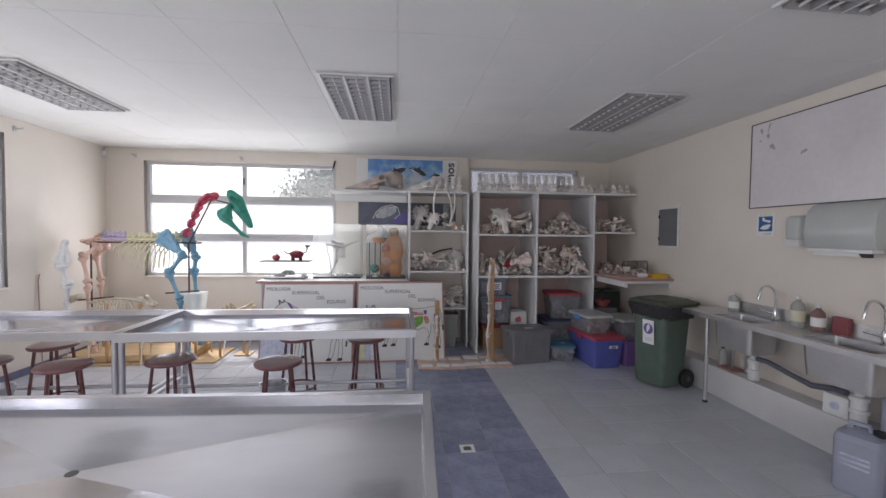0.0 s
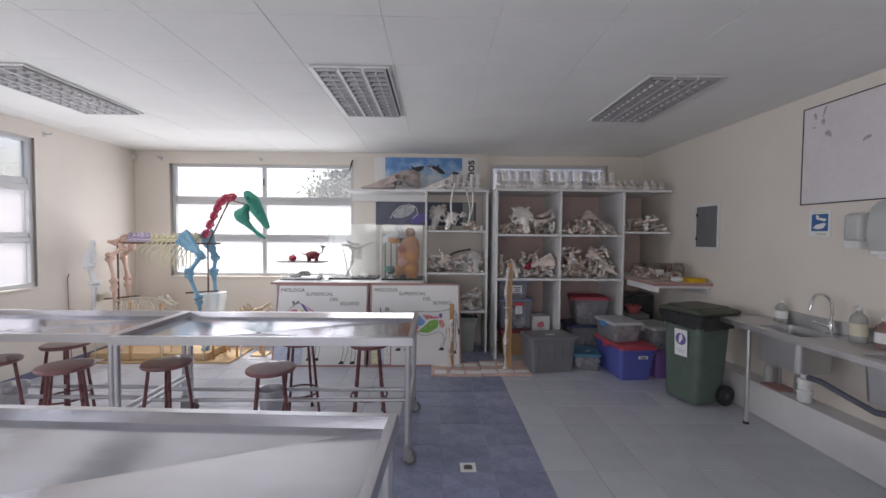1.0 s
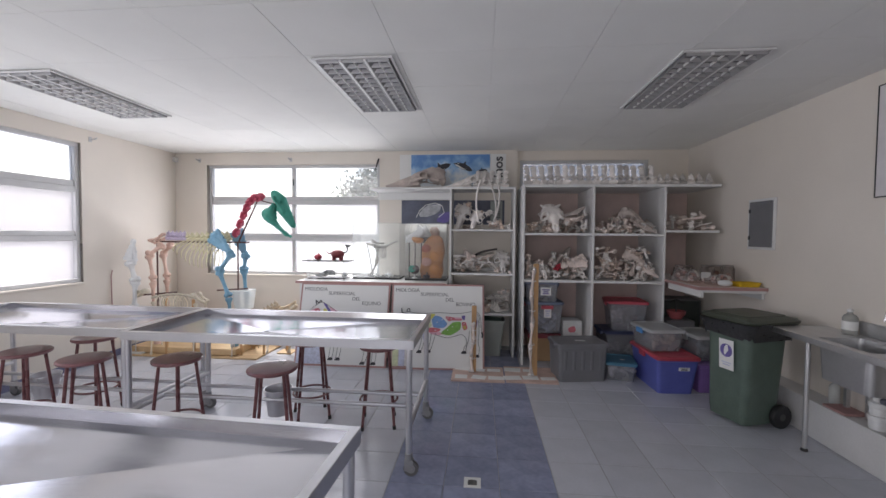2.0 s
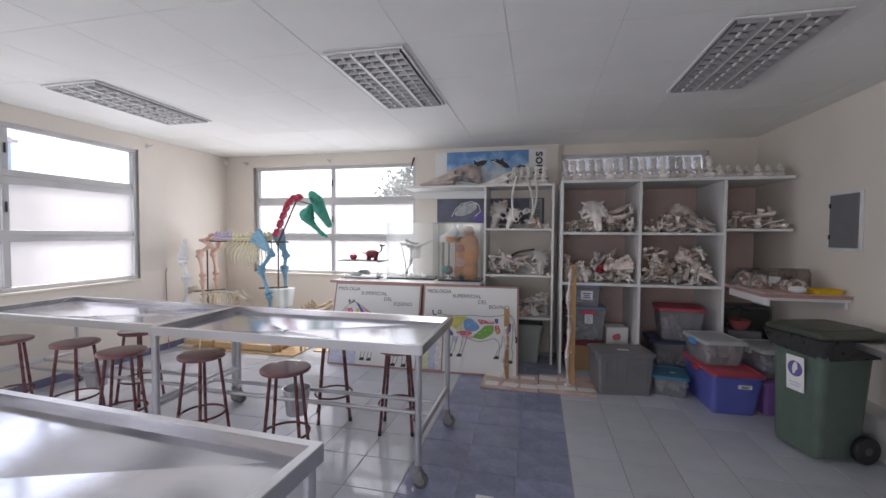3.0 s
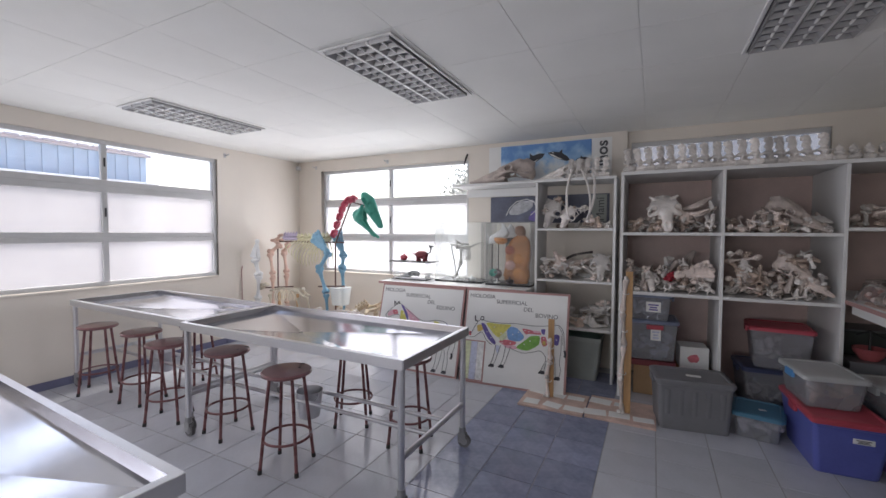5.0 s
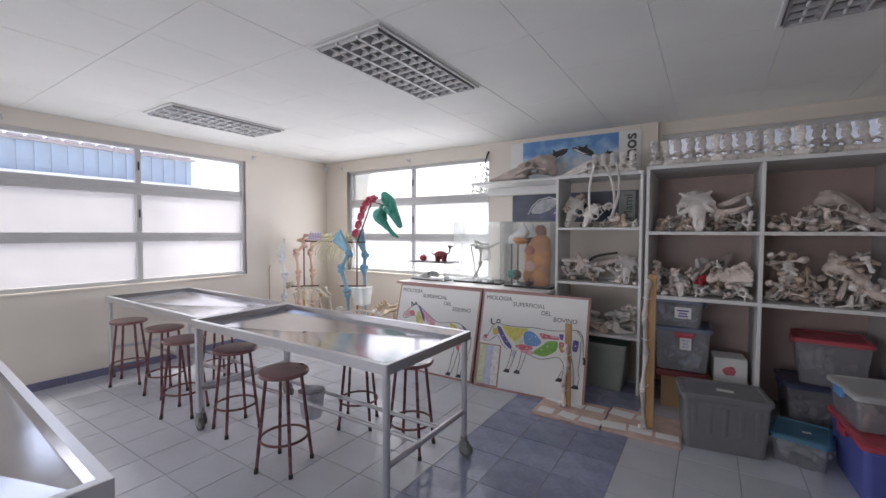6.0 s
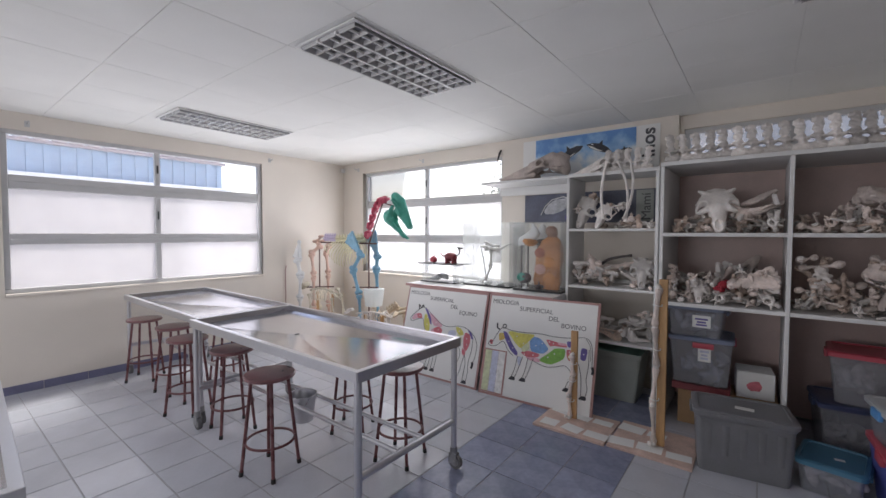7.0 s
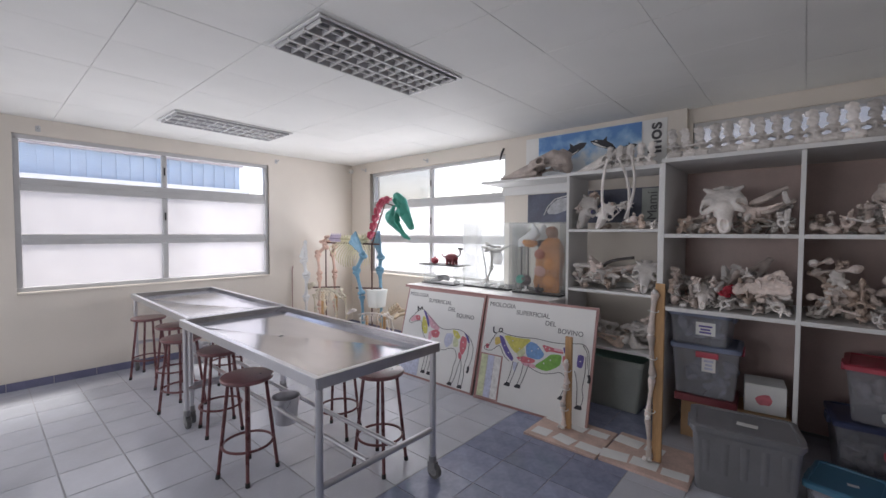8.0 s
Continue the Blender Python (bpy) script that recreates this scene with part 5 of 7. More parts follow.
# ---- bones: smooth solids from distance fields ----
def nets(field, lo, hi, n):
    """A closed mesh round the space where field(P) is below 0, with n steps along the longest side."""
    lo, hi = np.array(lo, float), np.array(hi, float)
    h = (hi - lo).max() / n
    dims = np.ceil((hi - lo) / h).astype(int) + 1
    g = np.stack(np.meshgrid(*[lo[k] + h * np.arange(dims[k]) for k in range(3)], indexing="ij"), -1)
    D = field(g)
    D = np.where(np.abs(D) < 1e-9, 1e-9, D)
    c = dims - 1
    total, count = np.zeros((*c, 3)), np.zeros(tuple(c))
    corners = [np.array(k) for k in np.ndindex(2, 2, 2)]
    for a in corners:
        for ax in range(3):
            if a[ax]:
                continue
            e = a.copy()
            e[ax] = 1
            A = D[a[0]:a[0] + c[0], a[1]:a[1] + c[1], a[2]:a[2] + c[2]]
            E = D[e[0]:e[0] + c[0], e[1]:e[1] + c[1], e[2]:e[2] + c[2]]
            cross = (A < 0) != (E < 0)
            t = np.where(cross, A / np.where(cross, A - E, 1), 0)
            p = np.broadcast_to(a.astype(float), (*c, 3)).copy()
            p[..., ax] += t
            total += np.where(cross[..., None], p, 0)
            count += cross
    live = count > 0
    index = np.full(tuple(c), -1)
    index[live] = np.arange(live.sum())
    cells = np.argwhere(live)
    verts = lo + h * (cells + total[live] / count[live][:, None])
    quads = []
    for ax in range(3):
        u, v = (ax + 1) % 3, (ax + 2) % 3
        sl0, sl1 = [slice(None)] * 3, [slice(None)] * 3
        sl0[ax], sl1[ax] = slice(0, -1), slice(1, None)
        cross = (D[tuple(sl0)] < 0) != (D[tuple(sl1)] < 0)
        for q in np.argwhere(cross):
            if q[u] < 1 or q[v] < 1 or q[u] >= c[u] or q[v] >= c[v]:
                continue
            ids = []
            for du, dv in ((0, 0), (-1, 0), (-1, -1), (0, -1)):
                w = q.copy()
                w[u] += du
                w[v] += dv
                ids.append(int(index[tuple(w)]))
            if min(ids) >= 0:
                quads.append(ids if D[tuple(q)] < 0 else ids[::-1])
    return verts, quads


def cap(P, a, b, ra, rb=None):
    rb = ra if rb is None else rb
    a, b = np.array(a, float), np.array(b, float)
    d = b - a
    t = np.clip(((P - a) @ d) / (d @ d), 0, 1)
    return np.linalg.norm(P - a - t[..., None] * d, axis=-1) - (ra + (rb - ra) * t)


def ell(P, c, r):
    return (np.linalg.norm((P - np.array(c)) / np.array(r), axis=-1) - 1) * min(r)


def join(*ds, k=0.02):
    out = ds[0]
    for d in ds[1:]:
        q = np.clip(0.5 + 0.5 * (d - out) / k, 0, 1)
        out = d * (1 - q) + out * q - k * q * (1 - q)
    return out


def cut(a, *bs):
    for b in bs:
        a = np.maximum(a, -b)
    return a


def mirror(P):
    return P * np.array([1, 0, 1]) + np.abs(P) * np.array([0, 1, 0])


def f_cow_skull(P, horns=True):
    Q = mirror(P)
    d = join(ell(Q, (-0.13, 0, 0.09), (0.085, 0.068, 0.068)), cap(Q, (-0.09, 0.02, 0.115), (0.05, 0.025, 0.10), 0.045, 0.040), cap(Q, (0.03, 0, 0.07), (0.27, 0, 0.028), 0.052, 0.024),
             cap(Q, (0.03, 0.035, 0.02), (0.21, 0.020, 0.004), 0.024, 0.013), ell(Q, (-0.20, 0, 0.065), (0.03, 0.062, 0.05)), ell(Q, (0.0, 0.072, 0.097), (0.072, 0.030, 0.062)), k=0.016)
    d = join(d, cap(Q, (-0.15, 0.090, 0.045), (-0.05, 0.098, 0.05), 0.011, 0.011), cap(Q, (-0.05, 0.098, 0.05), (0.07, 0.055, 0.04), 0.012, 0.018), cap(Q, (-0.18, 0.055, 0.04), (-0.15, 0.090, 0.045), 0.014, 0.011), k=0.010)
    if horns:
        d = join(d, cap(Q, (-0.16, 0.055, 0.135), (-0.19, 0.15, 0.16), 0.026, 0.02), cap(Q, (-0.19, 0.15, 0.16), (-0.16, 0.24, 0.22), 0.02, 0.006), k=0.015)
    return cut(d, ell(Q, (0.005, 0.105, 0.093), (0.050, 0.085, 0.044)), ell(Q, (0.255, 0, 0.055), (0.095, 0.019, 0.020)), ell(Q, (-0.10, 0.085, 0.08), (0.046, 0.030, 0.036)), ell(Q, (0.10, 0, -0.02), (0.16, 0.018, 0.035)),
               ell(Q, (0.13, 0.048, 0.055), (0.012, 0.012, 0.008)))


def ring(P, c, axis, R, r):
    D = P - np.array(c)
    a = np.array(axis) / np.linalg.norm(axis)
    h = D @ a
    w = np.linalg.norm(D - h[..., None] * a, axis=-1)
    return np.sqrt((w - R) ** 2 + h ** 2) - r


def f_wide_skull(P):
    """Short broad skull: flat brow, big open orbits, flaring cheek arches, stubby horn cores."""
    Q = mirror(P)
    d = join(ell(Q, (-0.10, 0, 0.03), (0.075, 0.062, 0.060)), ell(Q, (-0.03, 0, 0.078), (0.110, 0.112, 0.028)), cap(Q, (0.05, 0, 0.055), (0.19, 0, 0.025), 0.055, 0.036), cap(Q, (0.05, 0.035, 0.02), (0.16, 0.022, 0.0), 0.022, 0.014), k=0.014)
    d = join(d, ring(Q, (0.02, 0.095, 0.062), (0.1, 0.70, 0.62), 0.040, 0.013), k=0.030)
    d = join(d, cap(Q, (0.06, 0.085, 0.02), (-0.10, 0.120, -0.005), 0.013, 0.009), cap(Q, (-0.10, 0.120, -0.005), (-0.135, 0.060, 0.01), 0.009, 0.012),
             cap(Q, (-0.10, 0.060, 0.085), (-0.125, 0.105, 0.098), 0.022, 0.010), cap(Q, (-0.14, 0, 0.085), (-0.165, 0.05, 0.06), 0.016, 0.012), k=0.009)
    return cut(d, cap(Q, (0.015, 0.084, -0.06), (0.03, 0.098, 0.16), 0.030), ell(Q, (0.205, 0, 0.055), (0.075, 0.020, 0.022)), ell(Q, (-0.09, 0.088, 0.03), (0.045, 0.026, 0.040)), ell(Q, (0.08, 0, -0.03), (0.12, 0.020, 0.035)), ell(Q, (0.10, 0.050, 0.045), (0.010, 0.012, 0.008)))


def f_long_skull(P):
    """Large grazing animal's skull: high back of the head, straight sloping face, long split snout, deep cheek hollow."""
    Q = mirror(P)
    d = join(ell(Q, (-0.17, 0, 0.125), (0.085, 0.075, 0.075)), cap(Q, (-0.19, 0.0, 0.19), (-0.245, 0.0, 0.165), 0.030, 0.022), cap(Q, (-0.13, 0.035, 0.165), (0.04, 0.035, 0.105), 0.045, 0.038), cap(Q, (0.02, 0, 0.10), (0.31, 0.010, 0.020), 0.048, 0.013),
             cap(Q, (0.02, 0.045, 0.030), (0.20, 0.028, 0.010), 0.026, 0.016), cap(Q, (0.18, 0.024, 0.012), (0.345, 0.014, 0.012), 0.015, 0.010), ell(Q, (-0.235, 0, 0.075), (0.035, 0.06, 0.055)), k=0.020)
    d = join(d, ring(Q, (-0.035, 0.085, 0.115), (0.15, 0.90, 0.30), 0.036, 0.010), cap(Q, (-0.005, 0.090, 0.075), (0.09, 0.060, 0.045), 0.014, 0.020), cap(Q, (-0.06, 0.098, 0.085), (-0.19, 0.085, 0.062), 0.011, 0.012), cap(Q, (-0.19, 0.085, 0.062), (-0.22, 0.05, 0.07), 0.012, 0.016), k=0.012)
    return cut(d, cap(Q, (-0.035, 0.060, 0.110), (-0.025, 0.16, 0.135), 0.029), ell(Q, (0.30, 0, 0.045), (0.13, 0.020, 0.020)), ell(Q, (-0.12, 0.085, 0.10), (0.050, 0.030, 0.032)), ell(Q, (0.12, 0.0, -0.03), (0.20, 0.022, 0.045)), ell(Q, (0.13, 0.062, 0.075), (0.055, 0.018, 0.014)))


def f_atlas(P):
    """Ring-shaped vertebra with two side wings."""
    Q = mirror(P)
    d = join(ring(Q, (0, 0, 0), (1, 0, 0), 0.036, 0.014), ring(Q, (0.028, 0, 0), (1, 0, 0), 0.035, 0.011), ell(Q, (0.008, 0.075, -0.004), (0.045, 0.038, 0.011)), cap(Q, (0, 0, 0.04), (-0.01, 0, 0.062), 0.012, 0.008), cap(Q, (0.03, 0.04, 0.02), (0.05, 0.06, 0.045), 0.012, 0.008), k=0.012)
    return cut(d, ell(Q, (-0.01, 0.068, 0), (0.010, 0.010, 0.03)))


def f_horse_skull(P):
    Q = mirror(P)
    d = join(ell(Q, (-0.13, 0, 0.07), (0.11, 0.065, 0.065)), cap(Q, (-0.08, 0, 0.075), (0.26, 0, 0.01), 0.075, 0.034), cap(Q, (-0.15, 0.075, 0.04), (0.05, 0.065, 0.03), 0.014, 0.022), cap(Q, (0.0, 0.03, 0.0), (0.25, 0.02, -0.01), 0.035, 0.015), k=0.03)
    return cut(d, ell(Q, (-0.03, 0.085, 0.075), (0.033, 0.03, 0.028)), ell(Q, (0.25, 0, 0.04), (0.09, 0.022, 0.018)), ell(Q, (-0.10, 0.075, 0.055), (0.05, 0.02, 0.022)))


def f_jaw(P):
    Q = mirror(P)
    d = join(cap(Q, (-0.14, 0.055, 0.16), (-0.10, 0.05, 0.05), 0.018, 0.03), ell(Q, (-0.10, 0.05, 0.03), (0.085, 0.013, 0.07)), cap(Q, (-0.08, 0.05, 0.0), (0.20, 0.015, 0.01), 0.028, 0.016), cap(Q, (0.18, 0.012, 0.01), (0.26, 0.008, 0.03), 0.02, 0.014), k=0.025)
    return d


def f_vertebra(P, spine=0.14):
    Q = mirror(P)
    d = join(cap(Q, (-0.03, 0, 0), (0.03, 0, 0), 0.026), ell(Q, (-0.004, 0, 0.05 + spine * 0.5), (0.026, 0.011, 0.03 + spine * 0.55)), cap(Q, (-0.020, 0, 0.04 + spine), (0.008, 0, 0.045 + spine), 0.014), cap(Q, (0, 0.01, 0.045), (0, 0.06, 0.03), 0.012, 0.009), cap(Q, (-0.03, 0.018, 0.05), (0.03, 0.018, 0.055), 0.010), k=0.018)
    return cut(d, cap(Q, (-0.08, 0, 0.036), (0.08, 0, 0.036), 0.014))


def f_row_vertebra(P):
    """Thick vertebra: drum-shaped body, narrow waist with side knobs, broad leaf-like spine leaning back."""
    Q = mirror(P)
    d = join(cap(Q, (-0.030, 0, -0.004), (0.030, 0, 0.0), 0.034, 0.031), cap(Q, (0.004, 0, 0.04), (-0.006, 0, 0.075), 0.024, 0.021), ell(Q, (-0.012, 0, 0.135), (0.032, 0.012, 0.065)), ell(Q, (-0.022, 0, 0.190), (0.031, 0.016, 0.018)),
             cap(Q, (0.0, 0.015, 0.042), (-0.005, 0.072, 0.050), 0.014, 0.011), cap(Q, (-0.045, 0.016, 0.070), (0.042, 0.018, 0.062), 0.012, 0.010), k=0.016)
    return cut(d, cap(Q, (-0.10, 0, 0.040), (0.10, 0, 0.040), 0.012))


def f_long(P, L=0.30):
    return join(cap(P, (-L / 2, 0, 0), (L / 2, 0, 0.006), 0.017, 0.016), ell(P, (-L / 2, 0.018, 0.005), (0.035, 0.028, 0.032)), ell(P, (-L / 2, -0.018, -0.002), (0.032, 0.026, 0.028)), ell(P, (L / 2, 0.02, 0), (0.030, 0.022, 0.034)), ell(P, (L / 2, -0.02, 0), (0.030, 0.022, 0.032)), ell(P, (-L / 2 - 0.02, 0, 0.022), (0.03, 0.018, 0.02)), k=0.03)


def f_pelvis(P):
    Q = mirror(P)
    d = join(cap(Q, (-0.16, 0.15, 0.10), (-0.13, 0.05, 0.12), 0.022, 0.016), ell(Q, (-0.12, 0.10, 0.09), (0.05, 0.065, 0.018)), cap(Q, (-0.10, 0.09, 0.085), (0.02, 0.085, 0.03), 0.018, 0.030), cap(Q, (0.02, 0.08, 0.02), (0.05, 0.0, -0.03), 0.018, 0.018),
             cap(Q, (0.03, 0.09, 0.03), (0.17, 0.085, 0.03), 0.020, 0.026), cap(Q, (0.16, 0.085, 0.02), (0.13, 0.0, -0.03), 0.022, 0.018), cap(Q, (0.05, 0, -0.03), (0.14, 0, -0.03), 0.018), k=0.025)
    return cut(d, ell(Q, (0.01, 0.125, 0.02), (0.028, 0.025, 0.028)))


def f_scapula(P):
    Q = P
    d = join(cap(Q, (-0.15, 0, 0), (0.12, 0.085, 0), 0.016, 0.010), cap(Q, (-0.15, 0, 0), (0.14, 0, 0), 0.016, 0.009), cap(Q, (-0.15, 0, 0), (0.12, -0.075, 0), 0.016, 0.010), cap(Q, (-0.08, 0.01, 0.010), (0.13, 0.03, 0.022), 0.009, 0.006), ell(Q, (-0.165, 0, 0), (0.03, 0.032, 0.024)),
             cap(Q, (0.12, 0.085, 0), (0.12, -0.075, 0), 0.010), ell(Q, (0.05, 0.005, 0), (0.10, 0.06, 0.006)), k=0.022)
    return d


def f_knuckle(P):
    return join(ell(P, (0, 0, 0), (0.03, 0.024, 0.022)), ell(P, (0.022, 0.016, 0.008), (0.022, 0.018, 0.018)), ell(P, (-0.02, -0.014, 0.01), (0.02, 0.017, 0.02)), k=0.012)


def bone_mesh(name, field, lo, hi, n, mat, relief=1.0):
    def rough(P):
        return field(P) + relief * 0.0022 * np.sin(P[..., 0] * 150 + 2 * np.sin(P[..., 2] * 90)) * np.sin(P[..., 1] * 170 + 1.0) + relief * 0.0014 * np.sin(P[..., 2] * 240 + P[..., 0] * 110)

    v, q = nets(rough, lo, hi, n)
    me = bpy.data.meshes.new(name)
    me.from_pydata(v.tolist(), [], q)
    me.polygons.foreach_set("use_smooth", [True] * len(q))
    me.materials.append(mat)
    me.update()
    return me


def bone_material(name, base, amount=0.22):
    return material(name, base, 0.6, scale=9, amount=amount, fine=60, bump=0.25, per_piece=0.32)


bone = bone_material("aged_bone", (0.67, 0.575, 0.53), 0.28)
pale = bone_material("pale_bone", (0.74, 0.70, 0.675), 0.18)
brown = bone_material("browned_bone", (0.50, 0.395, 0.335), 0.35)
TONES = [None, None, pale, pale, brown]
BM = {
    "cow_skull": bone_mesh("cow_skull", f_cow_skull, (-0.26, -0.27, -0.05), (0.31, 0.27, 0.25), 92, bone),
    "sheep_skull": bone_mesh("sheep_skull", lambda P: f_cow_skull(P, False), (-0.25, -0.14, -0.05), (0.31, 0.14, 0.19), 88, pale),
    "wide_skull": bone_mesh("wide_skull", f_wide_skull, (-0.20, -0.18, -0.05), (0.25, 0.18, 0.16), 80, pale, 0.3),
    "long_skull": bone_mesh("long_skull", f_long_skull, (-0.30, -0.14, -0.04), (0.37, 0.14, 0.25), 100, bone, 0.5),
    "row_vertebra": bone_mesh("row_vertebra", f_row_vertebra, (-0.09, -0.10, -0.06), (0.09, 0.10, 0.24), 54, pale, 0.9),
    "ring_vertebra": bone_mesh("ring_vertebra", f_atlas, (-0.06, -0.13, -0.07), (0.08, 0.13, 0.09), 44, bone),
    "horse_skull": bone_mesh("horse_skull", f_horse_skull, (-0.28, -0.13, -0.07), (0.33, 0.13, 0.17), 80, bone),
    "jaw_bone": bone_mesh("jaw_bone", f_jaw, (-0.22, -0.10, -0.06), (0.30, 0.10, 0.20), 46, bone),
    "vertebra": bone_mesh("vertebra", f_vertebra, (-0.07, -0.08, -0.04), (0.07, 0.08, 0.24), 40, bone),
    "short_vertebra": bone_mesh("short_vertebra", lambda P: f_vertebra(P, 0.04), (-0.07, -0.08, -0.04), (0.07, 0.08, 0.14), 32, bone),
    "neck_bone": bone_mesh("neck_bone", lambda P: join(cap(P, (-0.035, 0, 0.01), (0.035, 0, 0.01), 0.032), cap(mirror(P), (-0.03, 0.03, 0.03), (0.035, 0.05, 0.02), 0.018), ell(P, (0, 0, 0.04), (0.05, 0.014, 0.03)), k=0.02), (-0.09, -0.09, -0.05), (0.09, 0.09, 0.09), 30, bone),
    "long_bone": bone_mesh("long_bone", f_long, (-0.23, -0.06, -0.05), (0.20, 0.06, 0.06), 46, bone),
    "short_bone": bone_mesh("short_bone", lambda P: f_long(P, 0.14), (-0.14, -0.06, -0.05), (0.12, 0.06, 0.06), 32, bone),
    "pelvis": bone_mesh("pelvis", f_pelvis, (-0.21, -0.20, -0.07), (0.22, 0.20, 0.15), 64, pale),
    "shoulder_blade": bone_mesh("shoulder_blade", f_scapula, (-0.22, -0.12, -0.04), (0.18, 0.12, 0.05), 48, bone),
    "knuckle_bone": bone_mesh("knuckle_bone", f_knuckle, (-0.06, -0.05, -0.04), (0.06, 0.05, 0.05), 18, bone),
}


def rib_mesh(L, bend, r=0.010):
    b = B()
    n = 14
    pts = [(L * (k / n - 0.5), bend * math.sin(math.pi * k / n), 0) for k in range(n + 1)]
    tube(b, pts, [r * (1.25 if k == 0 else 0.9 + 0.3 * math.sin(2.5 * k / n)) for k in range(n + 1)], 7)
    return mesh_of("rib", b, pale)


BM["rib"] = rib_mesh(0.36, 0.09)
SAMPLE = {}
for key, me in BM.items():
    co = np.empty(len(me.vertices) * 3)
    me.vertices.foreach_get("co", co)
    SAMPLE[key] = co.reshape(-1, 3)[::3]
LABELS = {"cow_skull": "horned animal skull of aged brown bone in a heap", "sheep_skull": "pale animal skull with open eye sockets", "horse_skull": "long animal skull of aged bone", "jaw_bone": "aged lower jaw bone in a heap", "wide_skull": "broad pale animal skull with large open eye sockets", "ring_vertebra": "ring-shaped vertebra with side wings, aged bone",
          "vertebra": "vertebra with tall spine, aged bone", "neck_bone": "neck bone", "short_vertebra": "small vertebra of aged bone in a heap", "long_skull": "large long-snouted animal skull of aged bone", "row_vertebra": "large pale vertebra in a row", "long_bone": "long leg bone with knobbed ends", "short_bone": "short leg bone with knobbed ends",
          "pelvis": "pale hip bone with open rings", "shoulder_blade": "flat shoulder blade of aged bone", "knuckle_bone": "small knobbly foot bone in a heap", "rib": "curved pale rib bone in a heap"}


def put_bone(kind, m, scale=1.0, group="", mat=None, label=None):
    ob = new(kind, BM[kind])
    ob.matrix_basis = m @ Matrix.Scale(scale, 4)
    if mat is not None:
        ob.material_slots[0].link = 'OBJECT'
        ob.material_slots[0].material = mat
    return tagged(ob, label or LABELS[kind], "bone" if "skull" not in kind else "skull", group)


def heap(x0, x1, y0, y1, z, kinds, seed, group, room=0.45):
    """Drops bones one after another onto a board, each resting on what lies below."""
    rnd = random.Random(seed)
    step = 0.02
    nx_, ny_ = int((x1 - x0) / step) + 1, int((y1 - y0) / step) + 1
    hm = np.zeros((nx_, ny_))
    for kind, scale, *fixed in kinds:
        for attempt in range(12):
            if fixed:
                ang = fixed[2:5]
                x, y = x0 + fixed[0] * (x1 - x0), y0 + fixed[1] * (y1 - y0)
            else:
                flat = kind in ("vertebra", "short_vertebra", "knuckle_bone", "ring_vertebra")
                ang = (rnd.uniform(-180, 180) if flat else rnd.uniform(-25, 25), rnd.uniform(-25, 25), rnd.uniform(0, 360))
                x, y = rnd.uniform(x0, x1), y0 + (y1 - y0) * rnd.random() ** 1.4
            R = np.array(Euler([radians(a) for a in ang]).to_matrix()) * scale
            V = SAMPLE[kind] @ R.T
            lo, hi = V.min(0), V.max(0)
            if hi[0] - lo[0] > x1 - x0 or hi[1] - lo[1] > y1 - y0:
                if fixed:
                    break
                continue
            x, y = min(max(x, x0 - lo[0]), x1 - hi[0]), min(max(y, y0 - lo[1]), y1 - hi[1])
            i = np.clip(((V[:, 0] + x - x0) / step).astype(int), 0, nx_ - 1)
            j = np.clip(((V[:, 1] + y - y0) / step).astype(int), 0, ny_ - 1)
            under = np.full((nx_, ny_), np.inf)
            np.minimum.at(under, (i, j), V[:, 2])
            mask = np.isfinite(under)
            lift = max(-lo[2], float(np.quantile((hm - under)[mask], 0.62)))
            if lift + hi[2] > room:
                continue
            over = np.full((nx_, ny_), -np.inf)
            np.maximum.at(over, (i, j), V[:, 2])
            hm = np.where(mask, np.maximum(hm, lift + over), hm)
            put_bone(kind, pose(x, y, z + lift, *ang), scale, group, rnd.choice(TONES) if kind not in ("sheep_skull", "cow_skull", "wide_skull", "long_skull") else None)
            break


def mix(seed, n, choices):
    rnd = random.Random(seed)
    return [(rnd.choice(choices), rnd.uniform(0.5, 0.8)) for _ in range(n)]


def turned(snout, top):
    """Turn in degrees that points a bone's length along snout and its upper side towards top."""
    x = Vector(snout).normalized()
    y = Vector(top).cross(x).normalized()
    m = Matrix((x, y, x.cross(y))).transposed()
    return tuple(math.degrees(a) for a in m.to_euler())


SMALL = ["ring_vertebra", "short_vertebra", "knuckle_bone", "short_bone", "short_vertebra", "knuckle_bone", "rib", "vertebra"]
MIXED = ["ring_vertebra", "ring_vertebra", "long_bone", "short_vertebra", "jaw_bone", "knuckle_bone", "short_vertebra", "rib", "vertebra", "short_bone", "pelvis", "knuckle_bone"]
cA, cB, cC = (a0 + TH + 0.02, d1 - TH / 2 - 0.02), (d1 + TH / 2 + 0.02, d2 - TH / 2 - 0.02), (d2 + TH / 2 + 0.03, 3.38)
yF, yK = b0 + 0.03, b0 + 0.48
heap(*cA, yF, yK, 1.648, mix(1, 44, SMALL) + [("wide_skull", 1.18, 0.44, 0.0, *turned((0.12, -0.72, -0.68), (0.05, -0.65, 0.75))), ("cow_skull", 0.75, 0.75, 0.9, 10, 0, 60), ("shoulder_blade", 0.8, 0.2, 0.9, 60, 0, 15), ("jaw_bone", 0.9, 0.8, 0.2, 60, 0, 120), ("pelvis", 0.6, 0.9, 0.3, 80, 10, 70)], 1, "bones on the upper left shelf")
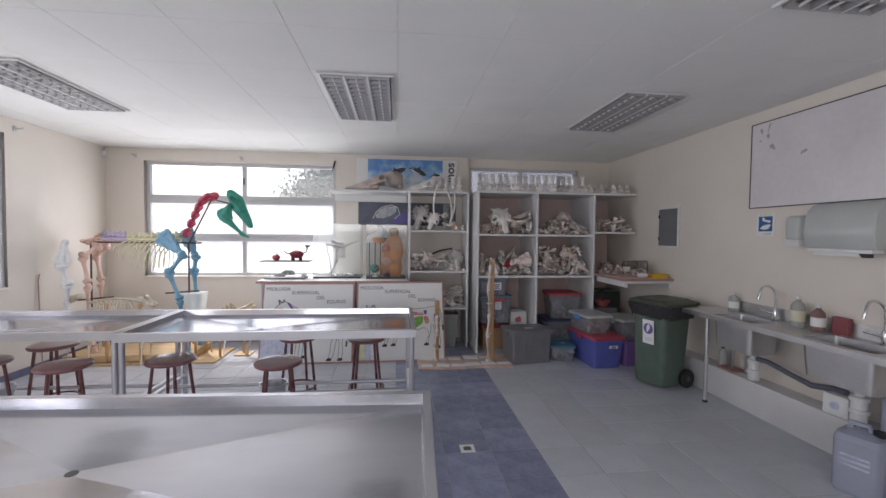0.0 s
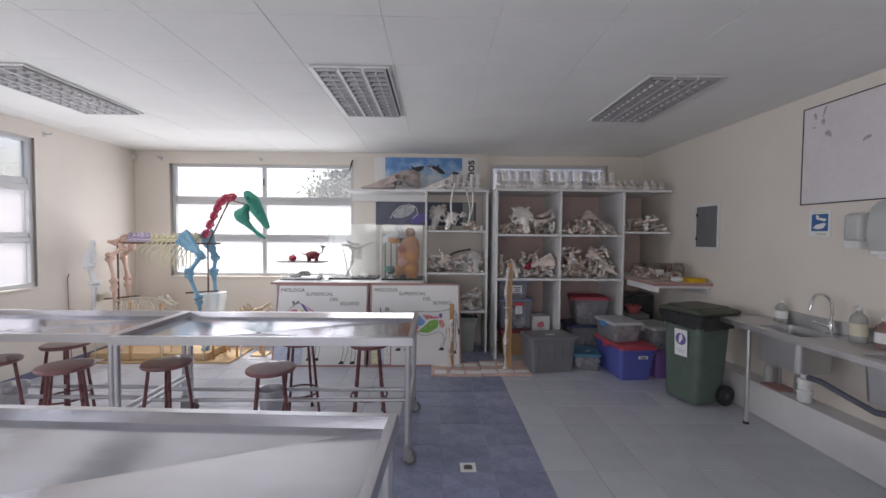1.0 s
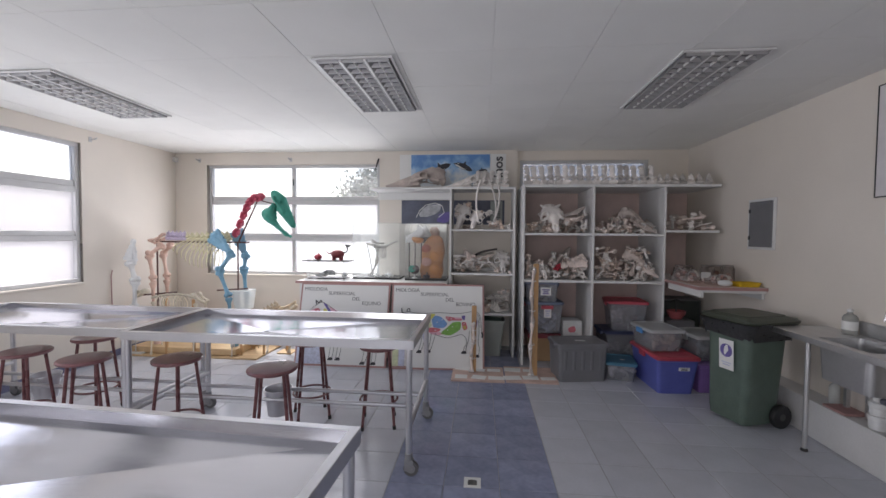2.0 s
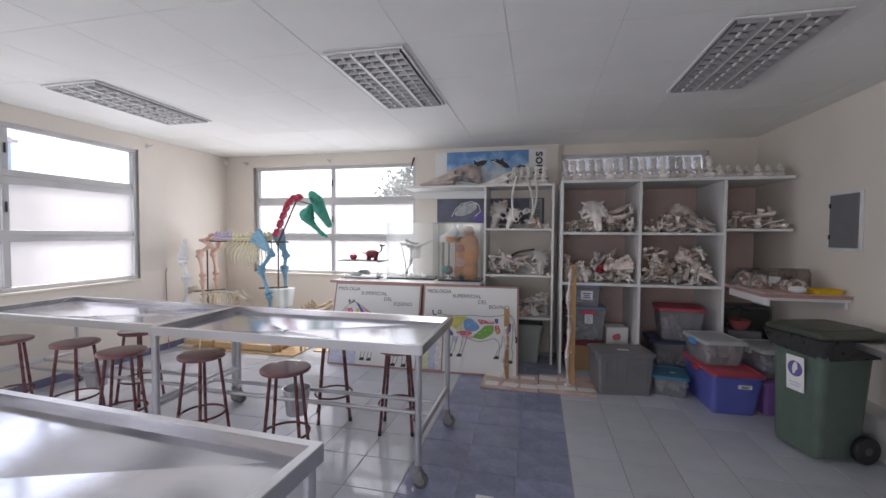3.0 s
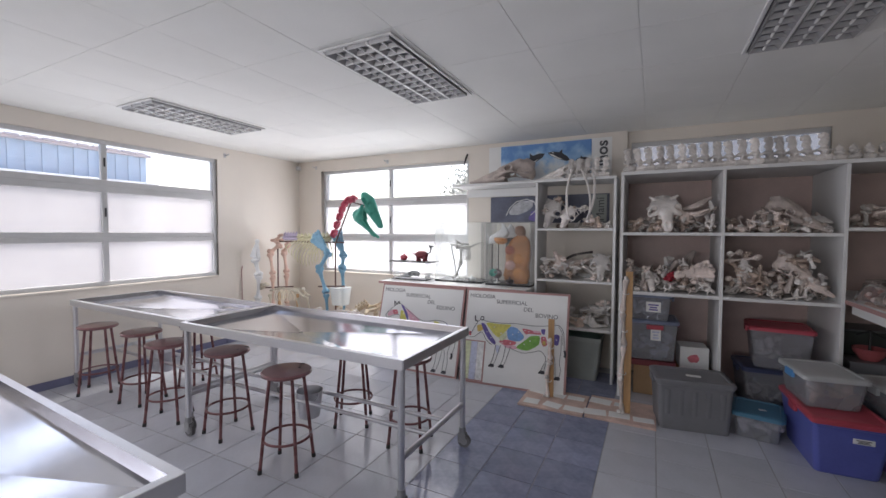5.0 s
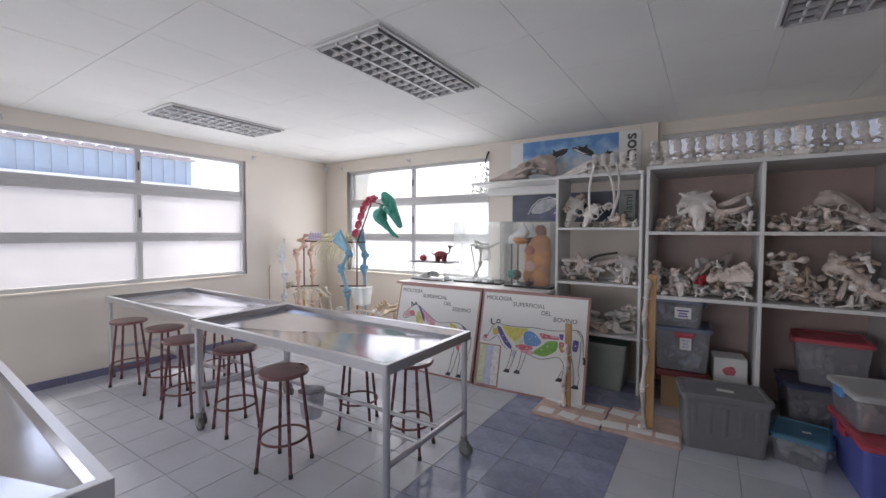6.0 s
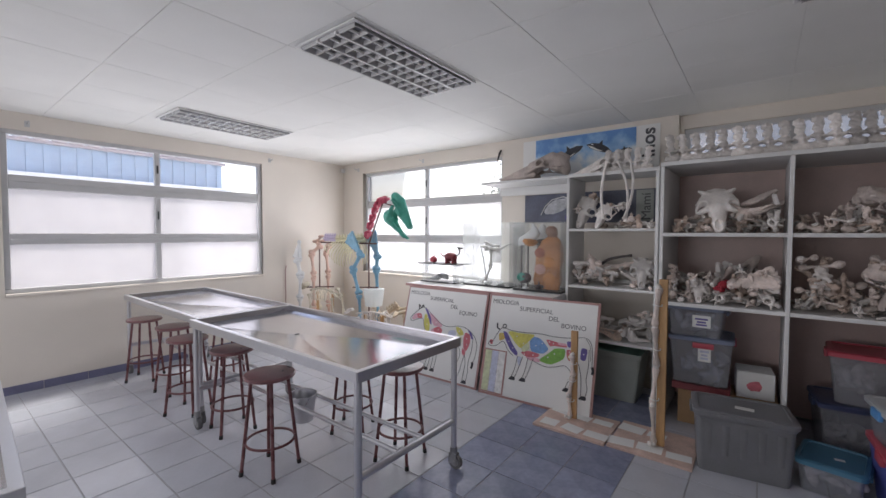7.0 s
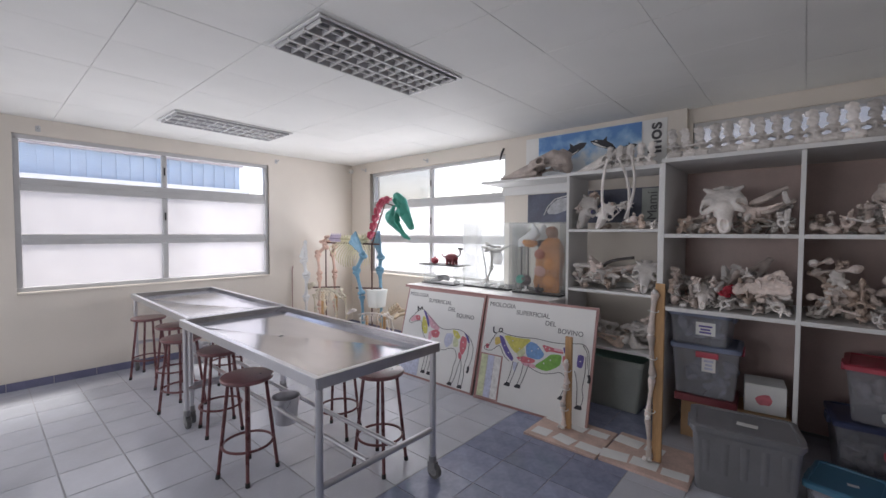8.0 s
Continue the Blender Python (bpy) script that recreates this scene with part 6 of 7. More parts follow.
heap(*cB, yF, yK, 1.648, mix(3, 50, SMALL) + [] + mix(4, 16, SMALL) + [("long_skull", 0.80, 0.62, 0.1, *turned((0.88, -0.25, -0.40), (0.25, -0.45, 0.85))), ("shoulder_blade", 0.7, 0.85, 0.2, 30, 0, 40)], 2, "bones on the upper middle shelf")
heap(*cC, yF, yK, 1.693, mix(5, 22, SMALL) + [("shoulder_blade", 0.9, 0.55, 0.3, 15, 15, 160)] + mix(6, 4, SMALL), 3, "bones on the upper end shelf", 0.4)
heap(*cA, yF, yK, 1.068, mix(7, 46, MIXED) + [("wide_skull", 0.62, 0.3, 0.1, *turned((0.1, -0.8, -0.6), (0.1, -0.6, 0.8))), ("pelvis", 0.7, 0.5, 0.4, 60, 30, 30), ("shoulder_blade", 0.95, 0.8, 0.05, 65, -14, 8), ("shoulder_blade", 0.9, 0.85, 0.3, 75, -12, -8), ("jaw_bone", 1.0, 0.65, 0.6, 40, -30, 60)] + mix(8, 22, MIXED), 4, "bones on the lower left shelf")
heap(*cB, yF, yK, 1.068, mix(9, 52, MIXED) + [("long_skull", 0.78, 0.70, 0.15, *turned((0.80, -0.35, -0.45), (0.2, -0.5, 0.85))), ("short_vertebra", 1.3, 0.2, 0.1, 0, 0, 30), ("vertebra", 1.0, 0.35, 0.2, 0, 0, 80)] + mix(10, 26, MIXED), 5, "bones on the lower middle shelf")
uA = (0.165 + TH + 0.02, 1.03 - TH - 0.02)
heap(*uA, 5.89, 6.30, 1.69, [("wide_skull", 0.95, 0.12, 0.2, *turned((-0.35, -0.35, -0.87), (-0.3, -0.9, 0.3))), ("wide_skull", 0.72, 0.40, 0.1, *turned((-0.4, -0.4, -0.8), (-0.2, -0.9, 0.4)))] + mix(11, 18, SMALL) + [("pelvis", 0.6, 0.75, 0.1, 10, 0, 20)], 6, "bones on the narrow shelf, upper board")
heap(*uA, 5.89, 6.30, 1.107, mix(12, 30, MIXED) + [("wide_skull", 0.85, 0.85, 0.1, *turned((0.1, -0.6, -0.8), (0.25, -0.8, 0.6))), ("jaw_bone", 1.0, 0.4, 0.3, 20, -10, 20), ("shoulder_blade", 0.9, 0.2, 0.1, 5, 0, 30)] + mix(13, 6, SMALL), 7, "bones on the narrow shelf, middle board")
heap(*uA, 5.89, 6.30, 0.575, [("pelvis", 0.85, 0.3, 0.2, 60, 10, 40), ("shoulder_blade", 1.1, 0.7, 0.2, 50, 0, 80), ("pelvis", 0.8, 0.8, 0.5, 90, 20, 120)] + mix(14, 20, MIXED), 8, "bones on the narrow shelf, low board")
for x, y, z, a in ((1.52, 5.64, 1.20, 20), (1.58, 5.66, 1.22, 80)):
    put_bone("short_vertebra", pose(x, y, z, 40, 20, a), 0.8, "painted bones", material("red_paint_bone", (0.35, 0.02, 0.04), 0.5, amount=0.2), "small bone painted dark red in a heap")
put_bone("rib", pose(0.62, 6.02, 1.335, 20, 25, 150), 1.25, "", material("dark_horn", (0.05, 0.04, 0.04), 0.5), "long dark animal horn lying on other bones")

# a spine laid out along the top of the wide shelf
for k in range(24):
    f = k / 23
    z_s = 0.98 if f < 0.72 else 0.86
    put_bone("row_vertebra" if f < 0.72 else "short_vertebra", pose(1.165 + 2.13 * f, 5.66 + 0.02 * math.sin(k), 2.24 + 0.036 * z_s, random.uniform(-3, 3), random.uniform(-6, 2), random.uniform(-7, 7)), z_s, "spine on the shelf top", pale,
             "large pale vertebra in a row on the shelf top")
# big skulls on the long board
put_bone("long_skull", pose(-0.27, 6.10, 2.25 + 0.014, 6, 0, 186), 1.34, "", bone, "big long animal skull lying on the wall shelf")
put_bone("long_skull", pose(0.44, 6.16, 2.25 + 0.014, -8, 0, 178), 1.05, "", pale, "big pale skull lying on the shelf top")
for k in range(5):
    put_bone("row_vertebra", pose(0.52 + 0.093 * k, 6.00, 2.25 + 0.034, 0, 0, 175 + 5 * k), 0.92, "spine on the narrow shelf top", pale, "pale vertebra standing on the shelf top")
BM["long_rib"] = rib_mesh(0.56, 0.05, 0.011)
LABELS["long_rib"] = "long pale rib hanging over the shelf edge"
for k, (x, lean_) in enumerate(((0.56, 2), (0.715, -9), (0.765, 5))):
    put_bone("long_rib", pose(x, 5.835 - 0.012 * k, 2.06, 0, 90 + lean_, 0) @ pose(0, 0, 0, 90 if k else -60), 1.0, "hanging ribs", pale)


# ---- mounted horse skeleton, painted by regions ----
def paint(name, c):
    return material("bone_paint_" + name, c, 0.5, scale=14, amount=0.18, fine=60, bump=0.12)


PB = {k: paint(k, c) for k, c in dict(blue=(0.18, 0.36, 0.50), green=(0.05, 0.30, 0.23), red=(0.46, 0.07, 0.12), salmon=(0.66, 0.46, 0.38), violet=(0.52, 0.45, 0.60), straw=(0.66, 0.62, 0.42), tan=(0.52, 0.42, 0.30)).items()}
M["iron"] = material("brown_iron_bar", (0.10, 0.045, 0.04), 0.5, amount=0.25)


def limb(parent, name, p, q, r, mat, wob=0.0):
    """A leg bone from p to q: thin shaft, thick knobbed ends."""
    p, q = Vector(p), Vector(q)
    side = (q - p).orthogonal().normalized()
    prof = ((0.0, 1.2), (0.03, 1.75), (0.10, 1.9), (0.20, 1.2), (0.40, 0.92), (0.62, 0.90), (0.82, 1.15), (0.91, 1.75), (0.97, 1.7), (1.0, 1.1))
    b = B()
    tube(b, [p + (q - p) * f + side * wob * math.sin(math.pi * f) for f, _ in prof], [r * k for _, k in prof], 10)
    for f in (0.06, 0.94):
        for s in (-1, 1):
            bmesh.ops.create_icosphere(b, subdivisions=2, radius=r * 1.35, matrix=Matrix.Translation(p + (q - p) * f + side * s * r * 0.9))
    if parent is None:
        return b
    return part(name, b, mat, parent)


def bone_part(parent, name, kind, m, scale, mat):
    o = part(name, BM[kind], None, parent, m=m @ Matrix.Scale(scale, 4))
    o.material_slots[0].link = 'OBJECT'
    o.material_slots[0].material = mat
    return o


HY = 5.70
hs = thing("horse_skeleton", at(0, 0, 0), "mounted horse skeleton painted blue, red and green on iron bars", "skeleton")


def bar(parent, pts, r=0.011, name="frame_bar"):
    b = B()
    tube(b, pts, r, 8)
    part(name, b, M["iron"], parent)


bar(hs, [(-3.86, HY, 0.03), (-3.86, HY, 1.49)])
bar(hs, [(-2.69, HY, 0.03), (-2.69, HY, 1.49)])
bar(hs, [(-3.86, HY, 1.487), (-2.53, HY, 1.487)])
bar(hs, [(-2.68, HY, 1.49), (-2.40, HY, 2.06), (-2.16, HY, 2.0)])
bar(hs, [(-2.93, HY - 0.10, 0.845), (-2.62, HY + 0.12, 0.845)])
bar(hs, [(-4.02, HY - 0.20, 0.765), (-3.70, HY + 0.16, 0.765)])
NECK = [Vector((-2.715, 1.545)), Vector((-2.635, 1.72)), Vector((-2.565, 1.88)), Vector((-2.505, 2.01)), Vector((-2.43, 2.075)), Vector((-2.32, 2.09))]
for k in range(7):
    f = (k + 0.5) / 7 * 5
    a, c = NECK[int(f)], NECK[int(f) + 1]
    q = a.lerp(c, f - int(f))
    turn_y = -math.degrees(math.atan2(c.y - a.y, c.x - a.x))
    bone_part(hs, "neck_vertebra", "neck_bone", pose(q.x - 0.012, HY, q.y, 0, turn_y, 0), 0.98, PB["red"])
    bone_part(hs, "neck_vertebra", "ring_vertebra", pose(q.x - 0.012, HY, q.y, 35, turn_y, 0), 0.80, PB["red"])
bone_part(hs, "skull", "horse_skull", pose(-2.105, HY + 0.02, 1.935, 0, 52, 10), 1.06, PB["green"])
bone_part(hs, "lower_jaw", "jaw_bone", pose(-2.185, HY + 0.0, 1.755, 0, 46, 8), 1.14, PB["green"])
for k in range(9):
    bone_part(hs, "chest_vertebra", "short_vertebra", pose(-2.82 - 0.072 * k, HY, 1.525, 0, -14, 0), 0.92 - 0.02 * k, PB["straw"])
for k in range(5):
    bone_part(hs, "loin_vertebra", "short_vertebra", pose(-3.46 - 0.058 * k, HY, 1.53, 0, 4, 0), 0.85, PB["violet"])
bone_part(hs, "pelvis", "pelvis", pose(-3.80, HY, 1.50, 0, 8, 180), 0.72, PB["salmon"])
for s in (-1, 1):
    for k in range(11):
        x = -2.84 - 0.058 * k
        depth = 0.36 - 0.012 * abs(k - 3) ** 1.3 - (0.02 * max(0, k - 6))
        b = B()
        n = 12
        pts = [(x - 0.07 * (j / n) - 0.02 * math.sin(math.pi * j / n), HY + s * (0.03 + 0.15 * math.sin(math.pi * 0.62 * j / n + 0.1)), 1.50 - depth * (j / n)) for j in range(n + 1)]
        tube(b, pts, [0.009 - 0.003 * j / n for j in range(n + 1)], 7)
        part("rib", b, PB["straw"], hs)
for s in (-1, 1):
    y = HY + s * 0.15
    near = s < 0
    sh, el, kn, ft = (((-2.685, 1.335), (-2.86, 1.105), (-2.73, 0.765), (-2.705, 0.42)) if near else ((-2.67, 1.295), (-2.695, 1.10), (-2.67, 0.74), (-2.66, 0.42)))
    up = Vector((-0.73, 0, 0.68)) if near else Vector((-0.40, 0, 0.92))
    side_ = Vector((0, 1, 0))
    turn = Matrix((up, side_.cross(up), side_)).transposed().to_4x4()
    bone_part(hs, "shoulder_blade", "shoulder_blade", Matrix.Translation(Vector((sh[0], y, sh[1])) + up * 0.205) @ turn, 1.18, PB["blue"])
    limb(hs, "upper_arm", (sh[0], y, sh[1] + 0.01), (el[0], y, el[1] + 0.005), 0.029, PB["blue"])
    limb(hs, "forearm", (el[0], y, el[1]), (kn[0], y, kn[1] + 0.01), 0.025, PB["blue"])
    limb(hs, "cannon_bone", (kn[0], y, kn[1] - 0.01), (ft[0], y, ft[1]), 0.021, PB["blue"])
    limb(hs, "pastern", (ft[0], y, ft[1] - 0.02), (ft[0] + 0.04, y, 0.20), 0.018, PB["blue"])
    b = B()
    lathe(b, [(0, 0), (0.05, 0), (0.032, 0.07), (0, 0.075)], 14, at(ft[0] + 0.05, y, 0.115))
    part("hoof_bone", b, PB["blue"], hs)
    y = HY + s * 0.16
    x_ = -3.79 if near else -3.85
    limb(hs, "thigh_bone", (-3.72, y * 0.5 + HY * 0.5, 1.44), (x_ - 0.055, y, 1.31), 0.028, PB["salmon"])
    limb(hs, "shin_bone", (x_ - 0.055, y, 1.30), (x_, y, 0.99), 0.023, PB["salmon"])
    bone_part(hs, "hock", "knuckle_bone", pose(x_ - 0.01, y, 0.965, 0, 60, 0), 1.15, PB["salmon"])
    limb(hs, "cannon_bone", (x_ - 0.005, y, 0.95), (x_, y, 0.48), 0.020, PB["salmon"])
    limb(hs, "pastern", (x_, y, 0.46), (x_ + 0.04, y, 0.20), 0.018, PB["salmon"])
    b = B()
    lathe(b, [(0, 0), (0.05, 0), (0.032, 0.07), (0, 0.075)], 14, at(x_ + 0.05, y, 0.115))
    part("hoof_bone", b, PB["salmon"], hs)
b = B()
box(b, -4.00, -2.55, HY - 0.30, HY + 0.30, 0.03, 0.112, 0.006)
part("plinth_board", b, M["ply"], hs)
b = B()
for x, y in ((-3.95, HY - 0.25), (-2.60, HY - 0.25), (-3.95, HY + 0.25), (-2.60, HY + 0.25), (-3.27, HY)):
    box(b, x - 0.04, x + 0.04, y - 0.04, y + 0.04, 0.022, 0.03)
part("runner", b, M["iron"], hs)
b = B()
loft(b, [rounded(0.20, 0.20, 0.05, 0.585, -2.63, HY + 0.04), rounded(0.25, 0.25, 0.06, 0.835, -2.63, HY + 0.04)])
part("white_tub", b, M["clearlid"], hs, "milky white plastic tub hung on the frame")

for x0_, x1_, y0_, y1_, lab in ((-3.98, -3.22, 5.33, 6.05, "plywood floor board under a skeleton"), (-3.20, -2.24, 5.345, 6.02, "light plywood floor board under skeletons")):
    b = B()
    box(b, x0_, x1_, y0_, y1_, 0.001, 0.021, 0.002)
    solid("plywood_board", b, M["ply"], I4, lab, "board", "plywood boards")

# standing white limb
wl = thing("limb_specimen", at(-3.955, 5.36, 0), "white plastic limb bones standing on a rod", "specimen")
wp = material("white_resin", (0.74, 0.75, 0.76), 0.45, scale=10, amount=0.12)
bone_part(wl, "shoulder_blade", "shoulder_blade", pose(0.02, 0, 1.36, 90, 100, 20), 0.85, wp)
limb(wl, "upper_bone", (0.0, 0, 1.22), (0.05, 0.02, 0.98), 0.030, wp)
limb(wl, "lower_bone", (0.05, 0.02, 0.97), (0.03, 0.02, 0.62), 0.026, wp)
limb(wl, "foot_bone", (0.03, 0.02, 0.61), (0.03, 0.02, 0.30), 0.020, wp)
b = B()
tube(b, [(0.03, 0.03, 0.02), (0.03, 0.03, 1.0)], 0.006, 6)
part("rod", b, M["alu"], wl)
b = B()
box(b, -0.09, 0.15, -0.02, 0.16, 0.0215, 0.04, 0.003)
part("foot_plate", b, M["paper"], wl)
b = B()
tube(b, [(-4.10, 5.26, 0.0), (-4.11, 5.25, 0.5), (-4.13, 5.26, 1.05), (-4.12, 5.27, 1.12)], 0.006, 6)
solid("thin_cane", b, M["board_edge"], I4, "thin brown cane leaning at the wall", "cane")


# small four-legged skeletons on wooden posts
def small_skeleton(m, s, label, mat=None, headless=False):
    t = thing("small_skeleton", m, label, "skeleton", "small mounted skeletons")
    mat = mat or pale
    n = 16
    zb = 0.62 * s
    b = B()
    spine = [(0.30 * s - 0.62 * s * k / n, 0, zb + 0.05 * s * math.sin(math.pi * k / n)) for k in range(n + 1)]
    tube(b, spine, [0.011 * s + 0.005 * s * (k % 2) for k in range(n + 1)], 7)
    part("spine", b, mat, t)
    for k in range(10):
        for sy in (-1, 1):
            b = B()
            x = 0.20 * s - 0.035 * s * k
            tube(b, [(x - 0.02 * s * j / 7, sy * (0.012 + 0.05 * s * math.sin(math.pi * 0.75 * j / 7)), zb + 0.03 * s - 0.13 * s * j / 7) for j in range(8)], 0.0045 * s, 6)
            part("rib", b, mat, t)
    if not headless:
        bone_part(t, "skull", "sheep_skull", pose(0.42 * s, 0, zb + 0.02 * s, 0, 18, 0), 0.42 * s, mat)
    bone_part(t, "pelvis", "pelvis", pose(-0.30 * s, 0, zb, 0, 20, 180), 0.45 * s, mat)
    for x in (0.22, -0.30):
        for sy in (-1, 1):
            y = sy * 0.07 * s
            limb(t, "upper_bone", (x * s, y, zb - 0.03 * s), ((x - 0.05) * s, y, zb - 0.22 * s), 0.010 * s, mat)
            limb(t, "lower_bone", ((x - 0.05) * s, y, zb - 0.22 * s), ((x + 0.02) * s, y, zb - 0.42 * s), 0.008 * s, mat)
            limb(t, "foot_bone", ((x + 0.02) * s, y, zb - 0.42 * s), ((x + 0.03) * s, y, 0.0), 0.007 * s, mat)
    for x in (0.12, -0.22):
        b = B()
        box(b, x * s - 0.014, x * s + 0.014, -0.014, 0.014, 0, zb, 0.002)
        part("post", b, M["wood"], t)
    return t


small_skeleton(at(-3.36, 5.395, 0.0215, 176), 1.18, "cream dog skeleton standing on wooden posts", bone_material("cream_bone", (0.68, 0.62, 0.50), 0.15))
small_skeleton(at(-2.66, 5.86, 0.0215, 150), 0.72, "small tan animal skeleton standing on a board", PB["tan"])
small_skeleton(at(-2.42, 5.50, 0.0215, 200), 0.80, "small cream animal skeleton on wooden posts", pale)
ps = thing("hip_specimen", at(-2.02, 5.74, 0), "brown animal hip and back bones on a wooden post", "specimen")
b = B()
box(b, -0.10, 0.10, -0.10, 0.10, 0.0, 0.018, 0.002)
part("foot_plate", b, M["ply"], ps)
b = B()
box(b, -0.015, 0.015, -0.015, 0.015, 0.0185, 0.58, 0.002)
part("post", b, M["wood"], ps)
bone_part(ps, "pelvis", "pelvis", pose(0.02, 0, 0.57, 20, -35, 20), 0.75, PB["tan"])
for k in range(4):
    bone_part(ps, "vertebra", "short_vertebra", pose(-0.12 - 0.05 * k, -0.03, 0.62 - 0.03 * k, 0, -25, 10), 0.75, PB["tan"])
limb(ps, "thigh_bone", (0.06, -0.07, 0.55), (0.13, -0.09, 0.30), 0.016, PB["tan"])
limb(ps, "shin_bone", (0.13, -0.09, 0.30), (0.06, -0.09, 0.02), 0.013, PB["tan"])

# ---- specimens on the desk ----
DZ = 1.003


def case(x0, x1, y0, y1, h, label):
    t = thing("display_case", I4, label, "display case", "acrylic cases")
    b = B()
    box(b, x0, x1, y0, y1, DZ + 0.0005, DZ + 0.022, 0.002)
    part("base", b, M["black"], t)
    for q in ((x0, x1, y0, y0 + 0.004), (x0, x1, y1 - 0.004, y1), (x0, x0 + 0.004, y0 + 0.005, y1 - 0.005), (x1 - 0.004, x1, y0 + 0.005, y1 - 0.005)):
        b = B()
        box(b, *q, DZ + 0.023, DZ + h)
        part("pane", b, M["acrylic"], t).visible_shadow = False
    b = B()
    box(b, x0, x1, y0, y1, DZ + h + 0.0005, DZ + h + 0.005)
    part("top_pane", b, M["acrylic"], t).visible_shadow = False


case(-1.15, -0.50, 5.86, 6.25, 0.76, "clear acrylic case over a small white skeleton")
case(-0.42, 0.13, 5.80, 6.20, 0.755, "clear acrylic case over bird skulls on rods")
# bird-like skeleton in the first case
# white bone darkened to grey for its shaded side against the window
backlit = bone_material("backlit_white_bone", (0.38, 0.37, 0.35), 0.2)
bs = thing("bird_skeleton", at(-0.82, 6.05, DZ + 0.0225), "small white bird skeleton in a clear case", "skeleton")
b = B()
tube(b, [(-0.105, 0, 0.0), (-0.13, 0, 0.20), (-0.185, 0, 0.45)], 0.008, 6)
part("rod", b, M["rubber"], bs)
b = B()
tube(b, [(-0.19, 0, 0.45), (-0.12, 0, 0.445), (-0.02, 0, 0.41), (0.10, 0, 0.43), (0.20, 0, 0.48), (0.27, 0, 0.495)], [0.016, 0.022, 0.03, 0.018, 0.012, 0.009], 8)
part("spine", b, backlit, bs)
for k in range(6):
    b = B()
    x = -0.05 + 0.025 * k
    tube(b, [(x, 0.05 * math.sin(3 * j / 6), 0.41 - 0.16 * j / 6) for j in range(7)], 0.0075, 6)
    part("rib", b, backlit, bs)
bone_part(bs, "pelvis", "pelvis", pose(-0.03, 0, 0.42, 40, 0, 30), 0.50, backlit)
limb(bs, "upper_leg", (-0.04, 0, 0.40), (-0.045, 0, 0.21), 0.014, backlit)
limb(bs, "lower_leg", (-0.045, 0, 0.20), (-0.11, 0, 0.05), 0.012, backlit)
limb(bs, "foot", (-0.11, 0, 0.05), (-0.16, 0, 0.012), 0.008, backlit)
for k, (x, y) in enumerate(((0.18, -0.08), (0.10, 0.02), (-0.02, -0.12))):
    put_bone("short_vertebra", pose(-0.82 + x, 6.02 + y, DZ + 0.045, 90, 0, 60 * k), 0.7, "small bones in the case", wp, "small white bone on the case floor")
# bird skull, rods and wooden shape in the second case
bk2 = thing("bird_skull_stand", at(-0.30, 5.96, DZ + 0.0225), "large pale bird skull with orange beak on two thin rods", "specimen")
for x in (-0.085, -0.005):
    b = B()
    tube(b, [(x, -0.02, 0), (x, -0.02, 0.50)], 0.008, 8)
    part("rod", b, M["black"], bk2)
b = B()
loft(b, [rounded(0.05, 0.05, 0.02, 0.475, -0.11), rounded(0.16, 0.09, 0.04, 0.51, -0.06), rounded(0.22, 0.10, 0.045, 0.565, -0.01), rounded(0.17, 0.08, 0.035, 0.61, 0.04), rounded(0.08, 0.05, 0.02, 0.66, 0.06), rounded(0.045, 0.035, 0.015, 0.70, 0.05), rounded(0.02, 0.02, 0.008, 0.73, 0.035)])
part("skull", b, wp, bk2)
orange = paint("orange", (0.58, 0.24, 0.06))
b = B()
lathe(b, [(0, -0.045), (0.05, -0.035), (0.085, 0.0), (0.075, 0.03), (0, 0.04)], 18, pose(0.035, -0.06, 0.515, 0, 8, 0))
part("orange_cup", b, orange, bk2)
cs = thing("cone_stand", at(-0.175, 6.08, DZ + 0.0225), "grey cup and white cone on two thin rods", "specimen")
for x in (-0.06, 0.02):
    b = B()
    tube(b, [(x, -0.03, 0), (x, -0.03, 0.50)], 0.008, 8)
    part("rod", b, M["black"], cs)
b = B()
lathe(b, [(0, -0.045), (0.06, -0.03), (0.085, 0.0), (0.07, 0.03), (0, 0.038)], 18, pose(-0.01, -0.04, 0.515, 0, -6, 0))
part("grey_cup", b, M["rubber"], cs)
b = B()
lathe(b, [(0, 0), (0.105, 0), (0.10, 0.01), (0.018, 0.16), (0, 0.165)], 20, at(-0.02, 0.0, 0.555))
part("cone", b, wp, cs)
wt = thing("anatomical_torso", at(-0.08, 5.965, DZ + 0.0225) @ Matrix.Diagonal((1.42, 1.0, 1.0, 1.0)), "tall orange-brown anatomical torso model", "specimen")
amber = material("amber_model", (0.44, 0.18, 0.055), 0.42, scale=9, amount=0.4)
b = B()
loft(b, [rounded(0.19, 0.10, 0.035, 0.0), rounded(0.23, 0.12, 0.045, 0.10), rounded(0.20, 0.12, 0.045, 0.22, 0.005), rounded(0.22, 0.12, 0.045, 0.34, 0.015), rounded(0.20, 0.10, 0.04, 0.45, 0.02), rounded(0.15, 0.09, 0.035, 0.53, 0.03), rounded(0.08, 0.07, 0.03, 0.575, 0.035)])
part("body", b, amber, wt)
b = B()
loft(b, [rounded(0.07, 0.06, 0.025, 0.576, 0.035), rounded(0.095, 0.085, 0.04, 0.62, 0.03), rounded(0.085, 0.08, 0.035, 0.67, 0.025), rounded(0.04, 0.04, 0.018, 0.695, 0.025)])
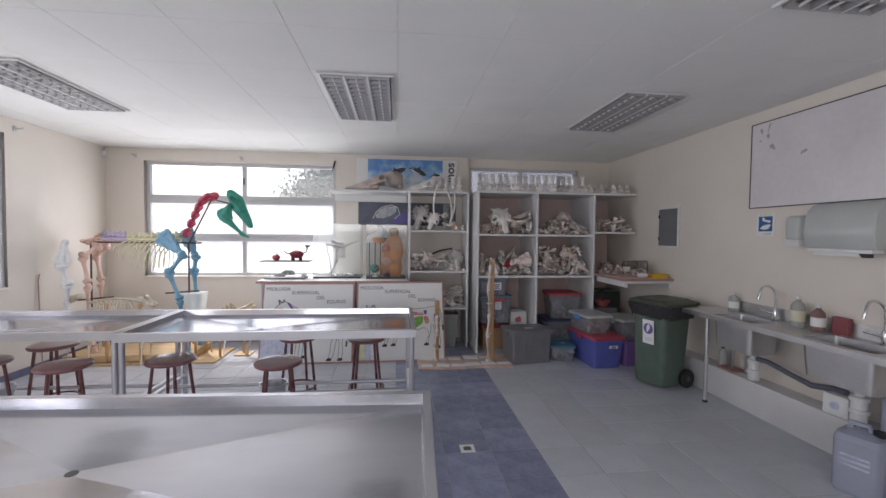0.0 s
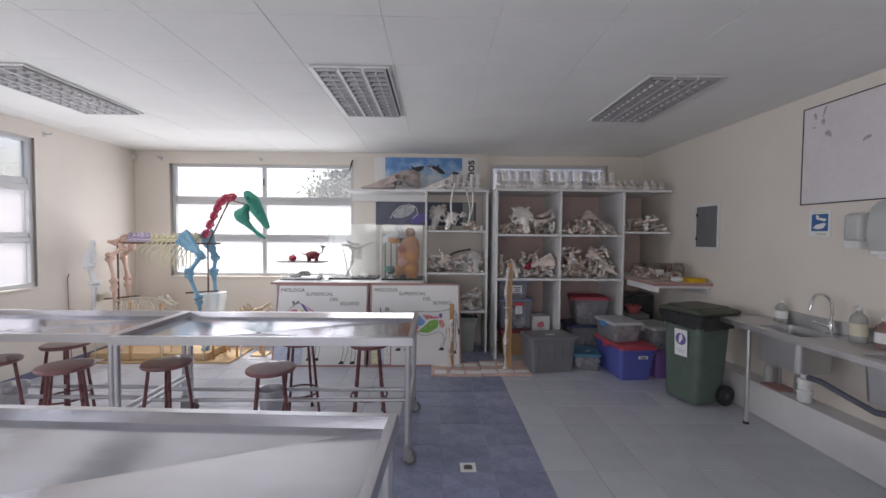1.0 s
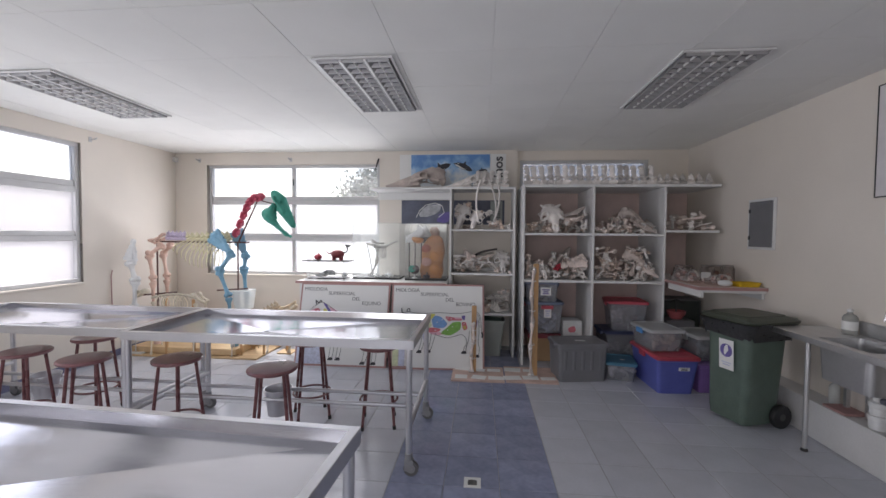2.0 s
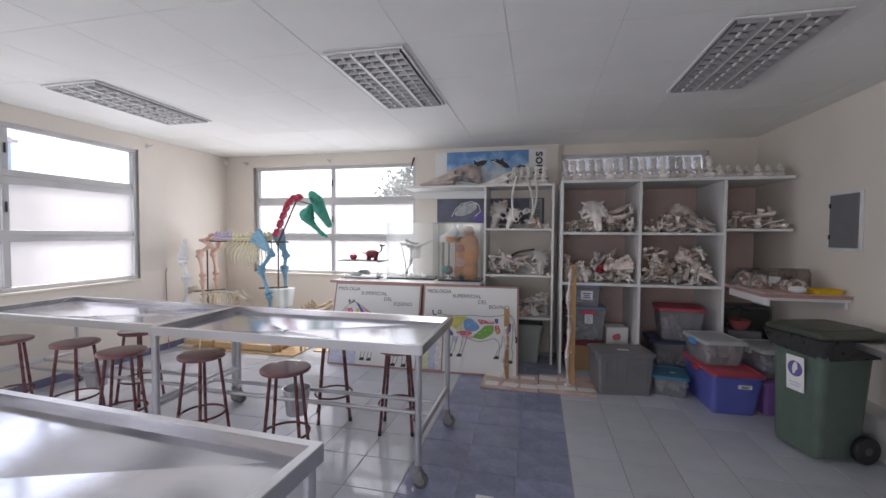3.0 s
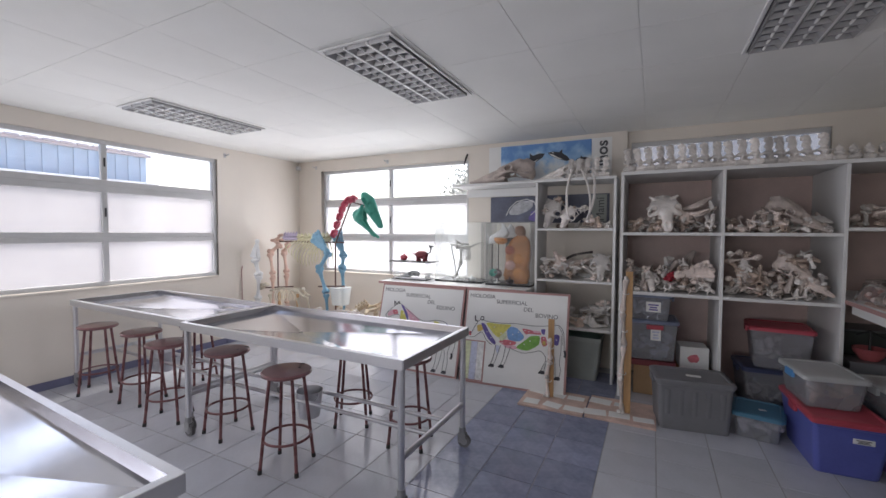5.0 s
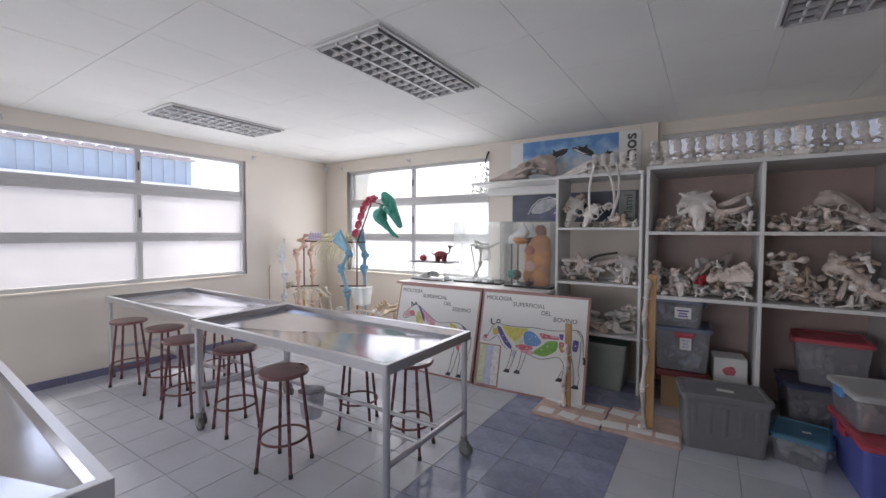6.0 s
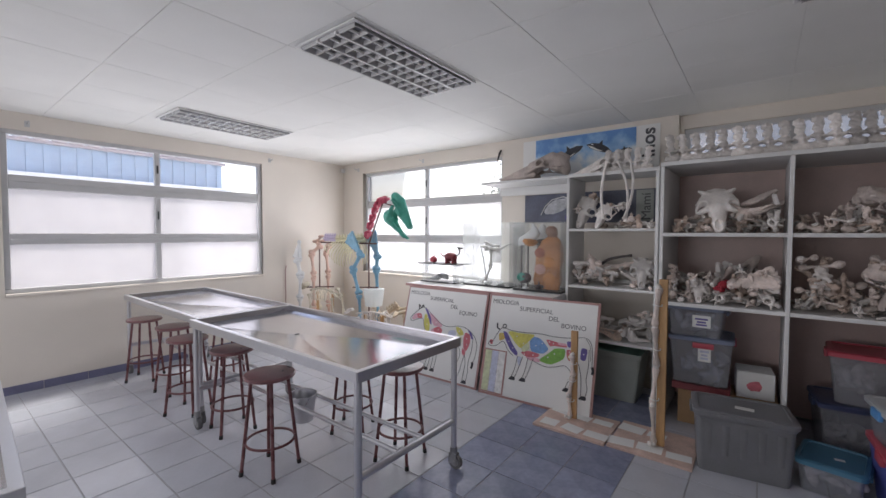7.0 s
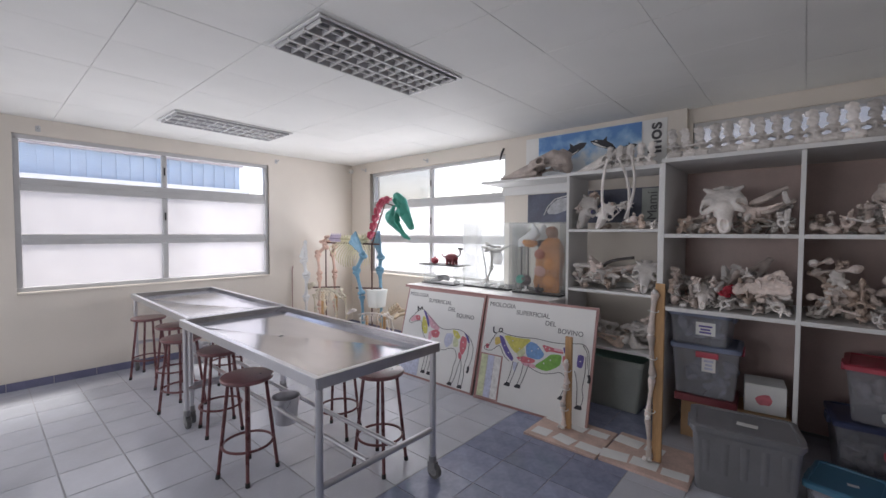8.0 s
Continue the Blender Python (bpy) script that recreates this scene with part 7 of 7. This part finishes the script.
part("knob", b, material("brown_model", (0.26, 0.13, 0.08), 0.45, scale=12, amount=0.4), wt)
for k, (x, z, r, mt) in enumerate(((-0.05, 0.40, 0.045, paint("rust", (0.34, 0.09, 0.05))), (0.03, 0.30, 0.05, orange), (-0.045, 0.22, 0.05, paint("rose", (0.52, 0.30, 0.26))), (0.03, 0.12, 0.055, orange))):
    b = B()
    bmesh.ops.create_icosphere(b, subdivisions=2, radius=1.0, matrix=Matrix.Translation((x, -0.055, z)) @ Matrix.Diagonal((r, 0.017, r * 1.25, 1)))
    part("organ", b, mt, wt)
bl = thing("globe_model", at(-0.30, 5.88, DZ + 0.0225), "small dark ball model with green patch on a foot", "model")
b = B()
lathe(b, [(0, 0), (0.04, 0), (0.036, 0.012), (0.010, 0.02), (0.010, 0.06), (0, 0.06)], 18)
part("foot", b, M["paper"], bl)
b = B()
bmesh.ops.create_icosphere(b, subdivisions=3, radius=0.062, matrix=Matrix.Translation((0, 0, 0.115)))
part("ball", b, material("dark_mottled_model", (0.10, 0.07, 0.08), 0.4, scale=18, amount=0.9), bl)
b = B()
lathe(b, [(0, 0.0), (0.035, 0.004), (0.048, 0.018), (0.035, 0.012), (0, 0.008)], 16, pose(-0.03, -0.05, 0.125, 65, 20, 0))
part("green_patch", b, PB["green"], bl)
put_bone("short_vertebra", pose(-0.14, 5.88, DZ + 0.05, 90, 0, 20), 0.9, "", material("dark_model", (0.05, 0.04, 0.05), 0.4, amount=0.4), "small dark model of an organ in the case")
# low glass bench with models
gb = thing("glass_bench", at(-1.515, 5.93, DZ), "low clear bench with a dark plate on top", "bench")
b = B()
box(b, -0.33, 0.33, -0.13, 0.13, 0.232, 0.246, 0.002)
part("plate", b, M["black"], gb)
for x in (-0.25, 0.25):
    b = B()
    box(b, x - 0.003, x + 0.003, -0.12, 0.12, 0.012, 0.231)
    part("glass_leg", b, M["acrylic"], gb)
b = B()
box(b, -0.27, 0.27, -0.14, 0.12, 0.0005, 0.011, 0.002)
part("lower_plate", b, M["black"], gb)
an = thing("animal_model", at(-1.38, 5.92, DZ + 0.247), "small dark red animal model on four legs", "model")
dr = paint("dark_red", (0.20, 0.03, 0.04))
b = B()
bmesh.ops.create_icosphere(b, subdivisions=3, radius=1.0, matrix=Matrix.Translation((0, 0, 0.085)) @ Matrix.Diagonal((0.095, 0.06, 0.058, 1)))
part("body", b, dr, an)
for x, y in ((0.05, 0.03), (0.05, -0.03), (-0.05, 0.03), (-0.05, -0.03)):
    b = B()
    tube(b, [(x, y, 0.0), (x, y, 0.07)], [0.018, 0.02], 10)
    part("leg", b, dr, an)
b = B()
tube(b, [(-0.08, 0, 0.10), (-0.13, 0, 0.09), (-0.17, 0, 0.13)], [0.012, 0.008, 0.006], 8)
part("tail", b, dr, an)
b = B()
tube(b, [(0.08, 0, 0.10), (0.13, 0, 0.12), (0.14, 0, 0.17), (0.12, 0, 0.20), (0.18, 0, 0.20)], [0.012, 0.009, 0.012, 0.024, 0.010], 10)
part("neck_and_head", b, M["rubber"], an)
ap = thing("heart_model", at(-1.65, 5.90, DZ + 0.247), "small red organ model like an apple", "model")
b = B()
bmesh.ops.create_icosphere(b, subdivisions=3, radius=1.0, matrix=Matrix.Translation((0, 0, 0.042)) @ Matrix.Diagonal((0.055, 0.045, 0.042, 1)))
part("body", b, M["red"], ap)
b = B()
tube(b, [(0, 0, 0.075), (0.015, 0, 0.10)], [0.012, 0.006], 8)
part("stem", b, dr, ap)
put_bone("sheep_skull", pose(-1.52, 5.88, DZ + 0.03, 0, 0, 195), 0.52, "", material("grey_cast", (0.45, 0.46, 0.47), 0.6), "small grey skull cast under the glass bench")
put_bone("short_vertebra", pose(-1.28, 5.90, DZ + 0.035, 90, 0, 40), 0.7, "", wp, "small white bone under the glass bench")
for x, y, r in ((0.02, 5.62, 12), (-0.10, 5.60, -6)):
    b = B()
    box(b, -0.07, 0.07, -0.035, 0.035, 0, 0.002)
    solid("paper_card", b, M["paper"], at(x, y, DZ + 0.0005, r), "small white paper card lying on the desk", "card", "paper cards")

# ---- side counter: jars and trays ----
CZ = 1.105
jar_glass = glass("jar_glass", (0.80, 0.76, 0.74), 0.04, 0.16, 0.03)
M["jarlid"] = glass("dull_jar_lid", (0.55, 0.50, 0.48), 0.05, 0.5, 0.2)


def jar(x, y, r, h, fill, label, cap_mat="jarlid"):
    t = thing("specimen_jar", at(x, y, CZ + 0.0005), label, "jar", "specimen jars")
    b = B()
    lathe(b, [(0, 0), (r * 0.96, 0), (r, 0.008), (r, h * 0.82), (r * 0.8, h * 0.9), (r * 0.8, h * 0.93)], 22)
    part("glass", b, jar_glass, t)
    b = B()
    lathe(b, [(0, h * 0.93), (r * 0.84, h * 0.93), (r * 0.84, h), (0, h)], 22)
    part("lid", b, M[cap_mat], t)
    o = bone_part(t, "specimen", "knuckle_bone", pose(0, 0, h * 0.35, 30, 60, 20), r / 0.05 * 0.85, fill)
    b = B()
    n = 6
    loft(b, [[(r * 1.012 * math.cos(a), r * 1.012 * math.sin(a), z) for a in (radians(195 + 75 * k / n) for k in range(n + 1))] for z in (h * 0.25, h * 0.6)], (False, False))
    b.faces.ensure_lookup_table()
    if "label" in label:
        part("paper_label", b, M["paper"], t)
    else:
        b.free()


flesh = paint("flesh", (0.46, 0.27, 0.24))
bag_film = glass("crumpled_film", (0.86, 0.78, 0.77), 0.07, 0.22, 0.12)
jar(2.97, 5.55, 0.085, 0.17, flesh, "glass jar with a pale organ")
jar(3.14, 5.32, 0.075, 0.19, flesh, "glass jar with a brown organ and label")
jar(3.30, 5.22, 0.07, 0.20, flesh, "glass jar with reddish organ")
jar(3.10, 5.72, 0.09, 0.16, pale, "wide glass jar with pale bones")
jar(3.33, 5.50, 0.08, 0.18, flesh, "tall glass jar with an organ")
for k, (x, y) in enumerate(((2.92, 5.36), (3.02, 5.20), (2.98, 5.75), (3.24, 5.08))):
    put_bone("knuckle_bone" if k % 2 else "short_vertebra", pose(x, y, CZ + 0.035, 90 * (k % 2 == 0), 0, 50 * k), 0.95, "small pieces on the counter", flesh if k > 1 else pale, "small bone piece lying on the counter")
b = B()
bmesh.ops.create_icosphere(b, subdivisions=3, radius=1.0, matrix=Matrix.Translation((0, 0, 0.032)) @ Matrix.Diagonal((0.07, 0.05, 0.033, 1)))
solid("white_skull_cap", b, wp, at(3.10, 4.90, CZ + 0.002), "rounded white bone lying on the counter edge", "bone")
b = B()
loft(b, [rounded(0.20, 0.13, 0.02, 0), rounded(0.23, 0.16, 0.025, 0.045), rounded(0.22, 0.15, 0.022, 0.045), rounded(0.19, 0.12, 0.018, 0.006)])
solid("yellow_tray", b, M["yellow"], at(3.31, 4.91, CZ + 0.0025, 5), "flat yellow plastic tray on the counter", "tray")
b = B()
box(b, 2.83, 3.40, 4.83, 5.5, CZ + 0.0002, CZ + 0.0004 + 0.0015)
solid("counter_paper", b, M["pinkboard"], at(0, 0, 0), "pinkish paper sheet lying on the counter", "paper")
# bags and loose pieces crowding the back of the counter
for x, y, r, h, sd_ in ((2.93, 5.20, 0.085, 0.15, 1), (2.90, 5.40, 0.10, 0.17, 2), (3.05, 5.02, 0.07, 0.11, 3), (3.20, 5.12, 0.08, 0.12, 4)):
    rnd = random.Random(sd_)
    t = thing("specimen_bag", at(x, y, CZ + 0.0022), "crumpled clear plastic bag with pinkish bone pieces", "bag", "specimen bags")
    b = B()
    rings = []
    for z, f in ((0.0, 0.9), (0.02, 1.08), (h * 0.45, 1.0), (h * 0.75, 0.7), (h * 0.9, 0.28), (h, 0.40)):
        rings.append([(r * f * rnd.uniform(0.82, 1.12) * math.cos(2 * math.pi * k / 16), r * f * rnd.uniform(0.82, 1.12) * math.sin(2 * math.pi * k / 16), z + (rnd.uniform(-0.008, 0.008) if z else 0)) for k in range(16)])
    loft(b, rings, (True, False))
    part("bag", b, bag_film, t)
    for k in range(5):
        bone_part(t, "piece", "knuckle_bone", pose(rnd.uniform(-0.4, 0.4) * r, rnd.uniform(-0.4, 0.4) * r, 0.035 + 0.018 * k * h / 0.15, rnd.uniform(0, 180), rnd.uniform(0, 90), 40 * k), 0.62, flesh if k % 2 else pale)
# under the counter
fr = thing("dark_cabinet", at(2.80, 5.98, 0), "dark green low cabinet under the counter", "cabinet")
b = B()
box(b, 0.0, 0.62, 0.0, 0.36, 0.0, 0.80, 0.006)
part("body", b, M["dgrey"], fr)
b = B()
box(b, 0.015, 0.605, -0.012, -0.0005, 0.02, 0.785, 0.004)
part("door", b, material("dark_door", (0.05, 0.06, 0.055), 0.4, amount=0.2), fr)
st = thing("stand_with_red_bowl", at(3.0, 5.72, 0.0), "small black stand with a red bowl under the counter", "stand")
b = B()
box(b, -0.16, 0.16, -0.13, 0.13, 0.0, 0.60, 0.004)
part("box", b, M["dgrey"], st)
b = B()
lathe(b, [(0, 0.602), (0.06, 0.602), (0.10, 0.66), (0.11, 0.70), (0.10, 0.70), (0.055, 0.612), (0, 0.612)], 22)
part("bowl", b, M["dullred"], st)
b = B()
tube(b, [(0, 0, 0.612), (0, 0, 0.84)], 0.010, 8)
tube(b, [(-0.09, 0, 0.80), (0, 0, 0.84), (0.09, 0, 0.79)], 0.008, 8)
part("stem", b, M["black"], st)

# ---- bone legs tied to the posts ----
def tied_leg(x, y, h, n, lean_x, seed):
    """Leg bones end to end against a post: uneven shafts, swollen joints, a split foot and turns of string."""
    rnd = random.Random(seed)
    t = thing("bone_leg", at(x, y, 0.0215), "pale leg bones tied upright to a wooden post", "specimen", "bone legs")
    for k in range(n):
        z0_, z1_ = h * k / n + 0.02, h * (k + 1) / n + 0.012
        xa, xb = lean_x * k / n + 0.012 * (-1) ** k, lean_x * (k + 1) / n - 0.010 * (-1) ** k
        b = B()
        rows = [(0.0, 1.25), (0.06, 1.55), (0.14, 1.35), (0.26, 0.98), (0.45, 0.85), (0.64, 0.92), (0.80, 1.22), (0.91, 1.6), (0.97, 1.45), (1.0, 1.0)]
        tube(b, [(xa + (xb - xa) * f + rnd.uniform(-0.002, 0.002), rnd.uniform(-0.002, 0.002), z0_ + (z1_ - z0_) * f) for f, _ in rows], [(0.0145 + 0.004 * k / n) * r * rnd.uniform(0.92, 1.1) for _, r in rows], 11)
        part("leg_bone", b, bone, t)
        bone_part(t, "joint", "knuckle_bone", pose(xb, -0.004, z1_, rnd.uniform(0, 90), 90, rnd.uniform(0, 180)), rnd.uniform(0.62, 0.8), pale)
    for k, x_ in enumerate((-0.014, 0.014)):
        bone_part(t, "toe", "knuckle_bone", pose(x_, -0.03, 0.02, 0, 10, 70 + 40 * k), 0.62, pale)
    for f in (0.30, 0.62, 0.90):
        b = B()
        tube(b, [(lean_x * f + 0.034 * math.cos(a), 0.004 + 0.030 * math.sin(a), h * f + 0.004 * math.sin(2 * a)) for a in (2 * math.pi * q / 20 for q in range(21))], 0.0035, 6, False)
        part("string", b, M["paper"], t)


tied_leg(0.485, 5.15, 0.55, 3, 0.03, 4)
tied_leg(1.158, 5.10, 1.20, 4, 0.015, 6)

# ---- floor drain in the blue strip ----
fd = thing("floor_drain", at(0.545, 3.045, 0.0), "square white floor drain plate in the blue tiles", "drain")
b = B()
for q in ((-0.055, 0.055, -0.055, -0.030), (-0.055, 0.055, 0.030, 0.055), (-0.055, -0.030, -0.0299, 0.0299), (0.030, 0.055, -0.0299, 0.0299)):
    box(b, *q, 0.0005, 0.006, 0.001)
part("plate", b, M["paper"], fd)
b = B()
lathe(b, [(0, 0.001), (0.034, 0.001), (0.034, 0.004), (0.028, 0.005), (0.02, 0.003), (0, 0.003)], 20)
part("grate", b, M["rubber"], fd)


# ---- tree behind the north window ----
tr = thing("tree", at(-1.35, 8.75, -0.3), "tree with small green leaves outside the window", "tree")
bark = material("bark", (0.14, 0.10, 0.07), 0.9, amount=0.3)
b = B()
tube(b, [(0, 0, 0), (0.1, 0, 1.6), (0.0, 0.1, 2.5), (-0.1, 0.1, 3.2)], [0.14, 0.11, 0.08, 0.03], 10)
rnd = random.Random(21)
tips = []
for k in range(16):
    a, z = rnd.uniform(0, 6.28), rnd.uniform(2.0, 2.8)
    L = rnd.uniform(0.3, 0.75)
    tip = (L * math.cos(a), L * math.sin(a), z + rnd.uniform(0.3, 0.9))
    tube(b, [(0, 0.05, z), (tip[0] * 0.5, tip[1] * 0.5, z + 0.3), tip], [0.035, 0.02, 0.008], 6)
    tips.append(tip)
part("trunk", b, bark, tr)
verts, faces = [], []
for k in range(7000):
    t_ = tips[k % len(tips)]
    c = Vector((t_[0] * rnd.uniform(0.4, 1.1) + rnd.gauss(0, 0.2), t_[1] * rnd.uniform(0.4, 1.1) + rnd.gauss(0, 0.2), t_[2] + rnd.gauss(0, 0.22)))
    u = Vector((rnd.gauss(0, 1), rnd.gauss(0, 1), rnd.gauss(0, 1))).normalized()
    v = u.orthogonal().normalized()
    s = rnd.uniform(0.03, 0.06)
    i = len(verts)
    verts += [c - u * s, c + v * s * 0.5, c + u * s, c - v * s * 0.5]
    faces.append((i, i + 1, i + 2, i + 3))
me = bpy.data.meshes.new("crown")
me.from_pydata([tuple(v) for v in verts], [], faces)
me.materials.append(material("leaf_green", (0.13, 0.15, 0.12), 0.6, amount=0.3))
part("crown", me, None, tr)


# ---- floor: tiles on grout ----
b = B()
box(b, X0 - T, X1 + T, Y0 - T, Y1 + T, -0.30, -0.003)
floor = solid("floor", b, M["grout"], I4, "tiled floor, white with one blue strip", "floor", kind="structure")
TS, J = 0.36, 0.0035


def tile_mesh(w, d, mat, J=0.0035):
    b = B()
    box(b, -w / 2 + J, w / 2 - J, -d / 2 + J, d / 2 - J, -0.008, 0.0)
    bmesh.ops.bevel(b, geom=[e for e in b.edges if min(v.co.z for v in e.verts) > -0.001], offset=0.0018, segments=1, affect='EDGES')
    return mesh_of("tile", b, mat, 30)


tw, tb = tile_mesh(TS, TS, M["tile"]), tile_mesh(TS, TS, M["bluetile"], 0.0022)
spare = B()
count = 0
for i in range(-12, 10):
    for j in range(-15, 10):
        xa, ya = TS * i, 3.0 + TS * j
        xb, yb = xa + TS, ya + TS
        if xb <= X0 + 0.02 or xa >= X1 - 0.02 or yb <= Y0 + 0.02 or ya >= Y1 - 0.02:
            continue
        whole = xa >= X0 and xb <= X1 and ya >= Y0 and yb <= Y1
        blue = 0 <= i <= 2
        near = whole and ya > 1.5 and ya < 5.6 and xa > -3.4
        if (near or (blue and whole)) and count < 300:
            o = new("tile", tb if blue else tw)
            o.parent = floor
            o.location = ((xa + xb) / 2, (ya + yb) / 2, 0)
            count += 1
        elif not blue or not whole:
            box(spare, max(xa, X0) + J, min(xb, X1) - J, max(ya, Y0) + J, min(yb, Y1) - J, -0.008, 0.0)
ob = part("tiles", spare, M["tile"], floor)
ob["kind"] = "stuff"

# skirting tiles along the west and north walls
base = thing("baseboard", I4, "blue tiled skirting along the wall", "skirting", kind="structure")
b = B()
box(b, 0, 0.012, -0.178, 0.178, 0.001, 0.085, 0.002)
sk = mesh_of("skirting_tile", b, M["bluebase"])
for j in range(24):
    o = new("skirting_tile", sk)
    o.parent, o.location = base, (X0 + 0.001, Y0 + 0.18 + 0.36 * j, 0)
for j in range(12):
    o = new("skirting_tile", sk)
    o.parent, o.matrix_basis = base, at(X0 + 0.2 + 0.36 * j, Y1 - 0.001, 0, -90)

# to true size
for ob in list(scene.objects):
    if ob.parent is None and ob.type != 'CAMERA':
        ob.matrix_basis = Matrix.Scale(S, 4) @ ob.matrix_basis
